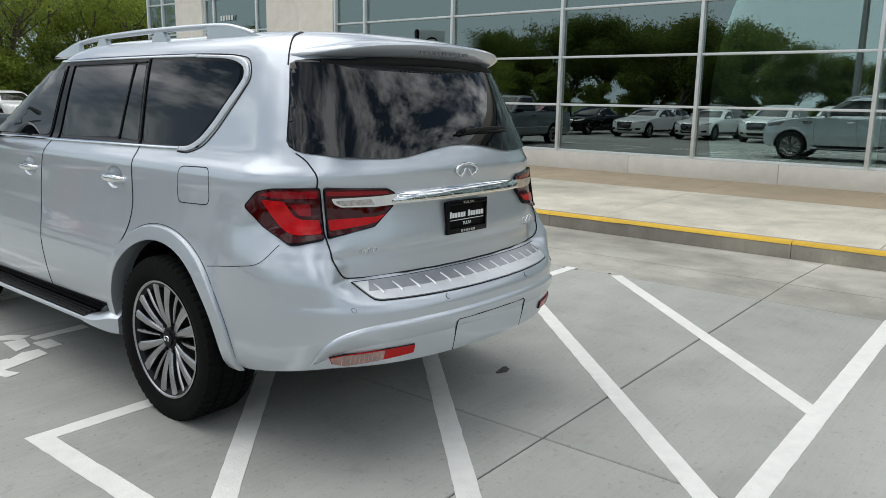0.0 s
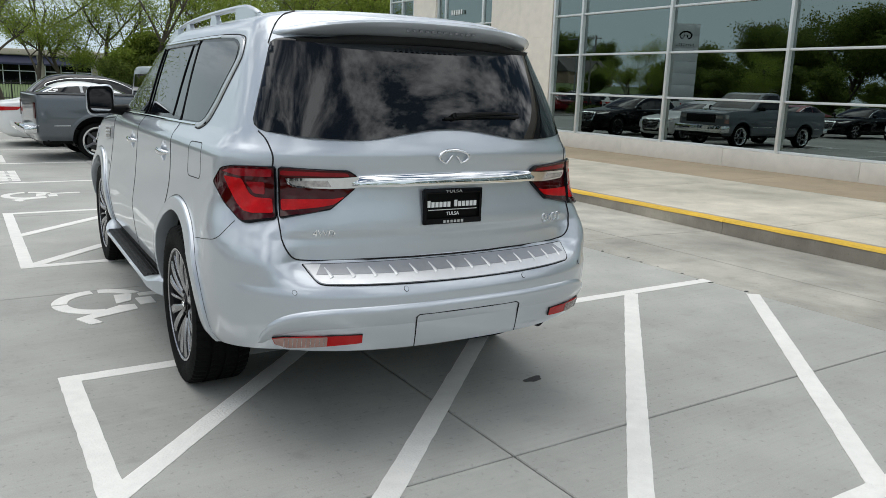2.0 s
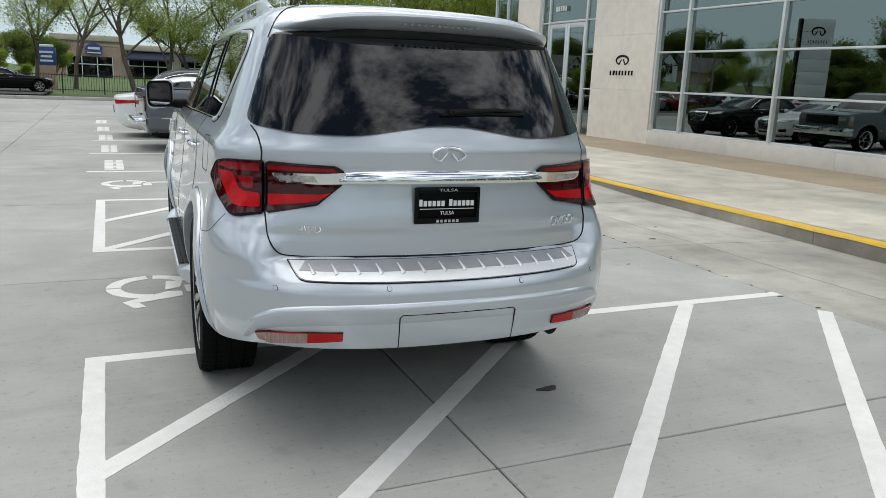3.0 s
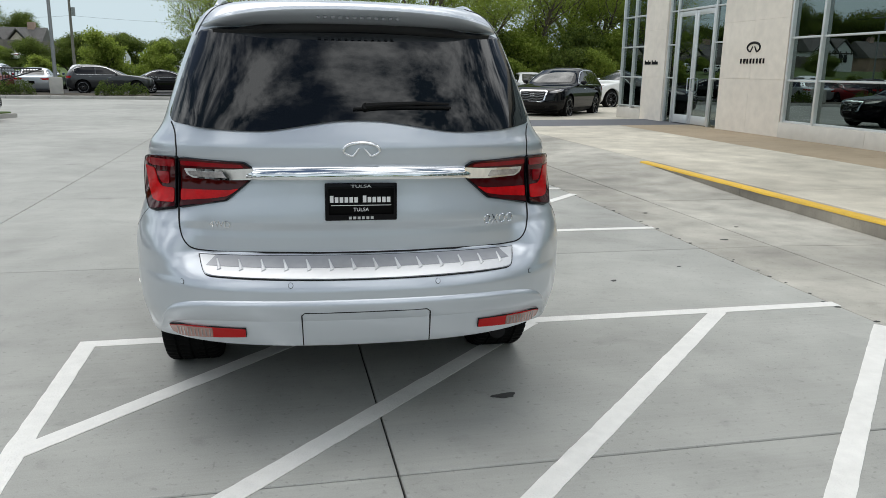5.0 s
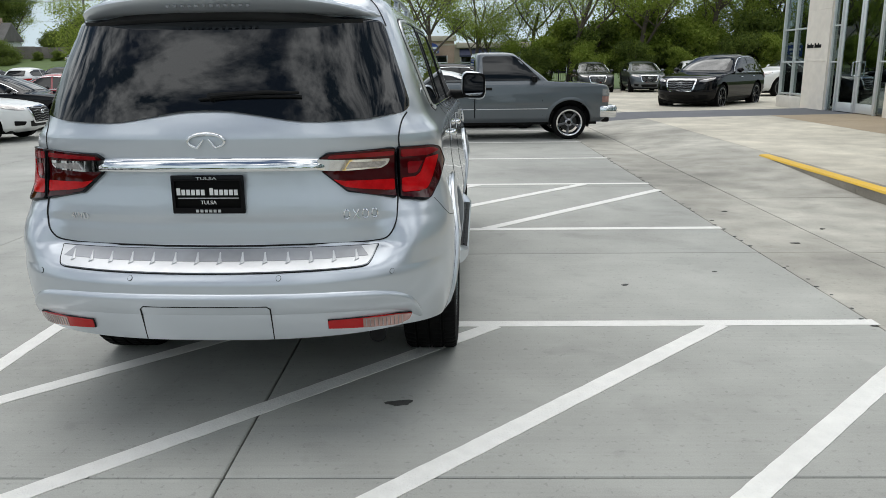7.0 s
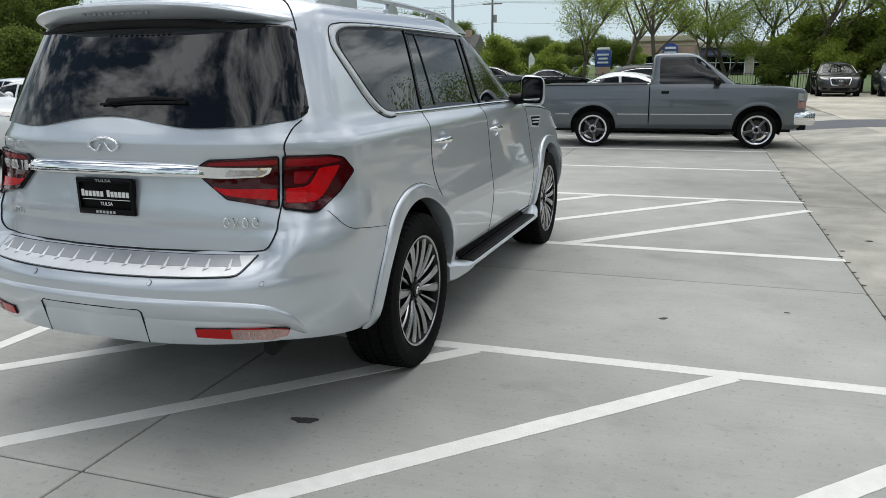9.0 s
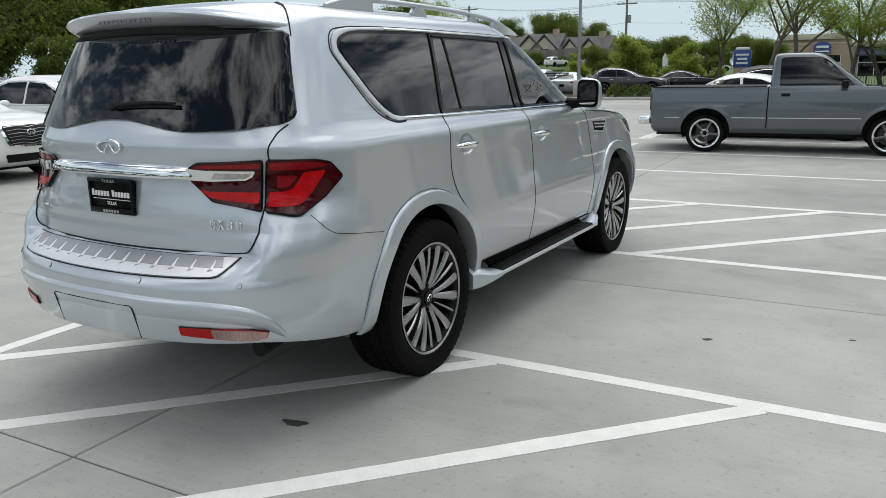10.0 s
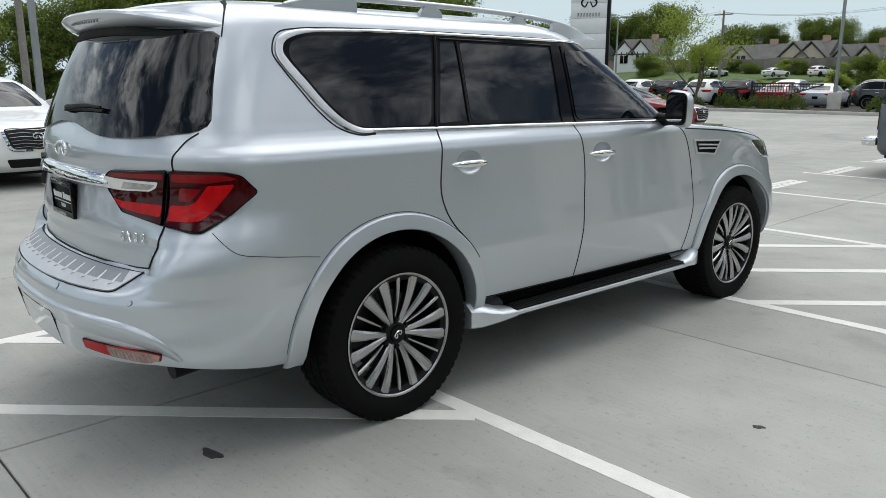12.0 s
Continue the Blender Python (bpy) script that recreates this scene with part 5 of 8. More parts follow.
        rows = [[bd.verts.new((s * x, y, z + 0.006 * (1.5 - y))) for x, z in prof] for y in ys]
        for a, b in zip(rows, rows[1:]):
            for k in range(6):
                bd.faces.new((a[k], a[(k + 1) % 6], b[(k + 1) % 6], b[k]))
        bd.faces.new(rows[0][::-1]), bd.faces.new(rows[-1])
        board = part("running_board", bd, M["silver"], car, "silver running board with a black ribbed tread", 30)
        part("tread_mat", box(min(s * 0.80, s * 1.023), max(s * 0.80, s * 1.023), 0.715, 2.33, 0.378, 0.3945, bevel=0.003), M["plastic"], board, "black ribbed step tread")
        for k in range(9):
            for j in range(5):
                part("tread_rib", RIB, None, board).location = (s * (0.885 + 0.029 * j), 0.83 + 0.173 * k, 0.3945)
        for turn in (0, 1):
            cap = bmesh.new()
            rows = []
            for yy, zt, xo, zo, zb in ((0.452, 0.448, 0.970, 0.42, 0.328), (0.50, 0.458, 0.995, 0.420, 0.330), (0.555, 0.444, 1.015, 0.406, 0.338), (0.62, 0.418, 1.03, 0.393, 0.346), (0.72, 0.396, 1.0355, 0.3865, 0.355)):
                ye = yy if not turn else 3.045 - yy
                rows.append([cap.verts.new((s * x, ye, z)) for x, z in ((0.84, zb), (0.84, zt), (0.93 + 0.05 * (yy - 0.452) / 0.268, zt), (xo - 0.008, zo + 0.003), (xo, zo - 0.006), (xo, zb + 0.008), (xo - 0.01, zb))])
            for a, b in zip(rows, rows[1:]):
                for k in range(7):
                    cap.faces.new((a[k], a[(k + 1) % 7], b[(k + 1) % 7], b[k]))
            cap.faces.new(rows[0]), cap.faces.new(rows[-1])
            bmesh.ops.recalc_face_normals(cap, faces=cap.faces)
            part("board_end", cap, M["silver"], board, smooth=35)
        # mirror
        mr = bmesh.new()
        bmesh.ops.create_uvsphere(mr, u_segments=28, v_segments=18, radius=1)
        for v in mr.verts:
            c = v.co
            q = Vector([math.copysign(abs(a) ** 0.55, a) for a in c])
            v.co = (s * (1.055 + 0.098 * q.x), 2.10 + 0.050 * q.y - 0.035 * q.x, 1.385 + 0.108 * q.z - 0.012 * q.x)
        mir = part("door_mirror", mr, M["silver"], car, "silver door mirror with a black bezel", 60)
        mf = prism(rounded([(-0.105, -0.095), (0.105, -0.095), (0.11, 0.095), (-0.10, 0.10)], 0.05, 5), 0, 0.02, 0.006)
        for v in mf.verts:
            v.co = (s * (1.056 + v.co.x * 0.86), 2.062 - v.co.z - 0.36 * v.co.x, 1.384 + v.co.y)
        part("mirror_bezel", mf, M["plastic"], mir, "black mirror bezel")
        mg = prism(rounded([(-0.088, -0.078), (0.088, -0.078), (0.092, 0.078), (-0.084, 0.082)], 0.045, 5), 0, 0.003)
        for v in mg.verts:
            v.co = (s * (1.056 + v.co.x * 0.86), 2.0405 - v.co.z - 0.36 * v.co.x, 1.384 + v.co.y)
        part("mirror_glass", mg, M["mirror"], mir, "mirror glass", None)
        part("mirror_arm", tube([(s * 0.86, 2.19, 1.31), (s * 0.95, 2.17, 1.315), (s * 1.05, 2.14, 1.33)], [0.045, 0.036, 0.03], 10), M["plastic"], mir)
        # roof rail
        pts = smooth_line([(s * 0.625, -0.34, 1.862), (s * 0.622, -0.24, 1.886), (s * 0.62, -0.08, 1.908), (s * 0.62, 0.3, 1.913), (s * 0.62, 0.8, 1.908), (s * 0.615, 1.25, 1.892), (s * 0.60, 1.55, 1.862), (s * 0.585, 1.74, 1.815)], 6)
        rail = part("roof_rail", tube(pts, [0.011 + 0.004 * math.sin(math.pi * i / (len(pts) - 1)) ** 0.4 for i in range(len(pts))], 10), M["silver"], car, "satin silver roof rail", 60)
        for ys_, zs_ in (((-0.40, -0.27, -0.13, 0.03), (1.853, 1.884, 1.904, 1.908)), ((0.41, 0.44, 0.52, 0.55), (1.872, 1.902, 1.902, 1.872)), ((1.05, 1.08, 1.14, 1.17), (1.86, 1.89, 1.888, 1.86)), ((1.78, 1.66, 1.50, 1.40), (1.79, 1.83, 1.864, 1.876))):
            ft = bmesh.new()
            rows = [[ft.verts.new((s * 0.622 + dx, y_, z_)) for dx, z_ in ((-0.017, 1.80), (-0.013, zt), (0.013, zt), (0.020, 1.79))] for y_, zt in zip(ys_, zs_)]
            for a, b in zip(rows, rows[1:]):
                for k in range(4):
                    ft.faces.new((a[k], a[(k + 1) % 4], b[(k + 1) % 4], b[k]))
            ft.faces.new(rows[0]), ft.faces.new(rows[-1])
            part("rail_foot", ft, M["silver"], rail)

    # rear glass with a wavy lower edge, gate, wiper
    sx = lambda x, z: sh.s_of_x(x, z)
    half = [(u, z) for u, z in ((0.0, 1.757), (0.30, 1.754), (0.62, 1.746), (0.72, 1.738), (0.755, 1.722), (0.775, 1.68), (0.815, 1.58), (0.862, 1.46), (0.885, 1.400), (0.880, 1.377), (0.858, 1.362))] + smooth_line([(0.83, 1.354), (0.74, 1.346), (0.62, 1.336), (0.47, 1.330), (0.36, 1.334), (0.22, 1.356), (0.10, 1.374), (0.0, 1.379)], 6)
    glass = half + [(-u, z) for u, z in half[::-1][1:-1]]
    # the glass is one even curve laid over the opening
    gx, gz = (g.ravel() for g in np.meshgrid(np.linspace(0, 0.70, 25), np.linspace(1.34, 1.76, 15)))
    gy = np.array([rear(float(x), float(z)).y for x, z in zip(gx, gz)])
    basis = lambda x, z: np.stack([x * 0 + 1, x ** 2, x ** 4, x ** 8, z, z * z, x * x * z, x ** 8 * z], -1)
    fit_y = np.linalg.lstsq(basis(gx, gz - 1.55), gy, rcond=None)[0]

    def pane_skin(s_, z, off):
        q_ = sh.wrap(s_, z)
        e_ = min(max((abs(q_.x) - 0.64) / 0.09, 0), 1)
        e_ = e_ * e_ * (3 - 2 * e_)
        y_ = (float(basis(np.array(abs(q_.x)), np.array(z - 1.55)) @ fit_y) - 0.011) * (1 - e_) + (q_.y - 0.005) * e_
        return Vector((q_.x, max(y_, q_.y) + 0.012 if off < 0 else y_ - off, z))

    part("rear_window", patch(pane_skin, glass, 0.004, 0.03, 0.02), M["car_glass"], car, "dark tinted rear window reflecting the clouds", 60)
    for s in (-1, 1):
        line = [(s * (sx(x, z) + 0.010), z) for x, z in ((0.755, 1.205), (0.752, 1.25), (0.757, 1.29), (0.766, 1.325), (0.783, 1.352))]
        part("tailgate_gap", ribbon(wrap, smooth_line(line, 6), 0.008, 0.002), M["gap"], car, "dark shut line")
    for s in (-1, 1):
        part("roof_gap", ribbon(wrap, [(s * sh.s_of_y(y, z), z) for y, z in ((-0.662, 1.716), (-0.645, 1.758), (-0.626, 1.80), (-0.608, 1.828), (-0.59, 1.85), (-0.575, 1.866))], 0.006, 0.003), M["gap"], car, "dark shut line")
    wiper = part("rear_wiper", tube([tuple(rear(x, z, 0.036)) for x, z in ((0.02, 1.420), (0.12, 1.428), (0.24, 1.434), (0.37, 1.430))], [0.012, 0.010, 0.008, 0.005], 8), M["plastic"], car, "black rear wiper")
    part("wiper_hub", tube([tuple(rear(0.02, 1.420, -0.002)), tuple(rear(0.02, 1.420, 0.040))], [0.018, 0.014], 14), M["plastic"], wiper)
    part("wiper_blade", tube([tuple(rear(x, z, 0.026)) for x, z in ((-0.03, 1.412), (0.18, 1.421), (0.38, 1.419))], 0.006, 6), M["plastic"], wiper)
    gate = smooth_line([(-0.752, 1.205), (-0.754, 1.12), (-0.756, 1.02), (-0.752, 0.92), (-0.728, 0.862), (-0.69, 0.836), (-0.62, 0.830)], 8) + [(-0.4, 0.828), (-0.2, 0.826), (0, 0.825)]
    gate += [(-x, z) for x, z in gate[::-1][1:]]
    part("tailgate_gap", ribbon(rear, gate, 0.0058, 0.005), M["gap"], car, "dark shut line")

    # spoiler over the rear window
    sp = bmesh.new()
    rows = []
    for t in np.linspace(-1, 1, 49):
        x = 0.672 * t
        e = abs(t) ** 4
        lip = -0.985 + 0.10 * t * t + 0.09 * e + 0.16 * abs(t) ** 10
        dz = 0.008 - 0.026 * t * t - 0.042 * e
        hh = 0.036 * (1 - abs(t) ** 3) + 0.010
        rows.append([sp.verts.new(q) for q in ((x * 0.95, -0.42, 1.846 + dz * 1.3), (x * 0.975, -0.42 + (lip + 0.42) * 0.40, 1.850 + dz * 1.2), (x * 0.995, -0.42 + (lip + 0.42) * 0.75, 1.838 + dz * 1.05), (x, lip + 0.03, 1.829 + dz), (x, lip + 0.006, 1.823 + dz), (x, lip, 1.814 + dz), (x * 0.998, lip + 0.006, 1.806 + dz), (x * 0.995, lip + 0.042, 1.806 + dz - hh * 0.75), (x * 0.99, lip + 0.068, 1.806 + dz - hh), (x * 0.97, lip + 0.17, 1.800 + dz - hh))])
    for a, b in zip(rows, rows[1:]):
        for k in range(9):
            sp.faces.new((a[k], a[k + 1], b[k + 1], b[k]))
    sp.faces.new(rows[0][::-1]), sp.faces.new(rows[-1])
    spoiler = part("roof_spoiler", sp, M["silver"], car, "silver roof spoiler", 40)
    st = bmesh.new()
    rows = []
    for t in np.linspace(-1, 1, 31):
        x, e = 0.605 * t, abs(t * 0.90) ** 4
        lip = -0.985 + 0.0794 * t * t + 0.09 * e + 0.05 * abs(t) ** 10
        dz = 0.008 - 0.0225 * t * t - 0.042 * e
        z = 1.724 + dz + 0.040 * abs(t) ** 6
        y = rear(x, z).y - 0.010
        rows.append([st.verts.new(q) for q in ((x, lip + 0.078, 1.766 + dz), (x, y - 0.012, z + 0.020), (x, y, z), (x, y + 0.05, z))])
    for a, b in zip(rows, rows[1:]):
        for k in range(3):
            st.faces.new((a[k], a[k + 1], b[k + 1], b[k]))
    part("spoiler_underside", st, M["gap"], spoiler, "black underside of the spoiler", 60)
    for k in range(12):
        part("brake_light_rib", BRAKE_RIB, None, spoiler).location = (-0.165 + 0.03 * k, -0.964 + 0.095 * ((-0.165 + 0.03 * k) / 0.668) ** 2, 1.790)
    fin = bmesh.new()
    rows = [[fin.verts.new((w * 0.022 * (1 - z * 0.8), 0.02 + 0.12 * t - 0.035 * z * (1 - t), 1.856 + 0.038 * z * (1 - t) ** 0.7)) for w, z in ((-1, 0), (-0.7, 0.7), (0, 1), (0.7, 0.7), (1, 0))] for t in np.linspace(0, 1, 8)]
    for a, b in zip(rows, rows[1:]):
        for k in range(4):
            fin.faces.new((a[k], a[k + 1], b[k + 1], b[k]))
    fin.faces.new(rows[0])
    part("antenna_fin", fin, M["silver"], car, "silver shark-fin antenna", 60).location = (0, -0.35, 0)

    # tail lamps: one half on the gate, one on the body
    for s in (-1, 1):
        def sz(*pairs):
            return [(s * u, z) for u, z in pairs]

        gate_lamp = rounded(sz((0.447, 1.180), (0.482, 1.202), (0.766, 1.213), (0.768, 1.006), (0.560, 1.044), (0.458, 1.128)), 0.010, 3)
        body_lamp = rounded(sz((0.782, 1.214), (0.985, 1.207), (1.045, 1.193), (1.108, 1.128), (1.02, 1.045), (0.935, 0.984), (0.90, 0.985), (0.784, 1.003)), 0.014, 3)
        gl = part("tail_lamp", patch(wrap, gate_lamp, 0.016, 0.03), M["red_dark"], car, "smoked red tail lamp on the gate", 45)
        bl = part("tail_lamp", patch(wrap, body_lamp, 0.016, 0.03), M["red_dark"], car, "smoked red tail lamp with a bright red light guide", 45)
        for lamp, edge in ((gl, gate_lamp), (bl, body_lamp)):
            part("lamp_edge", ribbon(wrap, edge + edge[:2], 0.007, 0.0185), M["gloss_black"], lamp, "thin black lamp border")
        guides = ((gl, "red_mid", ((0.490, 1.194), (0.758, 1.203), (0.758, 1.181), (0.478, 1.180))),
                  (gl, "red_bright", ((0.500, 1.094), (0.545, 1.086), (0.758, 1.082), (0.758, 1.034), (0.600, 1.052), (0.548, 1.062))),
                  (bl, "red_mid", ((0.792, 1.205), (0.98, 1.198), (1.035, 1.180), (0.935, 1.168), (0.792, 1.172))),
                  (bl, "red_mid", ((0.822, 1.150), (0.905, 1.146), (0.868, 1.098), (0.822, 1.096))),
                  (bl, "red_bright", ((0.792, 1.082), (0.862, 1.083), (0.888, 1.095), (0.925, 1.158), (1.022, 1.162), (0.945, 1.045), (0.92, 1.022), (0.88, 1.015), (0.792, 1.022))))
        for lamp, red, poly in guides:
            part("light_guide", patch(wrap, rounded(sz(*poly), 0.010, 3), 0.0185 if red == "red_mid" else 0.0195, 0.03), M[red], lamp, "deep red light guide" if red == "red_mid" else "bright red light guide", 45)
        strip = sz((0.440, 1.180), (0.52, 1.174), (0.738, 1.170), (0.728, 1.148), (0.700, 1.132), (0.55, 1.128), (0.448, 1.132))
        cs = part("lamp_trim", patch(wrap, rounded(strip, 0.006, 2), 0.021, 0.03), M["chrome"], gl, "chrome wing of the tail lamp", 45)
        part("reverse_lens", patch(wrap, rounded(sz((0.570, 1.164), (0.722, 1.160), (0.714, 1.148), (0.692, 1.139), (0.552, 1.137)), 0.004, 2), 0.023, 0.03), M["clear_lens"], cs, "pale clear reversing lens")

    # chrome bar across the gate
    bar = bmesh.new()
    rows = []
    for t in np.linspace(-1, 1, 33):
        x = 0.470 * t
        h = 0.030 - 0.003 * t * t - 0.004 * t ** 10
        c = rear(x, 1.167)
        z = 1.160 + 0.004 * (1 - t * t) - 0.003 * t ** 10
        rows.append([bar.verts.new((x, c.y - o * (1 - 0.25 * t ** 10), z + dz)) for dz, o in ((h, -0.012), (h * 0.93, 0.010), (h * 0.72, 0.019), (h * 0.35, 0.0250), (-h * 0.1, 0.0290), (-h * 0.55, 0.0306), (-h * 0.88, 0.0300), (-h, -0.012))])
    for a, b in zip(rows, rows[1:]):
        for k in range(7):
            bar.faces.new((a[k], a[k + 1], b[k + 1], b[k]))
    bar.faces.new(rows[0][::-1]), bar.faces.new(rows[-1])
    part("tailgate_bar", bar, M["chrome"], car, "chrome bar across the tailgate", 75)
    eb = emblem_bm(0.150, 0.060, 0.0062, 40)
    for v in eb.verts:
        c = rear(v.co.x, 1.258 + v.co.z)
        v.co = (v.co.x, c.y - 0.010 + v.co.y, 1.258 + v.co.z)
    part("emblem", eb, M["chrome"], car, "chrome oval emblem", 60)

    # number plate: dealer plate in a black frame; the dealer's name is bars
    py = rear(0, 1.05).y - 0.004
    plate = part("number_plate", box(-0.155, 0.160, py - 0.016, py + 0.02, 0.962, 1.125, bevel=0.006), M["plate"], car, "black dealer plate with white lettering")
    part("plate_frame", cut(box(-0.163, 0.168, py - 0.024, py - 0.008, 0.952, 1.134, bevel=0.006), [box(-0.146, 0.151, py - 0.05, py + 0.05, 0.982, 1.108)]), M["gloss_black"], plate, "gloss black plate frame", 30)
    for k, (x, w) in enumerate([(-0.140 + 0.0222 * i, 0.016) for i in range(6)] + [(0.010 + 0.0222 * i, 0.016) for i in range(6)]):
        part("name_bar", box(x, x + w, py - 0.0185, py - 0.016, 1.040, 1.066 if k not in (0, 6) else 1.073), M["letter"], plate, smooth=None)
    part("rule", box(-0.135, 0.14, py - 0.0185, py - 0.016, 1.0245, 1.0275), M["letter"], plate, smooth=None)
    for text, h, z, off, x, mat in (("TULSA", 0.017, 0.997, 0.0175, 0.002, "letter"), ("TULSA", 0.013, 1.1135, 0.0255, 0.002, "satin")):
        tb = lettering(text, h, 0.002)
        for v in tb.verts:
            v.co = (x + v.co.x * (1.0 if h > 0.014 else 1.7), py - off + v.co.z, z + v.co.y)
        part("plate_word", tb, M[mat], plate, smooth=None)
    for i in range(6):
        part("name_bar", box(-0.055 + 0.02 * i, -0.042 + 0.02 * i, py - 0.027, py - 0.024, 0.960, 0.973), M["satin"], plate, smooth=None)

    plate.scale, plate.location = (0.91, 1, 0.87), (-0.007, 0.005, 1.045 * 0.13)
    # badges
    tb = lettering("4WD", 0.027, 0.003)
    for v in tb.verts:
        x, z = -0.586 + v.co.x * 1.0, 0.932 + v.co.y
        v.co = (x, rear(x, z).y - 0.003 + v.co.z, z)
    part("badge", tb, M["chrome"], car, "chrome four-wheel-drive badge", None)
    for k, (w, hollow) in enumerate(((0.026, 1), (0.020, 0), (0.024, 1), (0.024, 1))):
        x = 0.552 + 0.037 * k
        c = rear(x, 0.95)
        if hollow:
            b = tube([(x + 0.0125 * math.cos(a), c.y - 0.003, 0.95 + 0.019 * math.sin(a)) for a in np.linspace(0, 2 * math.pi, 17)], 0.0032, 6)
        else:
            b = tube([(x - 0.012, c.y - 0.003, 0.931), (x + 0.012, c.y - 0.003, 0.969)], 0.0032, 6)
            tube([(x - 0.012, c.y - 0.003, 0.969), (x + 0.012, c.y - 0.003, 0.931)], 0.0032, 6, into=b)
        part("badge", b, M["chrome"], car, "chrome model badge")

    # bumper: step pad, sensors, raised lower bar, reflectors, hitch cover, exhaust
    upper = smooth_line([(-0.684, 0.815), (-0.3, 0.815), (0, 0.814), (0.3, 0.815), (0.684, 0.815)], 4)
    lower = smooth_line([(0.684, 0.815), (0.672, 0.790), (0.660, 0.768), (0.640, 0.757), (0.58, 0.753), (0.3, 0.749), (0, 0.747), (-0.3, 0.749), (-0.58, 0.753), (-0.640, 0.757), (-0.660, 0.768), (-0.672, 0.790), (-0.684, 0.815)], 4)
    wpad = upper + lower[1:-1]
    step_pad = part("bumper_step", patch(wrap, wpad, 0.0055, 0.012), M["step"], car, "brushed metal step plate on the bumper", 50)
    # the plate's top face carries the gate's reflection as a darker colour
    part("step_top", patch(wrap, upper[1:-1] + [(0.652, 0.783), (0.3, 0.780), (0, 0.779), (-0.3, 0.780), (-0.652, 0.783)], 0.0068, 0.012), M["step_top"], step_pad, "brushed top of the step, darkened in colour for the gate's reflection", smooth=50)
    for k in range(14):
        u = -0.60 + 1.2 * k / 13
        part("step_rib", ribbon(wrap, [(u - 0.006, 0.803), (u - 0.002, 0.795), (u + 0.002, 0.785), (u + 0.006, 0.773)], lambda t: 0.007 + 0.016 * t * t, 0.0095), M["step"], step_pad)
    part("step_edge", ribbon(wrap, [(p_[0] * 1.006, p_[1] - (0.003 if p_[1] < 0.80 else -0.002)) for p_ in wpad] + [(wpad[0][0] * 1.006, wpad[0][1] + 0.002)], 0.0028, 0.0045), M["gap"], step_pad)
    for s_, z_ in ((-0.765, 0.724), (-0.302, 0.728), (0.302, 0.728), (0.765, 0.724)):
        ring = patch(wrap, [(s_ + 0.0105 * math.cos(a), z_ + 0.0105 * math.sin(a)) for a in np.linspace(0, 2 * math.pi, 19)[:-1]], 0.0015, 0.05)
        sn = part("parking_sensor", ring, M["gap"], car, "parking sensor")
        part("sensor_face", patch(wrap, [(s_ + 0.0088 * math.cos(a), z_ + 0.0088 * math.sin(a)) for a in np.linspace(0, 2 * math.pi, 19)[:-1]], 0.003, 0.05), M["silver"], sn)
    half = [(0.0, 0.657), (0.3, 0.656), (0.55, 0.651), (0.70, 0.640), (0.80, 0.618), (0.87, 0.580), (0.91, 0.530), (0.928, 0.49)]
    low = smooth_line([(-u, z) for u, z in half[:0:-1]] + half, 8)
    md = bmesh.new()
    rows, pts = [], [np.array(p_) for p_ in low]
    for i, p_ in enumerate(pts):
        d = pts[min(i + 1, len(pts) - 1)] - pts[max(i - 1, 0)]
        n = np.array([-d[1], d[0]]) / np.hypot(*d)
        w = 0.085 - 0.070 * abs(2 * i / (len(pts) - 1) - 1) ** 4
        soft_end = 1 - 0.45 * abs(2 * i / (len(pts) - 1) - 1) ** 3
        rows.append([md.verts.new(wrap(*(p_ + n * k * w), o * soft_end)) for k, o in ((0.16, -0.004), (0.10, 0.003), (0.0, 0.013), (-0.10, 0.0155), (-0.25, 0.0135), (-0.5, 0.0085), (-0.8, 0.003), (-1.0, -0.003))])
    for a, b in zip(rows, rows[1:]):
        for k in range(7):
            md.faces.new((a[k], a[k + 1], b[k + 1], b[k]))
    part("bumper_crease", md, M["silver"], car, "raised moulding round the bumper", 70)
    for s in (-1, 1):
        rp = [(s * 0.490, 0.545), (s * 0.62, 0.543), (s * 0.80, 0.534), (s * 0.862, 0.522), (s * 0.846, 0.494), (s * 0.79, 0.483), (s * 0.62, 0.498), (s * 0.490, 0.509)]
        rl = part("bumper_reflector", patch(wrap, rounded(rp, 0.006, 2), 0.010, 0.03), M["red_lens"], car, "red reflector and clear lamp in the bumper")
        part("fog_lens", patch(wrap, rounded([(s * 0.632, 0.542), (s * 0.80, 0.533), (s * 0.858, 0.521), (s * 0.842, 0.495), (s * 0.79, 0.484), (s * 0.632, 0.498)], 0.005, 2), 0.012, 0.03), M["amber_lens"], rl, "pale amber ribbed lens")
        for k in range(10):
            u = s * (0.645 + 0.018 * k)
            part("lens_rib", ribbon(wrap, [(u, 0.502 - 0.0018 * k), (u, 0.536 - 0.0010 * k)], 0.006, 0.0145), M["clear_lens"], rl)
        part("lamp_edge", ribbon(wrap, [(p_[0], p_[1]) for p_ in rp + rp[:2]], 0.005, 0.0075), M["gap"], rl)
    part("hitch_gap", ribbon(lambda u, v, off: rear(u, v, off + (0.0085 * min(max((v - 0.565) / 0.035, 0), 1) if off > 0 else 0)), [(-0.256, 0.47), (-0.258, 0.54), (-0.260, 0.606), (-0.248, 0.617), (-0.1, 0.617), (0.1, 0.617), (0.252, 0.617), (0.266, 0.606), (0.268, 0.54), (0.268, 0.47)], 0.0055, 0.002), M["gap"], car, "dark shut line round the hitch cover")
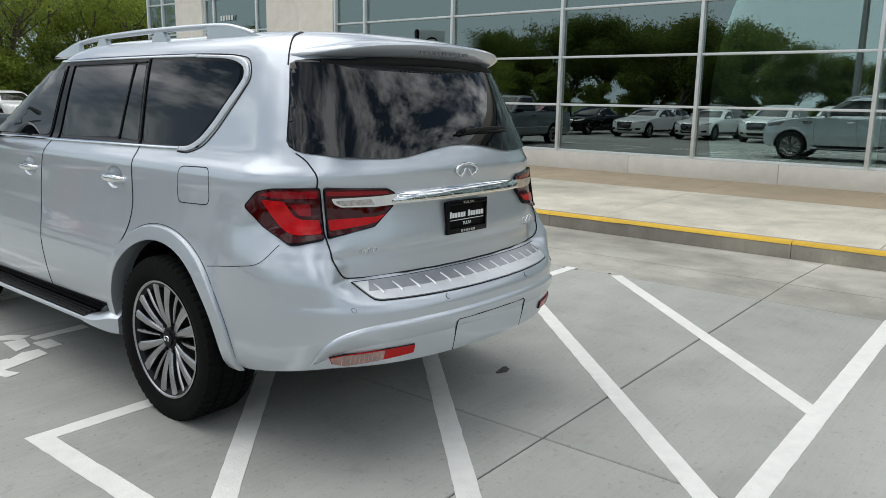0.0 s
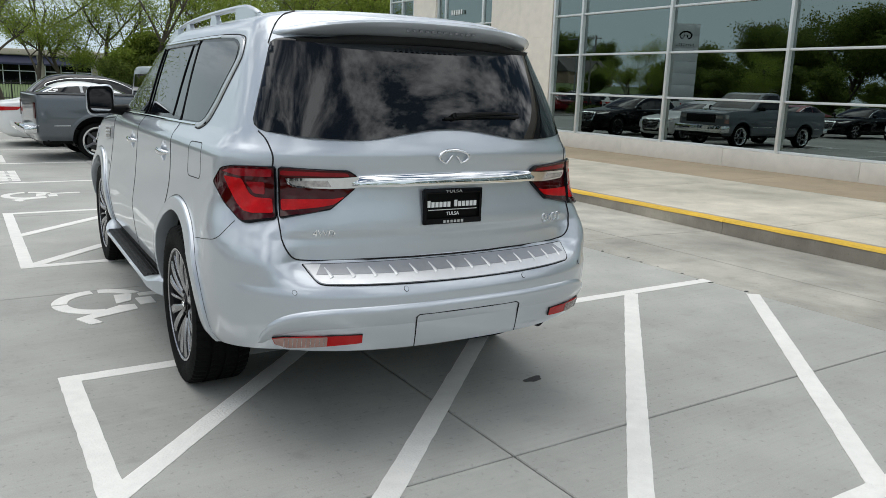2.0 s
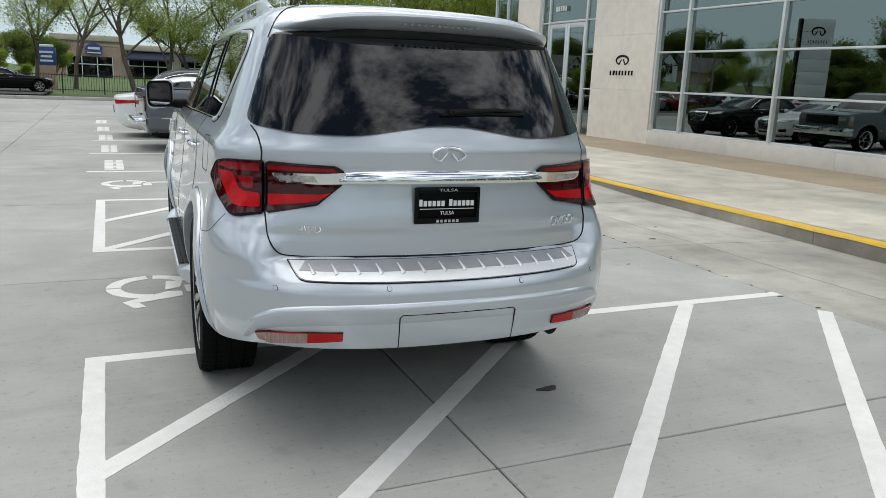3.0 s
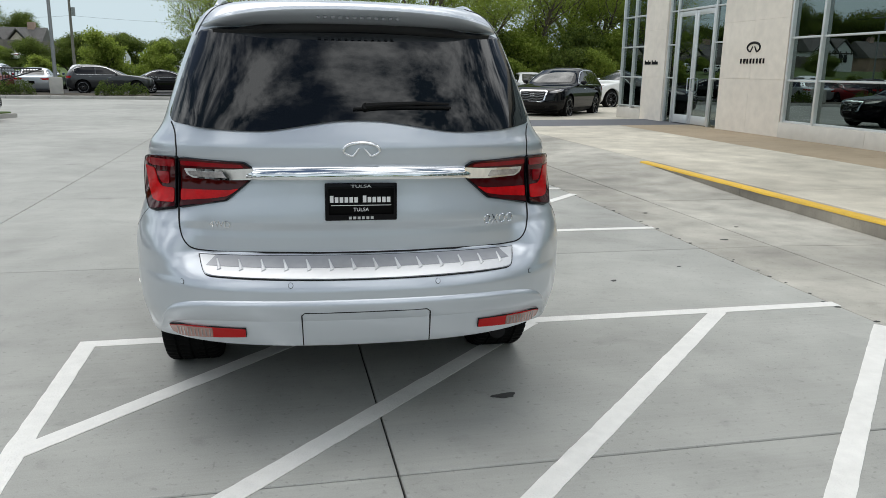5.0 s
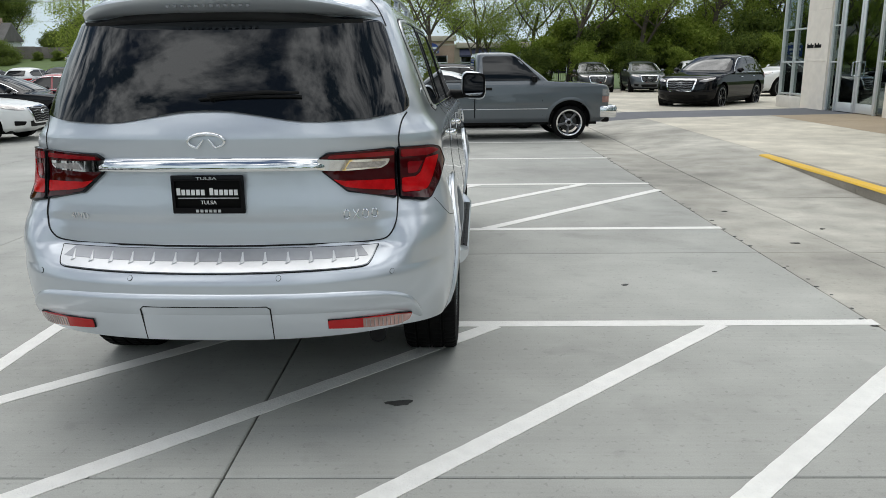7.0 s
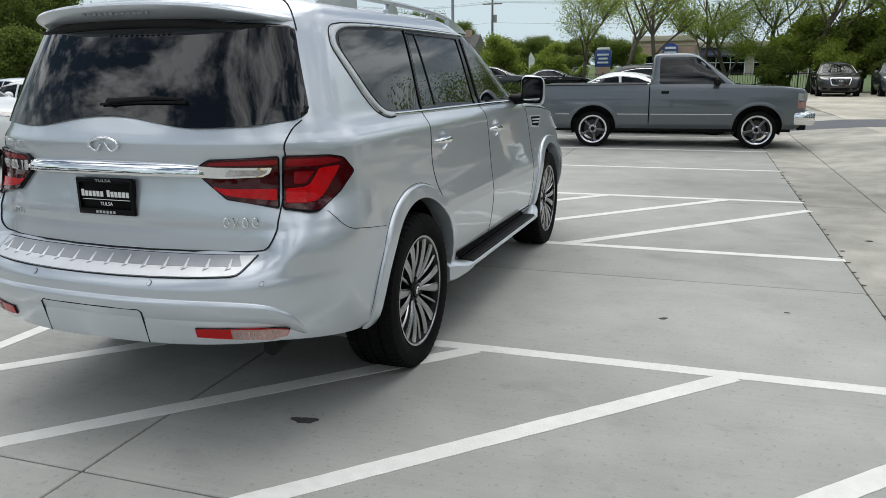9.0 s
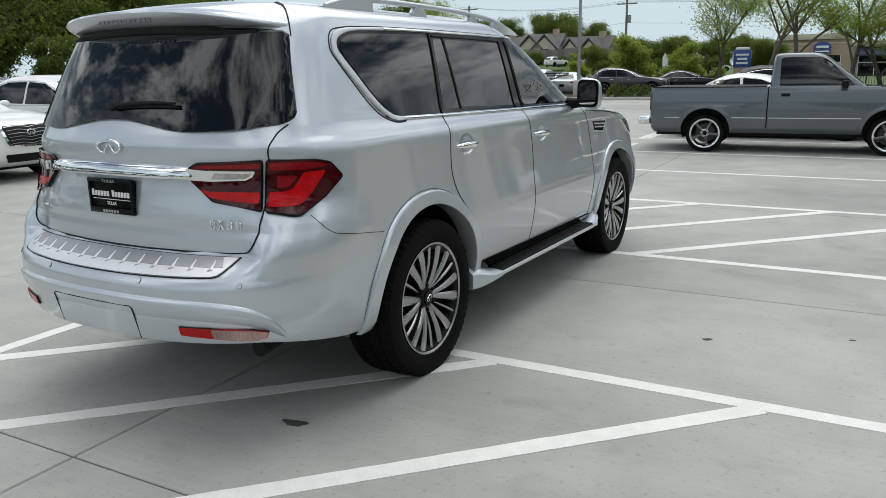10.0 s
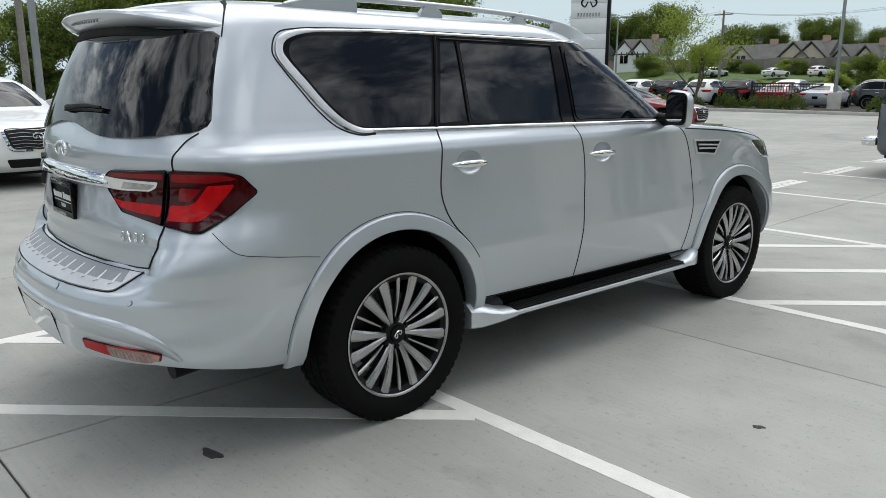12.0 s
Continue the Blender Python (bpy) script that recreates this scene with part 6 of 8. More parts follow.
    part("exhaust_pipe", tube([(0.60, -0.45, 0.41), (0.64, -0.80, 0.395), (0.65, -0.95, 0.385)], 0.038, 16), M["alloy_dark"], car, "exhaust pipe")
    part("underbody", box(-0.6, 0.6, -0.5, 3.6, 0.30, 0.53, bevel=0.05), M["plastic"], car, "black underbody")
    part("rear_axle", tube([(-0.75, 0, 0.40), (0.75, 0, 0.40)], 0.06, 10), M["plastic"], car)
    # fuel flap, on the driver's side
    flap = rounded([(-0.135, 1.260), (-0.380, 1.268), (-0.40, 1.105), (-0.14, 1.094)], 0.04, 4)
    part("fuel_flap", ribbon(side[-1], flap + flap[:2], 0.005, 0.001), M["gap"], car, "shut line of the fuel flap")
    # roof seams, windscreen, lights and grille at the front
    ws_poly = smooth_line([(-0.70, 1.33), (0, 1.31), (0.70, 1.33)], 6) + [(0.66, 1.60), (0.56, 1.77), (0, 1.80), (-0.56, 1.77), (-0.66, 1.60)]
    part("windscreen", patch(sh.on_front, ws_poly, 0.004, 0.08), M["car_glass"], car, "dark windscreen", 60)
    part("grille", patch(sh.on_front, rounded([(-0.42, 1.05), (0.42, 1.05), (0.32, 0.72), (-0.32, 0.72)], 0.05), 0.015, 0.05), M["chrome"], car, "chrome front grille")
    for s in (-1, 1):
        hl = lambda u, v, off, s=s: sh.on_side(u, v, s, off)
        part("headlamp", patch(hl, rounded([(3.26, 1.132), (3.38, 1.126), (3.60, 1.105), (3.80, 1.05), (3.84, 0.96), (3.60, 0.985), (3.43, 1.005)], 0.02), 0.008, 0.04), M["smoke_lens"], car, "dark clear headlamp")
        part("headlamp_trim", ribbon(hl, smooth_line([(3.265, 1.126), (3.35, 1.065), (3.44, 1.012), (3.60, 0.990)], 5), 0.012, 0.012), M["chrome"], car, "chrome edge of the headlamp")
    return car


RIB = mesh_of(box(-0.006, 0.006, -0.085, 0.085, -0.002, 0.006, bevel=0.002, seg=1), M["plastic"], 30)
BRAKE_RIB = mesh_of(box(-0.0075, 0.0075, -0.002, 0.002, -0.0045, 0.0045), M["lens_grey"], None)
build_suv()


# ---- other vehicles ----
KINDS = {
    "suv": dict(wb=2.80, r=0.37, rim=0.265, axle=(0.0, 0.40), arch=0.43, keys=[
        (0.24, 0.80, -0.72, 3.45, 0.5, 2.6, 0.6, 2.4), (0.36, 0.89, -0.90, 3.64, 0.5, 2.8, 0.7, 2.5), (0.55, 0.925, -0.96, 3.70, 0.5, 2.8, 0.75, 2.5), (0.75, 0.935, -0.95, 3.68, 0.48, 2.8, 0.75, 2.5),
        (0.88, 0.93, -0.93, 3.60, 0.46, 2.8, 0.75, 2.5), (0.97, 0.92, -0.92, 3.35, 0.45, 2.8, 0.7, 2.6), (1.03, 0.91, -0.91, 2.85, 0.45, 2.8, 0.5, 2.8), (1.07, 0.89, -0.89, 2.35, 0.45, 2.8, 0.5, 3.0),
        (1.15, 0.85, -0.84, 2.15, 0.45, 2.8, 0.5, 3.0), (1.30, 0.785, -0.70, 1.85, 0.45, 2.7, 0.5, 3.0), (1.45, 0.715, -0.52, 1.50, 0.42, 2.6, 0.5, 2.8), (1.54, 0.645, -0.38, 1.22, 0.42, 2.4, 0.5, 2.5),
        (1.60, 0.52, -0.20, 0.95, 0.40, 2.3, 0.45, 2.3), (1.63, 0.28, 0.05, 0.65, 0.25, 2.2, 0.25, 2.2)],
        win=[[(-0.30, 1.12), (-0.46, 1.22), (-0.42, 1.36), (0.10, 1.49), (0.62, 1.50), (0.66, 1.09)], [(0.72, 1.09), (0.68, 1.50), (1.15, 1.46), (1.60, 1.27), (1.88, 1.08)]],
        rear=[(-0.60, 1.12), (0.60, 1.12), (0.52, 1.45), (-0.52, 1.45)], front=[(-0.68, 1.13), (0.68, 1.13), (0.55, 1.50), (-0.55, 1.50)],
        grille=[(-0.42, 0.86), (0.42, 0.86), (0.34, 0.58), (-0.34, 0.58)], tail=(0.98, 0.84)),
    "sedan": dict(wb=2.82, r=0.34, rim=0.245, arch=0.40, keys=[
        (0.20, 0.80, -0.80, 3.40, 0.5, 2.6, 0.6, 2.4), (0.30, 0.88, -0.95, 3.60, 0.5, 2.8, 0.7, 2.5), (0.50, 0.905, -1.03, 3.68, 0.5, 2.8, 0.8, 2.5), (0.66, 0.91, -1.05, 3.66, 0.5, 2.8, 0.8, 2.5),
        (0.76, 0.905, -1.05, 3.55, 0.5, 2.8, 0.75, 2.5), (0.84, 0.895, -1.05, 3.20, 0.5, 2.8, 0.65, 2.6), (0.90, 0.885, -1.04, 2.65, 0.5, 2.8, 0.5, 2.8), (0.94, 0.87, -0.98, 2.20, 0.45, 2.8, 0.5, 3.0),
        (0.97, 0.85, -0.72, 2.05, 0.40, 2.8, 0.5, 3.0), (1.06, 0.80, -0.40, 1.88, 0.40, 2.8, 0.5, 3.0), (1.20, 0.72, -0.12, 1.58, 0.40, 2.7, 0.5, 2.8), (1.31, 0.65, 0.10, 1.30, 0.40, 2.5, 0.5, 2.6),
        (1.38, 0.54, 0.30, 1.05, 0.35, 2.4, 0.4, 2.4), (1.41, 0.30, 0.48, 0.80, 0.14, 2.2, 0.14, 2.2)],
        win=[[(-0.16, 1.00), (-0.28, 1.05), (0.12, 1.25), (0.62, 1.31), (0.66, 0.98)], [(0.72, 0.98), (0.68, 1.31), (1.05, 1.27), (1.50, 1.11), (1.78, 0.97)]],
        rear=[(-0.60, 1.02), (0.60, 1.02), (0.50, 1.27), (-0.50, 1.27)], front=[(-0.66, 1.02), (0.66, 1.02), (0.52, 1.30), (-0.52, 1.30)],
        grille=[(-0.40, 0.72), (0.40, 0.72), (0.30, 0.42), (-0.30, 0.42)], tail=(0.845, 0.75)),
}
CAR_MESH = {}


def liner_ring(y, z, r, s, x0, x1):
    """The dark lining of a wheel arch, with its inner wall."""
    bm = bmesh.new()
    rows = []
    for k in range(21):
        a = radians(-20 + 220 * k / 20)
        rows.append([bm.verts.new((s * x, y + q * math.cos(a), z + q * math.sin(a))) for x, q in ((x1, r), (x0 + 0.02, r), (x0 + 0.02, 0.05))])
    for a, b in zip(rows, rows[1:]):
        for k in range(2):
            bm.faces.new((a[k], a[k + 1], b[k + 1], b[k]))
    return bm



def car_meshes(kind):
    """The meshes of one kind of car: made once, and shared."""
    if kind in CAR_MESH:
        return CAR_MESH[kind]
    k = KINDS[kind]
    sh = Shell(k["keys"], arc=18, side=30, levels=36)
    wb = k["wb"]
    body = cut(sh.solid(), [drum(y, k["r"] + 0.02, k["arch"], s * 0.55, s * 1.3, 36) for y in (0, wb) for s in (-1, 1)])
    body.normal_update()
    out = {"body": body}
    res = []

    def add(name, bm, mat, smooth=40):
        res.append((name, mesh_of(bm, M[mat], smooth)))

    for s in (-1, 1):
        p = lambda u, v, off, s=s: sh.on_side(u, v, s, off)
        for w in k["win"]:
            add("side_window", patch(p, rounded(w, 0.03, 3), 0.006, 0.12), "car_glass")
        allw = [q for w in k["win"] for q in w]
        y0, y1 = min(q[0] for q in allw), max(q[0] for q in allw)
        zb = min(q[1] for q in allw) - 0.014
        top = sorted(k["win"][0][1:4], key=lambda q: q[0]) + sorted(k["win"][1][1:], key=lambda q: q[0])
        add("window_chrome", ribbon(p, smooth_line([(q[0], q[1] + 0.012) for q in top], 4), 0.016, 0.010), "chrome")
        add("window_chrome", ribbon(p, [(y0 + 0.15, zb), (y1 * 0.5, zb), (y1, zb)], 0.012, 0.010), "chrome")
        for yy in (0.69, 1.72 if kind == "suv" else 1.66):
            add("door_gap", ribbon(p, [(yy, zb - 0.02), (yy + 0.02, zb - 0.3), (yy - 0.04, 0.42)], 0.008, 0.001), "gap")
        for yy in (0.42, 1.42):
            add("door_handle", ribbon(p, [(yy - 0.08, zb - 0.13), (yy, zb - 0.125), (yy + 0.08, zb - 0.13)], 0.024, 0.028), "chrome")
        add("sill", patch(p, [(0.42, 0.27), (0.42, 0.36), (wb - 0.42, 0.36), (wb - 0.42, 0.27)], 0.008, 0.2), "plastic")
        tz, tb = k["tail"]
        sx = lambda x, z: s * abs(sh.s_of_x(x, z))
        add("tail_lamp", patch(sh.on_wrap, rounded([(sx(0.42, tz), tz), (s * sh.s_of_y(-0.55, tz), tz + 0.01), (s * sh.s_of_y(-0.62, tb), tb + 0.04), (sx(0.55, tb), tb)], 0.02, 2), 0.012, 0.05), "red_lens")
        fz = k["grille"][0][1]
        add("headlamp", patch(lambda u, v, off: sh.on_front(u, v, off), rounded([(s * 0.50, fz - 0.005), (s * 0.72, fz + 0.055), (s * 0.84, fz + 0.075), (s * 0.82, fz + 0.01), (s * 0.70, fz - 0.035), (s * 0.51, fz - 0.04)], 0.015, 2), 0.012, 0.05), "clear_lens")
        add("fog_lamp", patch(lambda u, v, off: sh.on_front(u, v, off), rounded([(s * 0.52, 0.44), (s * 0.74, 0.46), (s * 0.72, 0.36), (s * 0.54, 0.36)], 0.02, 2), 0.010, 0.06), "gloss_black")
        mr = bmesh.new()
        bmesh.ops.create_uvsphere(mr, u_segments=14, v_segments=8, radius=1)
        for v in mr.verts:
            v.co = (s * (1.0 + 0.10 * v.co.x), y1 - 0.12 + 0.06 * v.co.y, zb + 0.07 + 0.07 * v.co.z)
        out.setdefault("mirrors", []).append(mr)
    add("rear_window", patch(sh.on_rear, rounded(k["rear"], 0.05, 3), 0.006, 0.10), "car_glass")
    add("windscreen", patch(sh.on_front, rounded(k["front"], 0.05, 3), 0.006, 0.10), "car_glass")
    g = k["grille"]
    add("grille_frame", patch(sh.on_front, rounded([(x * 1.11, z + (0.032 if z > 0.55 * g[0][1] + 0.2 else -0.032)) for x, z in g], 0.09, 5), 0.022, 0.06), "chrome")
    add("grille", patch(sh.on_front, rounded(g, 0.07, 5), 0.026, 0.06), "gap")
    gt, gb = g[0][1], g[2][1]
    for i in range(6):
        t = (i + 0.5) / 6
        z = gt + (gb - gt) * t
        x = abs(g[0][0]) + (abs(g[2][0]) - abs(g[0][0])) * t - 0.03
        add("grille_bar", ribbon(sh.on_front, [(-x, z), (-x * 0.5, z + 0.012), (0, z - 0.008), (x * 0.5, z + 0.012), (x, z)], 0.010, 0.032), "satin")
    em = emblem_bm(0.13, 0.085, 0.008, 20)
    for v in em.verts:
        v.co = (v.co.x, sh.on_front(0, gt - 0.10).y + 0.035 - v.co.y, gt - 0.10 + v.co.z)
    add("emblem", em, "chrome")
    add("lower_grille", patch(sh.on_front, rounded([(-0.42, 0.44), (0.42, 0.44), (0.36, 0.32), (-0.36, 0.32)], 0.03, 2), 0.010, 0.08), "plastic")
    add("underbody", box(-0.7, 0.7, -0.6, wb + 0.5, 0.18, 0.40, bevel=0.05), "plastic")
    add("plate", box(-0.15, 0.15, sh.on_rear(0, 0.62).y - 0.012, sh.on_rear(0, 0.62).y + 0.02, 0.55, 0.70), "plate", None)
    for s in (-1, 1):
        for y in (0, wb):
            add("wheel_liner", liner_ring(y, k["r"] + 0.02, k["arch"] - 0.006, s, 0.54, 0.84), "plastic")
    out["rest"] = res
    out["wheel"] = wheel_set(k["r"], k["rim"], 0.24, "plain" if kind == "suv" else "bright", 0)
    CAR_MESH[kind] = out
    return out


PAINTED = {}


def make_car(kind, paint, x, y, heading, label, group="", scale=1.0, cat="car"):
    """heading: degrees, the way that the nose points; 0 is +x."""
    cm = car_meshes(kind)
    name = {"suv": "parked_suv", "sedan": "parked_sedan"}[kind]
    wb = KINDS[kind]["wb"]
    m = pose(x, y, 0, 0, 0, heading - 90) @ Matrix.Translation((0, -wb * scale / 2, 0)) @ Matrix.Diagonal((scale, scale, scale, 1))
    car = thing(name, m, label, cat, group)
    if (kind, paint) not in PAINTED:
        bodies = [mesh_of(b.copy(), M[paint], 30) for b in [cm["body"]] + cm["mirrors"]]
        PAINTED[kind, paint] = bodies
    bodies = PAINTED[kind, paint]
    part("body", bodies[0], None, car)
    for b in bodies[1:]:
        part("door_mirror", b, None, car)
    for n, me in cm["rest"]:
        part(n, me, None, car)
    for yy in (0, wb):
        for s in (-1, 1):
            put_wheel(cm["wheel"], car, s * 0.80, yy, KINDS[kind]["r"], s > 0)
    return car


def build_truck(m):
    t = thing("pickup_truck", m, "lowered dark grey pickup truck with chrome bumpers and five-spoke wheels", "truck")
    WB, R = 3.0, 0.345
    low = Shell([(0.36, 0.88, -0.98, 3.72, 0.20, 5, 0.22, 5), (0.46, 0.95, -1.02, 3.80, 0.16, 5.5, 0.22, 5.5), (0.70, 0.97, -1.03, 3.84, 0.16, 6, 0.22, 5.5), (0.90, 0.965, -1.03, 3.845, 0.16, 6, 0.22, 5.5),
                 (1.02, 0.955, -1.03, 3.84, 0.15, 6, 0.22, 5.5), (1.09, 0.948, -1.03, 3.80, 0.15, 6, 0.24, 5), (1.13, 0.938, -1.03, 3.56, 0.15, 6, 0.26, 5), (1.162, 0.928, -1.03, 2.92, 0.15, 6, 0.25, 4.5), (1.185, 0.918, -1.02, 2.58, 0.15, 6, 0.22, 4)], arc=18, side=44, levels=40)
    lb = cut(low.solid(), [drum(y, 0.40, 0.43, s * 0.6, s * 1.3, 40, 0.95) for y in (0, WB) for s in (-1, 1)] + [box(-0.83, 0.83, -0.95, 0.96, 0.72, 1.4), box(-1.2, 1.2, 1.035, 1.055, 0.46, 1.4)])
    part("body", lb, M["grey_paint"], t, "dark grey bed and front body", 30)
    cab = Shell([(1.14, 0.915, 1.06, 2.64, 0.08, 6, 0.24, 5), (1.22, 0.905, 1.06, 2.56, 0.08, 6, 0.24, 5), (1.45, 0.845, 1.075, 2.27, 0.08, 6, 0.24, 5), (1.64, 0.79, 1.09, 2.03, 0.09, 6, 0.24, 4.5), (1.715, 0.76, 1.105, 1.93, 0.10, 5.5, 0.24, 4), (1.748, 0.715, 1.13, 1.86, 0.12, 4.5, 0.22, 3.6), (1.762, 0.62, 1.20, 1.76, 0.12, 3.5, 0.2, 3)], arc=18, side=26, levels=30)
    part("cab", cab.solid(), M["grey_paint"], t, "dark grey single cab", 35)
    for s in (-1, 1):
        p = lambda u, v, off, s=s: cab.on_side(u, v, s, off)
        pl = lambda u, v, off, s=s: low.on_side(u, v, s, off)
        part("side_window", patch(p, rounded([(1.22, 1.20), (1.215, 1.66), (1.26, 1.685), (1.86, 1.68), (1.97, 1.62), (2.41, 1.20)], 0.025, 3), 0.006, 0.1), M["car_glass"], t)
        for line in ([(1.20, 0.50), (1.20, 1.1)], [(2.43, 0.5), (2.43, 0.8), (2.45, 1.12)]):
            part("door_gap", ribbon(pl, line, 0.012, 0.001), M["gap"], t)
        part("body_moulding", ribbon(pl, [(-0.98, 0.635), (-0.46, 0.635)], 0.016, 0.012), M["satin"], t)
        part("body_moulding", ribbon(pl, [(0.46, 0.635), (1.0, 0.635), (1.03, 0.635)], 0.016, 0.012), M["satin"], t)
        part("body_moulding", ribbon(pl, [(1.08, 0.635), (2.0, 0.635), (2.54, 0.635)], 0.016, 0.012), M["satin"], t)
        part("door_handle", patch(pl, rounded([(1.26, 1.015), (1.26, 1.065), (1.40, 1.065), (1.40, 1.015)], 0.01, 2), 0.012, 0.1), M["plastic"], t)
        for y in (0, WB):
            fl = bmesh.new()
            rows = []
            for k in range(25):
                a = radians(180 * k / 24)
                ring = []
                for r, off in ((0.425, -0.03), (0.425, 0.009), (0.445, 0.013), (0.50, -0.003)):
                    ey, ez = y + r * math.cos(a) * 1.03, 0.40 + r * 0.95 * math.sin(a)
                    ring.append(fl.verts.new((low.on_side(ey, max(ez, 0.40), s).x + s * off, ey, ez)))
                rows.append(ring)
            for a, b in zip(rows, rows[1:]):
                for k in range(3):
                    fl.faces.new((a[k], a[k + 1], b[k + 1], b[k]))
            part("wheel_arch", fl, M["grey_paint"], t, smooth=50)
        part("mirror", box(s * 1.03 - 0.10, s * 1.03 + 0.10, 2.20, 2.30, 1.16, 1.29, bevel=0.03), M["plastic"], t)
        part("headlamp", patch(lambda u, v, off: low.on_front(u, v, off), [(s * 0.62, 0.99), (s * 0.86, 0.99), (s * 0.86, 0.88), (s * 0.62, 0.88)], 0.012, 0.06), M["clear_lens"], t)
        part("marker_lamp", patch(pl, [(3.655, 0.75), (3.655, 0.87), (3.79, 0.87), (3.79, 0.75)], 0.010, 0.06), M["amber_lens"], t, "amber side marker")
        part("corner_lamp", patch(pl, [(3.655, 0.885), (3.655, 1.02), (3.79, 1.015), (3.79, 0.885)], 0.010, 0.06), M["clear_lens"], t, "clear corner lamp")
        part("tail_lamp", patch(lambda u, v, off: low.on_rear(u, v, off), [(s * 0.82, 0.76), (s * 0.90, 0.76), (s * 0.90, 1.04), (s * 0.82, 1.04)], 0.012, 0.06), M["red_dark"], t)
    part("tailgate_gap", ribbon(low.on_rear, [(-0.77, 1.16), (-0.77, 0.66), (0.77, 0.66), (0.77, 1.16)], 0.012, 0.001), M["gap"], t)
    part("bed_rail_cap", box(-0.93, -0.83, -0.98, 1.02, 1.178, 1.192, bevel=0.004), M["plastic"], t)
    part("bed_rail_cap", box(0.83, 0.93, -0.98, 1.02, 1.178, 1.192, bevel=0.004), M["plastic"], t)
    part("bed_cover", box(-0.84, 0.84, -0.97, 1.0, 1.165, 1.186, bevel=0.006), M["plastic"], t, "black soft bed cover")
    part("rear_window", patch(cab.on_rear, rounded([(-0.66, 1.24), (0.66, 1.24), (0.58, 1.60), (-0.58, 1.60)], 0.04, 3), 0.006, 0.1), M["car_glass"], t)
    part("windscreen", patch(cab.on_front, rounded([(-0.80, 1.22), (0.80, 1.22), (0.69, 1.69), (-0.69, 1.69)], 0.04, 3), 0.006, 0.1), M["car_glass"], t)
    part("front_bumper", box(-0.995, 0.995, 3.60, 3.97, 0.44, 0.69, bevel=0.05), M["chrome"], t, "chrome front bumper")
    part("rear_bumper", box(-0.95, 0.95, -1.22, -1.0, 0.50, 0.64, bevel=0.03), M["chrome"], t, "chrome rear bumper")
    part("chin", box(-0.80, 0.80, 3.70, 3.86, 0.34, 0.49, bevel=0.03), M["plastic"], t)
    part("grille", box(-0.60, 0.60, 3.80, 3.865, 0.76, 1.02, bevel=0.02), M["plastic"], t)
    part("underbody", box(-0.75, 0.75, -0.9, 3.6, 0.30, 0.55), M["plastic"], t)
    part("exhaust_pipe", tube([(0.75, -0.75, 0.38), (0.88, -0.85, 0.36)], 0.035, 12), M["alloy_dark"], t)
    for y in (0, WB):
        for s in (-1, 1):
            part("wheel_liner", liner_ring(y, 0.40, 0.418, s, 0.59, 0.93), M["plastic"], t)
    part("cab_gap", box(-0.9, 0.9, 1.0, 1.09, 0.45, 1.13), M["gap"], t)
    ws = wheel_set(R, 0.262, 0.26, "five", 0)
    for y in (0, WB):
        for s in (-1, 1):
            put_wheel(ws, t, s * 0.80, y, R, s > 0)
    return t


build_truck(pose(3.68, 16.15, 0, 0, 0, -86.5) @ Matrix.Diagonal((1.01, 1.01, 1.01, 1)))
make_car("sedan", "white_paint", 4.66, 19.2, 0, "white sports coupe parked nose-in beside the pickup")
make_car("suv", "black_paint", 5.25, 22.0, 0, "black SUV parked nose-in past the white coupe", scale=0.97)
make_car("suv", "black_paint", 13.35, 26.7, 230, "glossy black crossover with a chrome grille by the entrance", scale=1.12)
make_car("suv", "dark_paint", 11.9, 42.2, 268, "dark grey SUV parked under the trees", "cars under the trees")
make_car("suv", "grey_paint", 14.6, 42.0, 266, "grey SUV parked under the trees", "cars under the trees")
make_car("suv", "white_paint", 17.6, 42.3, 262, "white SUV parked under the trees", "cars under the trees")
make_car("suv", "white_paint", 19.6, 34.6, 200, "white SUV parked behind the showroom corner", scale=1.16)
for k, (kind, paint, word) in enumerate([("suv", "white_paint", "white"), ("suv", "white_paint", "white"), ("suv", "white_paint", "white"), ("sedan", "white_paint", "white"), ("sedan", "white_paint", "white"),
                                         ("sedan", "black_paint", "black"), ("sedan", "red_paint", "red")]):
    make_car(kind, paint, -7.3 + 0.03 * k + 0.05 * max(k - 3, 0) + (0.2 if k == 6 else 0), (4.6, 7.5, 10.4, 13.3, 16.4, 19.6, 22.9)[k], 3, f"{word} {kind.replace('suv', 'SUV')} parked in the long row", "row of parked cars")
for k, paint in enumerate(["white_paint", "white_paint", "silver", "white_paint", "blue_paint", "white_paint"]):
    make_car("sedan" if k % 2 == 0 else "suv", paint, -7.4, 1.7 - 2.9 * k, 2, "pale parked car in the long row" if paint != "blue_paint" else "dark blue parked car in the long row", "row of parked cars")
for k, (kind, paint) in enumerate([("suv", "grey_paint"), ("sedan", "black_paint"), ("suv", "white_paint"), ("suv", "dark_paint"), ("suv", "black_paint"), ("sedan", "silver")]):
    make_car(kind, paint, -14.4, 3.0 + 3.0 * k, 183, "car parked in the second row", "second row of parked cars")
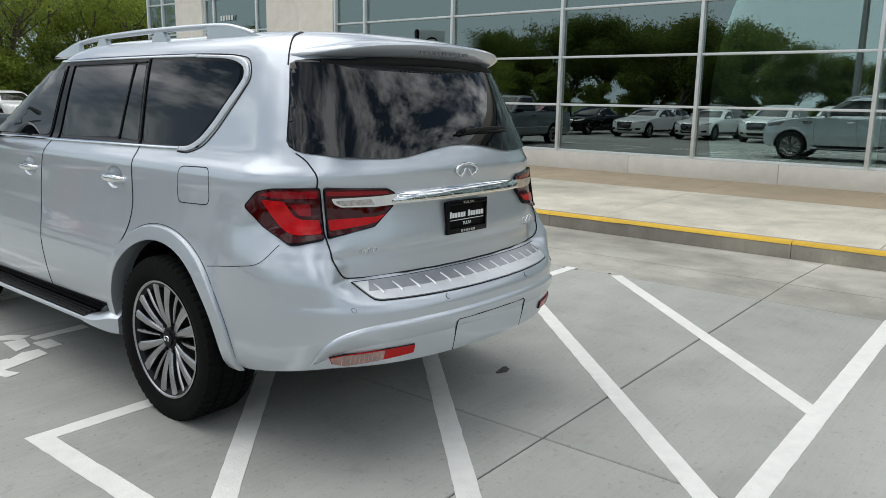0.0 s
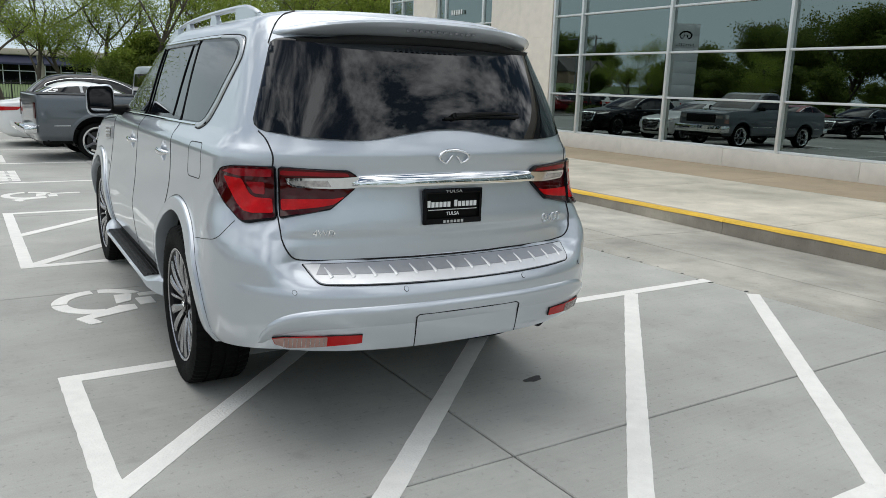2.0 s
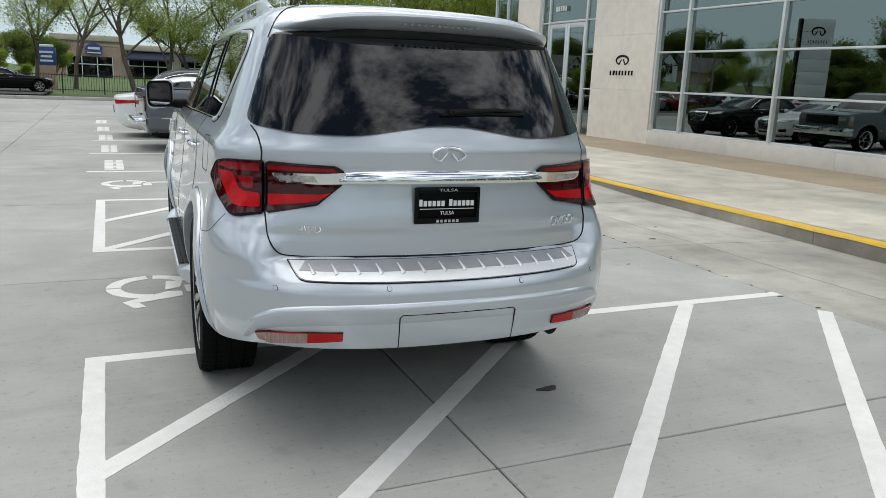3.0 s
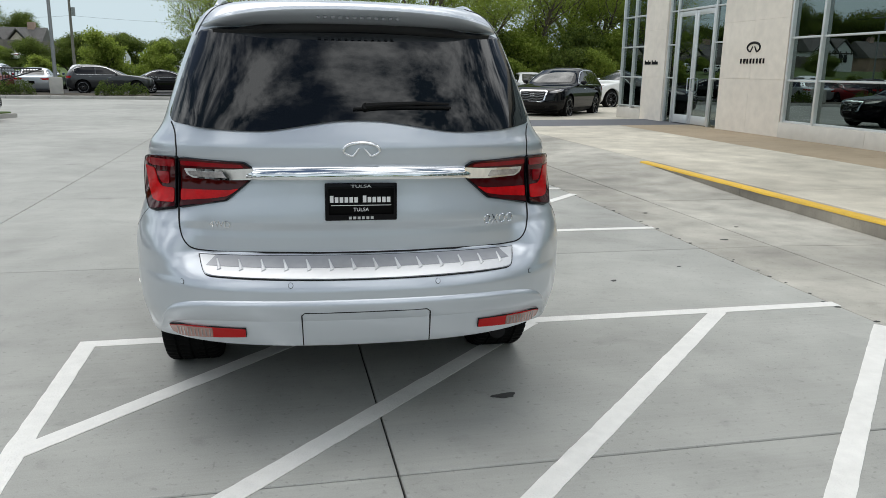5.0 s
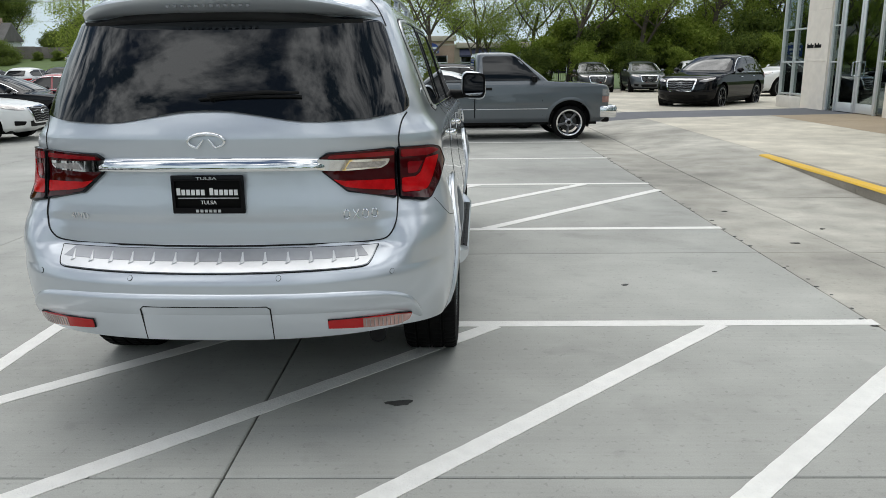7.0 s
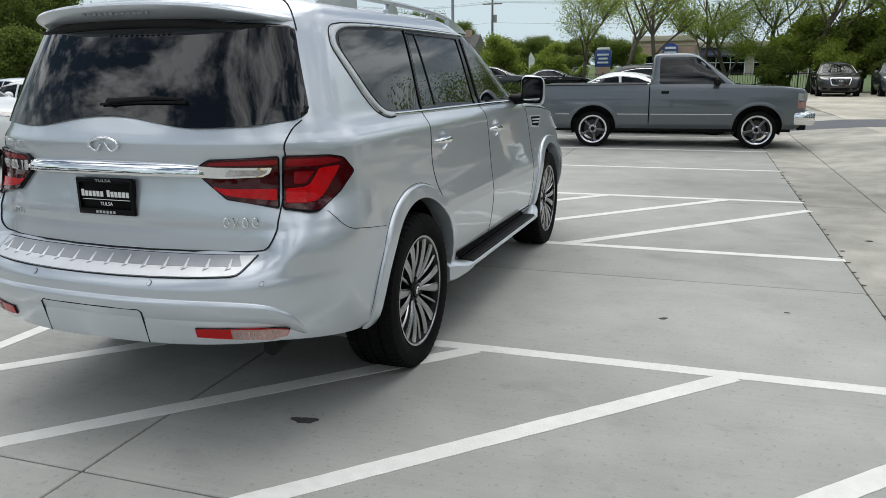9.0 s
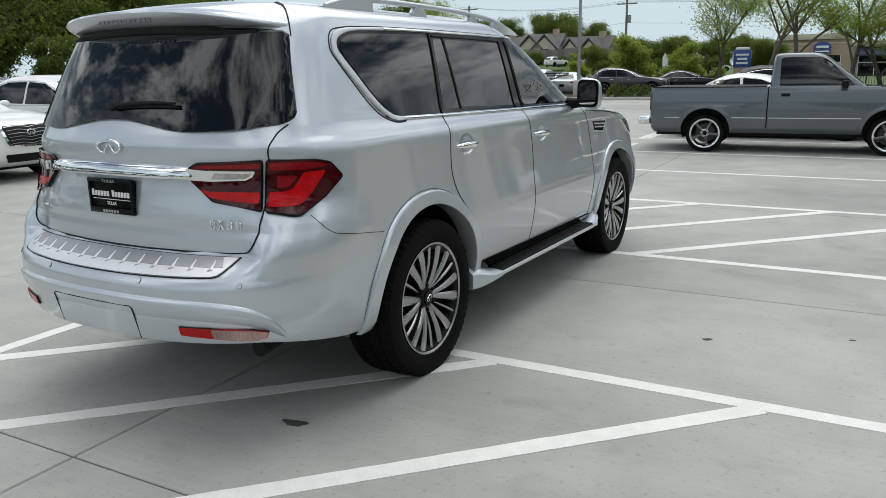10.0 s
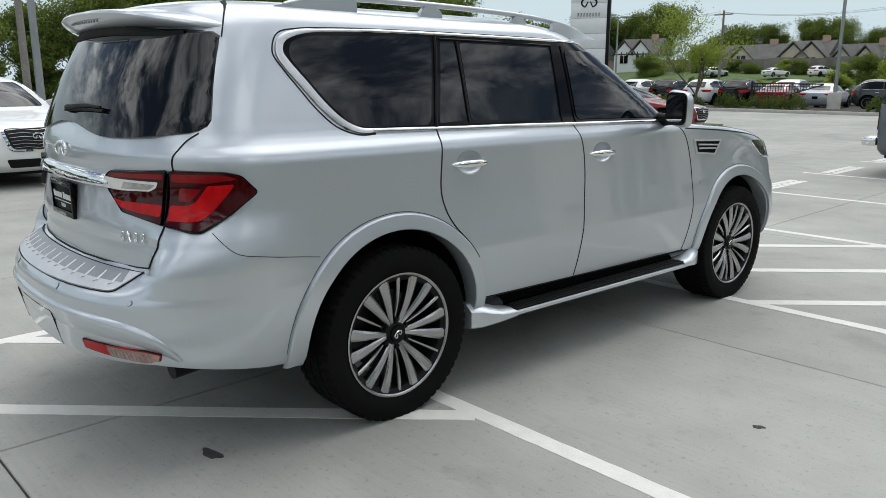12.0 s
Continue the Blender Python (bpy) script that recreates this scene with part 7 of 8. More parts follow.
for x, y, paint, kind, turn in [(-6.2, 47.4, "dark_paint", "suv", 6), (-3.0, 49.6, "black_paint", "sedan", 14), (-10.2, 47.9, "silver", "sedan", 97), (-12.5, 47.6, "red_paint", "sedan", 93), (-14.7, 47.5, "black_paint", "suv", 92),
                                (-17.0, 47.6, "white_paint", "suv", 90), (-19.4, 47.5, "black_paint", "suv", 91), (-21.8, 47.7, "white_paint", "suv", 88), (-24.3, 47.5, "white_paint", "suv", 90),
                                (-8.6, 52.6, "white_paint", "suv", 95), (-11.2, 53.2, "blue_paint", "sedan", 92), (-13.8, 52.8, "silver", "suv", 90), (-16.6, 53.0, "white_paint", "sedan", 91), (-19.5, 52.9, "dark_paint", "suv", 88)]:
    make_car(kind, paint, x, y, turn, {"dark_paint": "dark grey", "black_paint": "black", "silver": "silver", "red_paint": "red", "white_paint": "white", "blue_paint": "dark blue"}[paint] + f" {kind.replace('suv', 'SUV')} parked behind the planting bed", "cars behind the bed")
for k, (x, paint) in enumerate([(-37.5, "white_paint"), (-32.0, "white_paint"), (-27.5, "white_paint"), (-46, "silver"), (-10.5, "white_paint"), (-14, "silver"), (-18, "dark_paint")]):
    c = make_car("suv" if k % 2 else "sedan", paint, x, 104 + k % 3, 68 if x < -20 else 20, "far car on the road by the houses", "far cars", 0.85)
    c.location.z += 2.0 if x < -20 else 1.0

# ---- planting bed, lamp, fence ----
bed_kerb = thing("kerb", Matrix(), "pale concrete kerb along the planting bed", "kerb", kind="structure")
for i in range(22):
    part("kerb_stone", box(-34 + 1.9 * i + 0.004, -34 + 1.9 * (i + 1) - 0.004, 39.1, 39.35, -0.1, 0.15, bevel=0.02), M["kerb"], bed_kerb)
sheet(-34, -3.2, 39.35, 45.0, 0.1, M["soil"], "planting_bed", "mulched planting bed behind the kerb", "planting bed")
sheet(-60, -1.0, 45.0, 55.5, 0.02, M["asphalt"], "road", "lower asphalt lot behind the planting bed", "road")


def leaf_mesh(points, size, mat, rnd, up=0.5):
    """Many small bent leaves at points, as one mesh."""
    n = len(points)
    P = np.array(points)
    a = rnd.normal(size=(n, 3))
    a /= np.linalg.norm(a, axis=1)[:, None]
    b = rnd.normal(size=(n, 3))
    b[:, 2] += up
    b -= (b * a).sum(1)[:, None] * a
    b /= np.linalg.norm(b, axis=1)[:, None]
    s = size * rnd.uniform(0.6, 1.4, size=(n, 1))
    c = np.cross(a, b)
    v = np.stack([P - a * s, P + b * s * 0.5 + c * s * 0.12, P + a * s, P - b * s * 0.5 + c * s * 0.12], 1).reshape(-1, 3)
    i = np.arange(n) * 4
    f = np.concatenate([np.stack([i, i + 1, i + 2], 1), np.stack([i, i + 2, i + 3], 1)])
    me = bpy.data.meshes.new("leaves")
    me.from_pydata(v.tolist(), [], f.tolist())
    me.materials.append(mat)
    return me


nrng = np.random.default_rng(7)


def shrub(x, y, w, h, mat="leaf_c", n=900, name="shrub", label="low green juniper shrub in the planting bed", size=0.05, z=0.1):
    ob = thing(name, pose(x, y, z), label, "shrub", "shrubs in the bed")
    pts = []
    for _ in range(n):
        u = nrng.normal(size=3)
        u /= np.linalg.norm(u)
        r = nrng.uniform(0.55, 1.0) ** 0.5 * (0.85 + 0.25 * math.sin(3 * math.atan2(u[1], u[0]) + x))
        pts.append((u[0] * r * w, u[1] * r * w * 0.7, abs(u[2]) * r * h + 0.03))
    part("foliage", leaf_mesh(pts, size, M[mat], nrng), None, ob)
    tb = bmesh.new()
    for k in range(5):
        a = 2 * math.pi * k / 5
        tube([(0, 0, -0.05), (0.3 * w * math.cos(a), 0.2 * w * math.sin(a), 0.35 * h), (0.6 * w * math.cos(a), 0.4 * w * math.sin(a), 0.7 * h)], [0.02, 0.014, 0.006], 5, into=tb)
    part("stems", tb, M["bark"], ob)
    return ob


for k in range(24):
    x = -17 + 1.02 * k + random.uniform(-0.25, 0.25)
    x -= 2.6
    if abs(x + 7.4) > 0.95 and x < -3.6:
        shrub(x, 41.2 + random.uniform(-0.7, 0.8), random.uniform(0.6, 0.95), random.uniform(0.45, 0.8))

island = thing("traffic_island", Matrix(), "kerbed grass island at the end of the row", "kerb", kind="structure")
isl = rounded([(-13, 24.2), (-4.9, 24.0), (-4.5, 25.2), (-13, 25.6)], 0.6, 6)
part("island_kerb", prism(isl, -0.05, 0.13, 0.02), M["kerb"], island)
part("island_grass", prism([(-7.6 + (x + 7.6) * 0.95, 24.75 + (y - 24.75) * 0.75) for x, y in isl], 0.1, 0.17), M["grass"], island)

lamp = thing("lamp_post", pose(-8.2, 43.6, 0) @ Matrix.Diagonal((1.12, 1.12, 1.12, 1)), "tall grey parking-lot lamp post on a concrete base", "lamp post")
part("base", lathe([(-0.1, 0.29), (0.80, 0.29), (0.85, 0.25), (0.85, 0.0)], 28, "z"), M["kerb"], lamp, "round concrete base")
part("pole", tube([(0, 0, 0.83), (0, 0, 8.5)], [0.085, 0.06], 12), M["steel"], lamp)
part("lamp_head", box(-0.9, 0.9, -0.2, 0.2, 8.45, 8.6, bevel=0.04), M["steel"], lamp)


def metal_fence(x0, y0, x1, y1, h, name_label, z=0.05, droop=0.0):
    f = thing("metal_fence", Matrix(), name_label, "fence", "black iron fences")
    d = Vector((x1 - x0, y1 - y0, 0))
    n = int(d.length / 0.14)
    for k in (0.12, 0.92):
        part("rail", tube([(x0, y0, z + h * k), (x1, y1, z + h * k)], 0.02, 6), M["iron"], f)
    for i in range(n + 1):
        p = Vector((x0, y0, z)) + d * (i / n)
        big = i % 16 == 0
        bar = part("post" if big else "picket", POST if big else PICKET, None, f)
        bar.location, bar.scale = p, (1, 1, h)
    return f


PICKET = mesh_of(box(-0.010, 0.010, -0.010, 0.010, 0.0, 1.0), M["iron"], None)
POST = mesh_of(box(-0.035, 0.035, -0.035, 0.035, -0.1, 1.06), M["iron"], None)
gate_way = thing("sliding_gate", Matrix(), "black iron sliding gate with a slanting lower rail", "gate")
GX0, GX1, GY = -12.75, -8.9, 43.9
part("rail", tube([(GX0, GY, 1.40), (GX1, GY, 1.36)], 0.035, 6), M["iron"], gate_way)
part("rail", tube([(GX0, GY, 1.22), (GX1, GY, 1.22)], 0.02, 6), M["iron"], gate_way)
part("brace", tube([(GX0, GY, 0.16), (GX1, GY, 1.34)], 0.035, 6), M["iron"], gate_way)
part("post", box(GX0 - 0.05, GX0 + 0.05, GY - 0.05, GY + 0.05, -0.05, 1.50), M["iron"], gate_way, smooth=None)
for i in range(1, 25):
    x = GX0 + (GX1 - GX0) * i / 26
    part("picket", box(x - 0.013, x + 0.013, GY - 0.013, GY + 0.013, 0.16 + 1.18 * i / 26, 1.40), M["iron"], gate_way, smooth=None)
metal_fence(-2.5, 50.2, 12.0, 48.2, 1.05, "black iron fence in front of the shops")

# ---- signs, poles and wires ----
pylon = thing("pylon_sign", pose(-25.6, 46.0, 0, 0, 0, 30) @ Matrix.Diagonal((1.06, 1.06, 1.06, 1)), "tall white panelled pylon sign with a dark emblem", "sign")
for k in range(7):
    part("panel", box(-1.15, 1.15, -0.28, 0.28, 0.6 + 0.95 * k + 0.01, 0.6 + 0.95 * (k + 1) - 0.01, bevel=0.01), M["sign_white"], pylon)
part("core", box(-1.1, 1.25, -0.22, 0.22, -0.2, 7.2), M["steel"], pylon)
part("edge_fin", box(1.16, 1.36, -0.30, 0.30, 0.0, 7.25, bevel=0.01), M["alloy_dark"], pylon)
for sgn in (-1, 1):
    e2 = emblem_bm(0.95, 0.62, 0.05)
    for v in e2.verts:
        v.co = (v.co.x, sgn * (0.30 + abs(v.co.y) * 0.5), v.co.z + 6.3)
    part("emblem", e2, M["alloy_dark"], pylon)
    for k in range(8):
        part("letter_shape", box(-0.70 + 0.19 * k, -0.65 + 0.19 * k, sgn * 0.29 - 0.02, sgn * 0.29 + 0.02, 5.45, 5.68), M["alloy_dark"], pylon, smooth=None)

post_sign = thing("road_sign", pose(-1.75, 62, 0), "small blue and white shop sign on a brick base", "sign")
part("base", box(-0.55, 0.55, -0.25, 0.25, -0.1, 1.5), M["brick"], post_sign)
part("board", box(-0.62, 0.62, -0.12, 0.12, 1.5, 2.75, bevel=0.05), M["sign_blue"], post_sign)
for z, w in ((1.75, 0.42), (2.05, 0.35), (2.35, 0.45)):
    part("word_bar", box(-w, w, -0.14, -0.12, z, z + 0.14), M["sign_white"], post_sign, smooth=None)
part("cap", box(-0.5, 0.5, -0.13, 0.13, 2.75, 2.95, bevel=0.08), M["sign_white"], post_sign)

flag = thing("feather_banner", pose(-9.4, 70, -0.12), "tall feather banner in blue and white", "banner")
part("pole", tube([(0, 0, 0), (0, 0, 2.6), (0.25, 0, 3.0)], [0.03, 0.02, 0.012], 6), M["steel"], flag)
part("cloth", prism([(0, 0.4), (0.5, 0.5), (0.55, 2.4), (0.2, 3.0), (0, 2.6)], -0.01, 0.01), M["sign_white"], flag).rotation_euler = (math.pi / 2, 0, 0)


def utility_pole(x, y, h, arms=1, ang=0):
    p = thing("utility_pole", pose(x, y, 0, 0, 0, ang), "weathered wooden utility pole with a cross-arm", "utility pole", "utility poles")
    part("pole", tube([(0, 0, -0.2), (0, 0, h)], [0.17, 0.11], 10), M["wood_pole"], p)
    for k in range(arms):
        part("cross_arm", box(-1.1, 1.1, -0.06, 0.06, h - 0.5 - 0.8 * k, h - 0.38 - 0.8 * k), M["wood_pole"], p)
        for s in (-0.95, -0.4, 0.4, 0.95):
            part("insulator", tube([(s, 0, h - 0.38 - 0.8 * k), (s, 0, h - 0.2 - 0.8 * k)], [0.04, 0.03], 6), M["sign_white"], p)
    part("transformer", tube([(0.3, 0, h - 2.4), (0.3, 0, h - 1.6)], 0.2, 12), M["steel"], p)
    return p


POLES = [(-52, 86, 10.0), (-16.8, 85, 8.8), (18, 84, 9.0), (-36, 85.5, 9.2)]
for x, y, h in POLES:
    utility_pole(x, y, h)
utility_pole(-30, 11.5, 11.0, 1, 80)
gp = thing("street_pole", pose(-26.5, 11.0, 0), "smooth grey steel street pole", "lamp post")
part("pole", tube([(0, 0, -0.1), (0, 0, 9.0)], [0.16, 0.11], 12), M["steel"], gp)
tl = thing("street_lamp", pose(-53, 90, 0, 0, 0, 40), "tall grey street lamp with twin flat heads", "street lamp")
part("pole", tube([(0, 0, 0), (0, 0, 9.6)], [0.13, 0.09], 10), M["steel"], tl)
for sgn in (-1, 1):
    part("lamp_head", box(sgn * 0.95 - 0.75, sgn * 0.95 + 0.75, -0.22, 0.22, 9.58, 9.74, bevel=0.04), M["steel"], tl)
xs = sorted(POLES)
for a, b in zip(xs, xs[1:]):
    for s, dz in ((-0.95, 0), (0.4, 0), (0.95, -0.02), (0, -2.2)):
        w = thing("overhead_wire", Matrix(), "thin dark overhead wire between the poles", "wire", "overhead wires")
        pts = []
        for i in range(13):
            t = i / 12
            pts.append((a[0] + (b[0] - a[0]) * t, a[1] + (b[1] - a[1]) * t + s, a[2] - 0.2 + (b[2] - a[2]) * t + dz - 1.2 * 4 * t * (1 - t) * 0.5))
        part("cable", tube(pts, 0.011, 4), M["iron"], w)

# ---- shops and houses ----
shop = thing("shop_building", pose(-1.27, 129.5, -0.75) @ Matrix.Diagonal((1.7, 1.7, 1.7, 1)), "low tan-brick shop row with dark awnings and a blue sign", "building")
part("wall", box(-2.2, 3.3, 0, 12, -0.2, 3.7), M["brick"], shop)
part("wall", box(3.3, 30, 0.4, 12, -0.2, 3.2), M["stucco"], shop)
part("parapet", box(-2.4, 3.5, -0.3, 0.0, 3.55, 4.05, bevel=0.05), M["stucco"], shop)
part("parapet", box(3.5, 30.2, 0.0, 0.4, 2.9, 3.4, bevel=0.05), M["stucco"], shop)
for x0 in (-1.2, 3.9, 8.4, 13.0, 17.6, 22.2):
    f = -0.02 if x0 < 3 else 0.38
    wdw = part("shop_window", box(x0, x0 + 3.8, f - 0.06, f + 0.05, 0.3, 2.2), M["car_glass"], shop, "dark shop window", None)
    for k in range(4):
        part("window_bar", box(x0 + 1.25 * k, x0 + 1.25 * k + 0.07, f - 0.1, f - 0.06, 0.3, 2.2), M["sign_white"], wdw, smooth=None)
    part("window_bar", box(x0, x0 + 3.8, f - 0.1, f - 0.06, 1.5, 1.57), M["sign_white"], wdw, smooth=None)
    if x0 > 3:
        aw = prism([(0, 2.3), (0, 2.85), (-1.0, 2.2), (-1.0, 2.05)], 0, 4.0)
        for v in aw.verts:
            v.co = (x0 - 0.1 + v.co.z, f + v.co.x, v.co.y)
        part("awning", aw, M["awning"], shop, "dark blue awning")
part("sign_board", prism([(0.72 * math.cos(a), 2.75 + 0.62 * math.sin(a)) for a in np.linspace(0, math.pi, 20)], 0, 0.1), M["sign_blue"], shop, "blue arched sign").matrix_local = pose(1.1, -0.32, 0, 90)
part("sign_board", box(0.42, 1.78, -0.42, -0.32, 2.40, 2.68), M["sign_blue"], shop, "blue sign strip")
part("sign_bar", box(0.62, 1.58, -0.45, -0.42, 2.82, 3.02), M["sign_white"], shop, smooth=None)
part("sign_bar", box(0.55, 1.65, -0.45, -0.42, 2.48, 2.59), M["sign_white"], shop, smooth=None)
part("band", box(-2.25, 3.35, -0.06, 0.0, 3.15, 3.28), M["stucco"], shop, smooth=None)


def house(x, y, z, w, d, h, rh, ang, wall="stucco", label="distant brick house with a grey shingle roof", gables=1, tudor=False):
    ob = thing("house", pose(x, y, z, 0, 0, ang), label, "house", "houses on the slope")
    part("wall", box(-w / 2, w / 2, -d / 2, d / 2, -2.5, h), M[wall], ob)

    def gable(w2, d2, h2, rh2, ox, oy, turn):
        bm = prism([(-d2 / 2 - 0.4, h2 - 0.1), (d2 / 2 + 0.4, h2 - 0.1), (0, h2 + rh2)], -w2 / 2 - 0.3, w2 / 2 + 0.3)
        for v in bm.verts:
            c = v.co.copy()
            v.co = (ox + c.z, oy + c.x, c.y) if not turn else (ox + c.x, oy + c.z, c.y)
        return bm

    part("roof", gable(w, d, h, rh, 0, 0, False), M["roof"], ob, "grey shingle roof", None)
    for g in range(gables):
        gx = -w / 2 + w * (g + 0.7) / (gables + 0.4)
        part("gable_wall", box(gx - 1.8, gx + 1.8, -d / 2 - 1.2, -d / 2 + 0.2, -2.5, h), M["sign_white" if tudor else "stucco"], ob)
        gw = prism([(-1.9, h - 0.05), (1.9, h - 0.05), (0, h + rh * 0.72)], 0, 0.12)
        for v in gw.verts:
            v.co = (gx + v.co.x, -d / 2 - 1.2 + v.co.z, v.co.y)
        part("gable_wall", gw, M["sign_white" if tudor else "stucco"], ob, smooth=None)
        for sgn in (-1, 1):
            rb = prism([(0, h + rh * 0.82), (sgn * 2.3, h - 0.25), (sgn * 2.3, h - 0.05), (0, h + rh * 0.82 + 0.22)], -0.3, d / 2 + 1.2)
            for v in rb.verts:
                v.co = (gx + v.co.x, -d / 2 - 1.2 + v.co.z, v.co.y)
            part("gable_roof", rb, M["roof"], ob, smooth=None)
        wn2 = part("window", box(gx - 0.7, gx + 0.7, -d / 2 - 1.28, -d / 2 - 1.2, 0.9, 2.2), M["car_glass"], ob, "dark window", None)
        part("window_frame", box(gx - 0.04, gx + 0.04, -d / 2 - 1.31, -d / 2 - 1.28, 0.9, 2.2), M["sign_white"], wn2, smooth=None)
        if tudor:
            for q in (-1.4, -0.5, 0.5, 1.4):
                part("timber", box(gx + q - 0.08, gx + q + 0.08, -d / 2 - 1.26, -d / 2 - 1.2, 2.2, h + 0.4), M["timber"], ob, smooth=None)
            part("timber", box(gx - 1.8, gx + 1.8, -d / 2 - 1.26, -d / 2 - 1.2, 2.3, 2.5), M["timber"], ob, smooth=None)
    part("chimney", box(w * 0.2, w * 0.2 + 0.9, -0.4, 0.5, h, h + rh + 0.7), M["brick"], ob)
    return ob


# a slope rises behind the road to the houses
hill = bmesh.new()
NX, NY = 40, 16
level = lambda i: min(max((-8 - (-160 + 320 * i / 40)) / 24, 0.04), 1)
hv = [[hill.verts.new((-160 + 320 * i / NX, 88 + 140 * j / NY, -0.15 + level(i) * 3.4 * min(1, j / 3.2) * (0.55 + 0.45 * math.cos((i - 12) * 0.16)) + 0.4 * level(i) * math.sin(i * 1.3 + j))) for j in range(NY + 1)] for i in range(NX + 1)]
for i in range(NX):
    for j in range(NY):
        hill.faces.new((hv[i][j], hv[i + 1][j], hv[i + 1][j + 1], hv[i][j + 1]))
solid("grass_slope", hill, M["grass"], "green grass slope rising to the houses", "hill", kind="structure", smooth=80)
house(-67.7, 120, 3.4, 7, 7, 2.4, 2.7, 8, "sign_white", "white half-timbered house behind trees", 2, True)
house(-48, 121, 3.0, 10, 7, 1.6, 2.4, -5)
house(-40.4, 123, 2.6, 6.0, 8, 2.3, 2.5, 4, "brick", gables=2)
house(-32.5, 122, 1.2, 7.5, 7, 2.6, 2.9, -4, gables=2)
house(-84, 124, 3.0, 11, 9, 2.4, 3.0, 5, "brick")
bf = thing("board_fence", Matrix(), "grey timber board fence below the houses", "fence")
for i in range(46):
    part("board", box(-60 + 0.95 * i, -60 + 0.95 * i + 0.93, 112.0, 112.05, 1.2, 4.6 + 0.1 * math.sin(i * 0.7)), M["fence_wood"], bf, smooth=None)


# ---- trees ----
def tree_parts(seed, h, spread, leaf, n_leaf, size, bare=0.35, thick=0.2, lean=0.0):
    """Trunk and limbs, and a crown of leaves in uneven clumps at the branch ends."""
    r = random.Random(seed)
    g = np.random.default_rng(seed)
    wood = bmesh.new()
    tips = []

    def grow(p, d, length, rad, depth):
        pts, radii = [p], [rad]
        q, dd = p.copy(), d.copy()
        steps = 4
        for i in range(steps):
            dd = (dd + Vector((r.gauss(0, 0.13), r.gauss(0, 0.13), r.gauss(0.05, 0.08)))).normalized()
            q = q + dd * length / steps
            pts.append(q.copy())
            radii.append(rad * (1 - 0.45 * (i + 1) / steps))
        tube(pts, radii, 7 if depth < 2 else 4, into=wood, caps=False)
        if depth >= 1:
            tips.extend((pts[k], depth) for k in range(2, len(pts)))
        if depth < 3:
            kids = r.randint(3, 5) if depth else r.randint(4, 6)
            for k in range(kids):
                t = r.uniform(0.45, 1.0) if depth else r.uniform(bare, 1.0)
                base = pts[min(int(t * steps), steps)]
                ang = 2 * math.pi * (k + r.random()) / kids
                out = Vector((math.cos(ang), math.sin(ang), r.uniform(0.25, 0.95))) * 1.0
                nd = (dd * 0.55 + out * spread).normalized()
                grow(base, nd, length * r.uniform(0.5, 0.75), radii[min(int(t * steps), steps)] * 0.62, depth + 1)

    grow(Vector((0, 0, -0.15)), Vector((lean, 0, 1)), h * 0.55, thick, 0)
    pos = np.array([tuple(t[0]) for t in tips if t[1] >= 2])
    w = g.uniform(0.2, 1.0, len(pos)) ** 1.5
    pick = g.choice(len(pos), n_leaf, p=w / w.sum())
    pts = pos[pick] + g.normal(size=(n_leaf, 3)) * np.array([1, 1, 0.75]) * h * 0.045
    return mesh_of(wood, M["bark"], 60), leaf_mesh(pts, size, M[leaf], g)


TREES = {
    "tall": tree_parts(11, 11, 0.75, "leaf_a", 15000, 0.062),
    "broad": tree_parts(23, 9, 1.0, "leaf_a", 15000, 0.062),
    "dense": tree_parts(37, 10, 0.9, "leaf_b", 30000, 0.10, 0.12, 0.22),
    "dense2": tree_parts(58, 9, 1.05, "leaf_b", 30000, 0.10, 0.08, 0.22),
    "sparse": tree_parts(71, 11, 0.7, "leaf_a", 9000, 0.055, 0.35, 0.14),
    "bush": tree_parts(91, 3.6, 1.2, "leaf_a", 16000, 0.066, 0.05, 0.08),
    "bush2": tree_parts(95, 3.2, 1.3, "leaf_b", 16000, 0.066, 0.05, 0.08),
    "sapling": tree_parts(101, 6.5, 0.55, "leaf_a", 9000, 0.050, 0.2, 0.08),
    "airy": tree_parts(205, 8.5, 0.95, "leaf_a", 9000, 0.058, 0.3, 0.15),
}


def tree(kind, x, y, s=1.0, z=0.0):
    words = {"tall": "tall fresh-green deciduous tree with a thin trunk", "broad": "broad fresh-green deciduous tree", "dense": "dense dark-green tree in a row", "dense2": "dense dark-green spreading tree", "sparse": "tall half-bare tree in early leaf",
             "bush": "rounded fresh-green leafy bush", "bush2": "rounded dark-green leafy bush", "sapling": "slender young tree in early leaf", "airy": "round airy deciduous tree in spring leaf"}
    bushy = kind.startswith("bush")
    t = thing("bush" if bushy else "tree", pose(x, y, z, 0, 0, random.uniform(0, 360)) @ Matrix.Diagonal((s, s, s * random.uniform(0.92, 1.08), 1)), words[kind], "bush" if bushy else "tree", "bushes" if bushy else "trees")
    wood, leaves = TREES[kind]
    part("trunk", wood, None, t)
    part("crown", leaves, None, t)
    return t


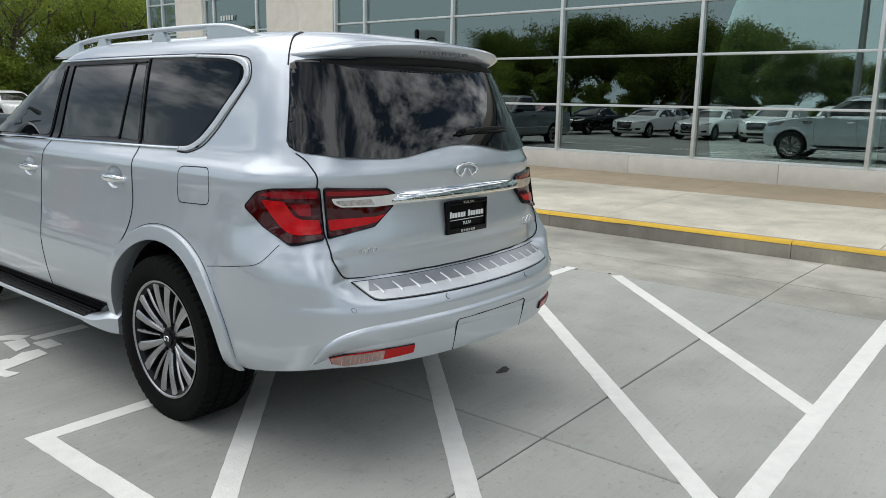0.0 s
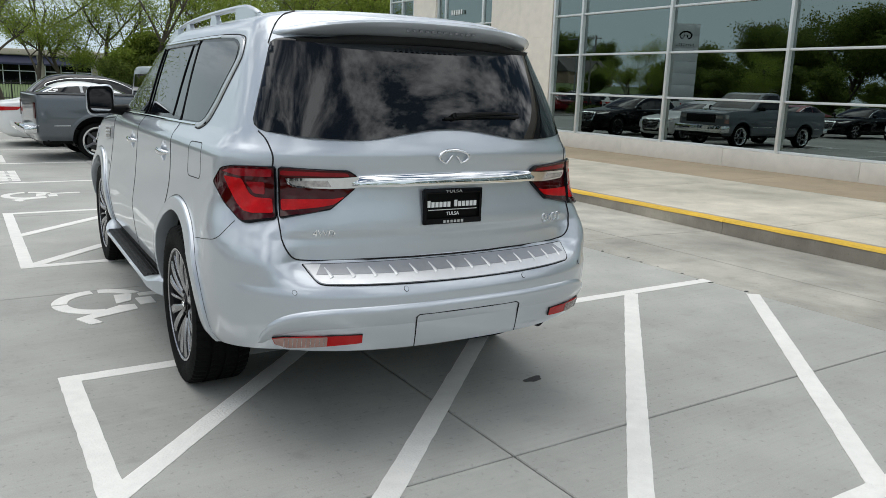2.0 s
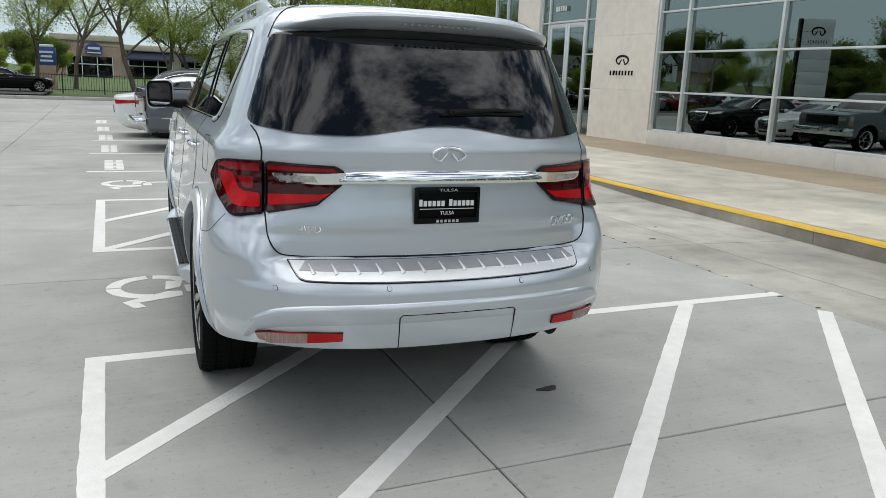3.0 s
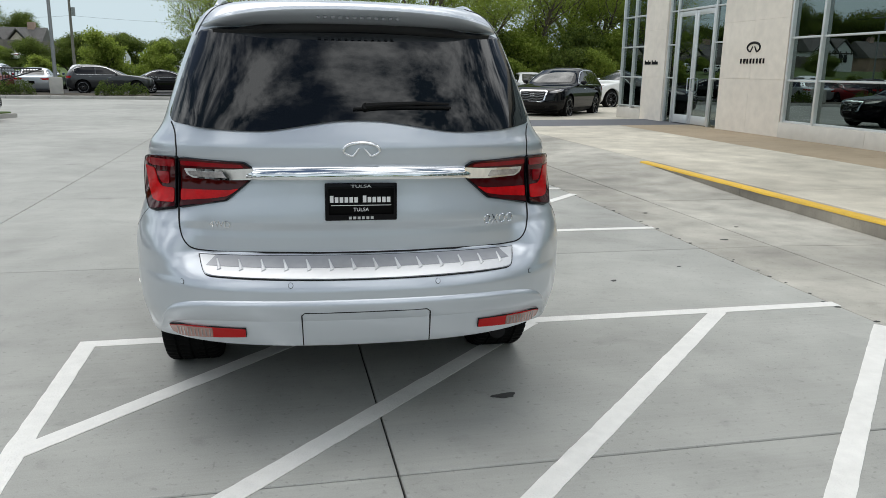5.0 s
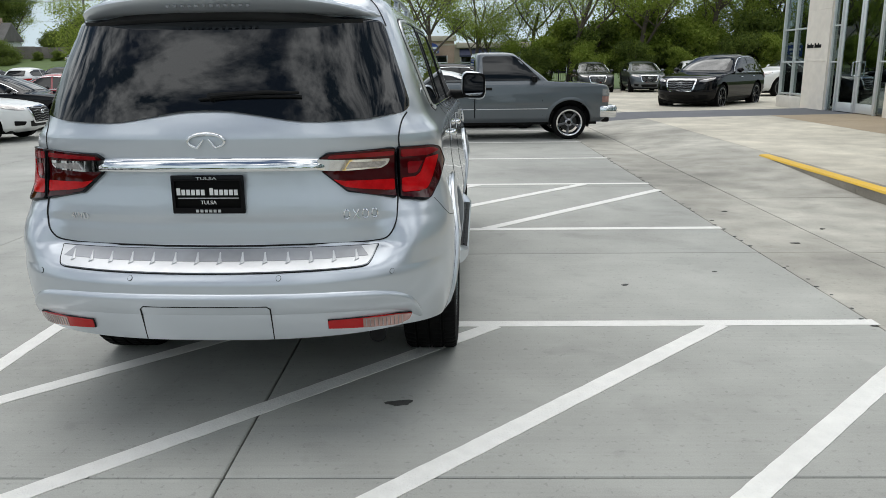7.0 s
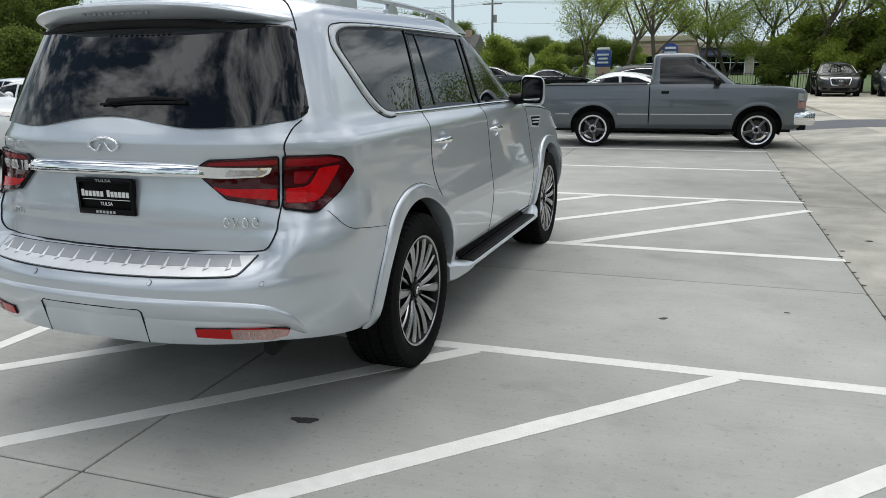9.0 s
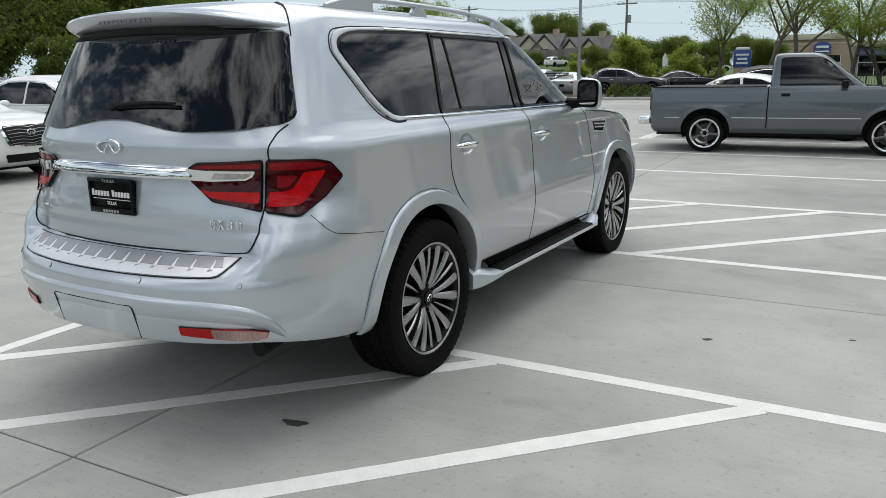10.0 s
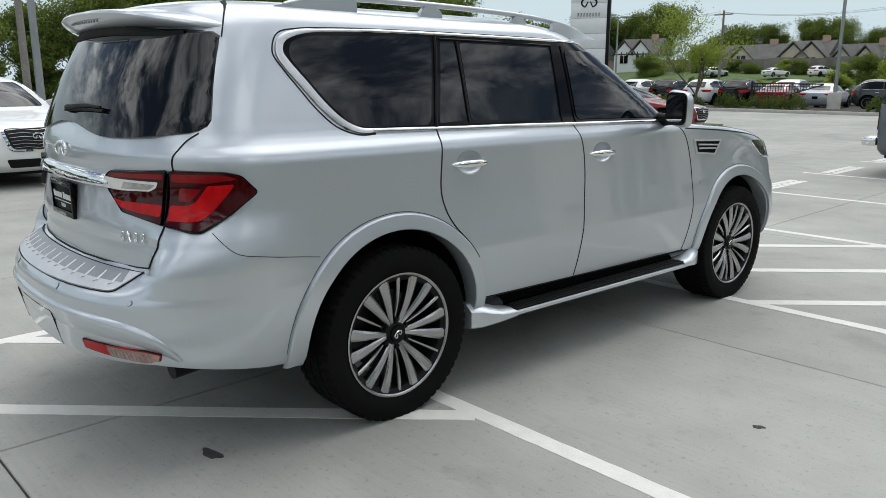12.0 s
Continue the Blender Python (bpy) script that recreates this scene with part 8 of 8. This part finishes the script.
# north, behind the showroom corner and the pickup
for k, (x, y, kind, s) in enumerate([(9.4, 51, "tall", 0.9), (5.7, 50.5, "sparse", 1.0), (3.6, 46, "airy", 1.05), (0.0, 63, "sparse", 1.25), (11.5, 49, "sparse", 1.2), (15.6, 49, "broad", 1.0), (17.6, 53, "tall", 1.25),
                                     (20.0, 49.5, "tall", 1.1), (22.5, 52, "broad", 1.25), (24.5, 50, "broad", 1.1), (27.5, 52, "sparse", 1.2), (30, 50, "broad", 1.2), (33, 54, "dense", 1.2),
                                     (-1.6, 50.5, "airy", 0.92), (7.3, 51, "broad", 0.72), (36, 47, "broad", 1.3), (40, 52, "dense2", 1.2), (44, 47, "broad", 1.3), (31, 60, "tall", 1.4)]):
    tree(kind, x, y, s)
for x, y, kind, s in [(12.5, 47, "bush", 1.0), (15.2, 46.5, "bush2", 1.0), (18.2, 46.8, "bush", 0.9), (21.0, 46.4, "bush2", 1.1), (23.8, 46.8, "bush", 1.1), (9.6, 48, "bush2", 1.0), (27, 47, "bush2", 1.2), (-7.2, 51.5, "bush", 1.2), (-11.0, 52, "bush", 0.8), (-5.0, 56.5, "bush", 1.1),
                      (-12.6, 58, "bush", 0.7), (-25, 60, "bush2", 0.7), (-15.5, 51.5, "bush", 0.6)]:
    tree(kind, x, y, s)
# undergrowth below the north trees
for k in range(13):
    tree(("bush", "bush2", "bush")[k % 3], 11.0 + 1.7 * k + random.uniform(-0.5, 0.5), 48.6 + random.uniform(-0.6, 2.5), random.uniform(1.25, 1.9))
# far trees round the houses and along the road
for k in range(34):
    x = -105 + 5.2 * k + random.uniform(-1.5, 1.5)
    y = random.choice([98, 128, 131, 136, 140])
    if y < 110 and -62 < x:
        y = 133
    if x > -8:
        y = 175
    tree(random.choice(["dense", "dense2", "broad", "dense"]), x, y, random.uniform(0.42, 0.68) * (0.85 if x > -50 else 1.55 if x > -72 else 1.95), 2.0 if y > 110 else 0.3)
for x, y, s in [(-24, 96, 0.66), (-20.5, 99, 0.74), (-17, 97, 0.7), (-13.5, 99, 0.78), (-10, 97, 0.68), (-6.5, 99, 0.74), (-3, 96, 0.66), (-43, 110, 0.5), (-33, 111, 0.46), (-28.5, 104, 0.45), (-70, 104, 0.9), (-59, 107, 0.8)]:
    tree("dense2", x, y, s, 0.6)
# tall crowns over the roofs
for x, y, kind, s in [(-84, 135, "dense2", 2.0), (-78, 133, "dense", 1.5), (-72.6, 136, "dense", 1.5), (-65, 137, "dense2", 1.1), (-60.6, 135, "dense2", 1.35), (-53, 136, "dense", 1.05), (-47, 137, "dense", 1.05), (-43.5, 136, "dense2", 1.40), (-36.5, 137, "dense", 0.85)]:
    tree(kind, x, y, s, 2.2)
# a green thicket on the slope below the houses and beside the lower lot
for k in range(20):
    tree(("bush2", "bush", "bush2")[k % 3], -62 + 3.1 * k + random.uniform(-0.8, 0.8), 110.5 + random.uniform(-1.2, 0.6), random.uniform(0.7, 1.1), 1.6 if k < 12 else 0.9)
for k in range(13):
    tree(("bush", "bush2", "bush")[k % 3], -27 + 2.0 * k + random.uniform(-0.6, 0.6), random.uniform(56, 64), random.uniform(0.38, 0.62))
tree("sapling", -14.55, 40.9, 1.05)
tree("sapling", -33.0, 43.5, 1.1)
# the west side: a tall dark row behind the cars
for k in range(26):
    x = -40 + random.uniform(-3, 4)
    tree(("dense", "dense2", "dense")[k % 3], x - (0 if k < 18 else 6), -42 + 4.0 * k + random.uniform(-1, 1), random.uniform(0.58, 0.78) * (1.0 if k < 16 else 1.75))
for k in range(26):
    tree("bush2", -36.5 + random.uniform(-1.5, 1.5), -40 + 3.9 * k + random.uniform(-1, 1), random.uniform(1.3, 1.9))
# the south side, behind the walk's start
for k in range(16):
    tree(("dense", "broad", "dense2")[k % 3], -36 + 4.6 * k, -44 + random.uniform(-4, 4), random.uniform(0.55, 0.75))
sheet(-60, -34.0, -40, 60, 0.0, M["grass"], "verge", "mown grass verge below the trees", "ground")
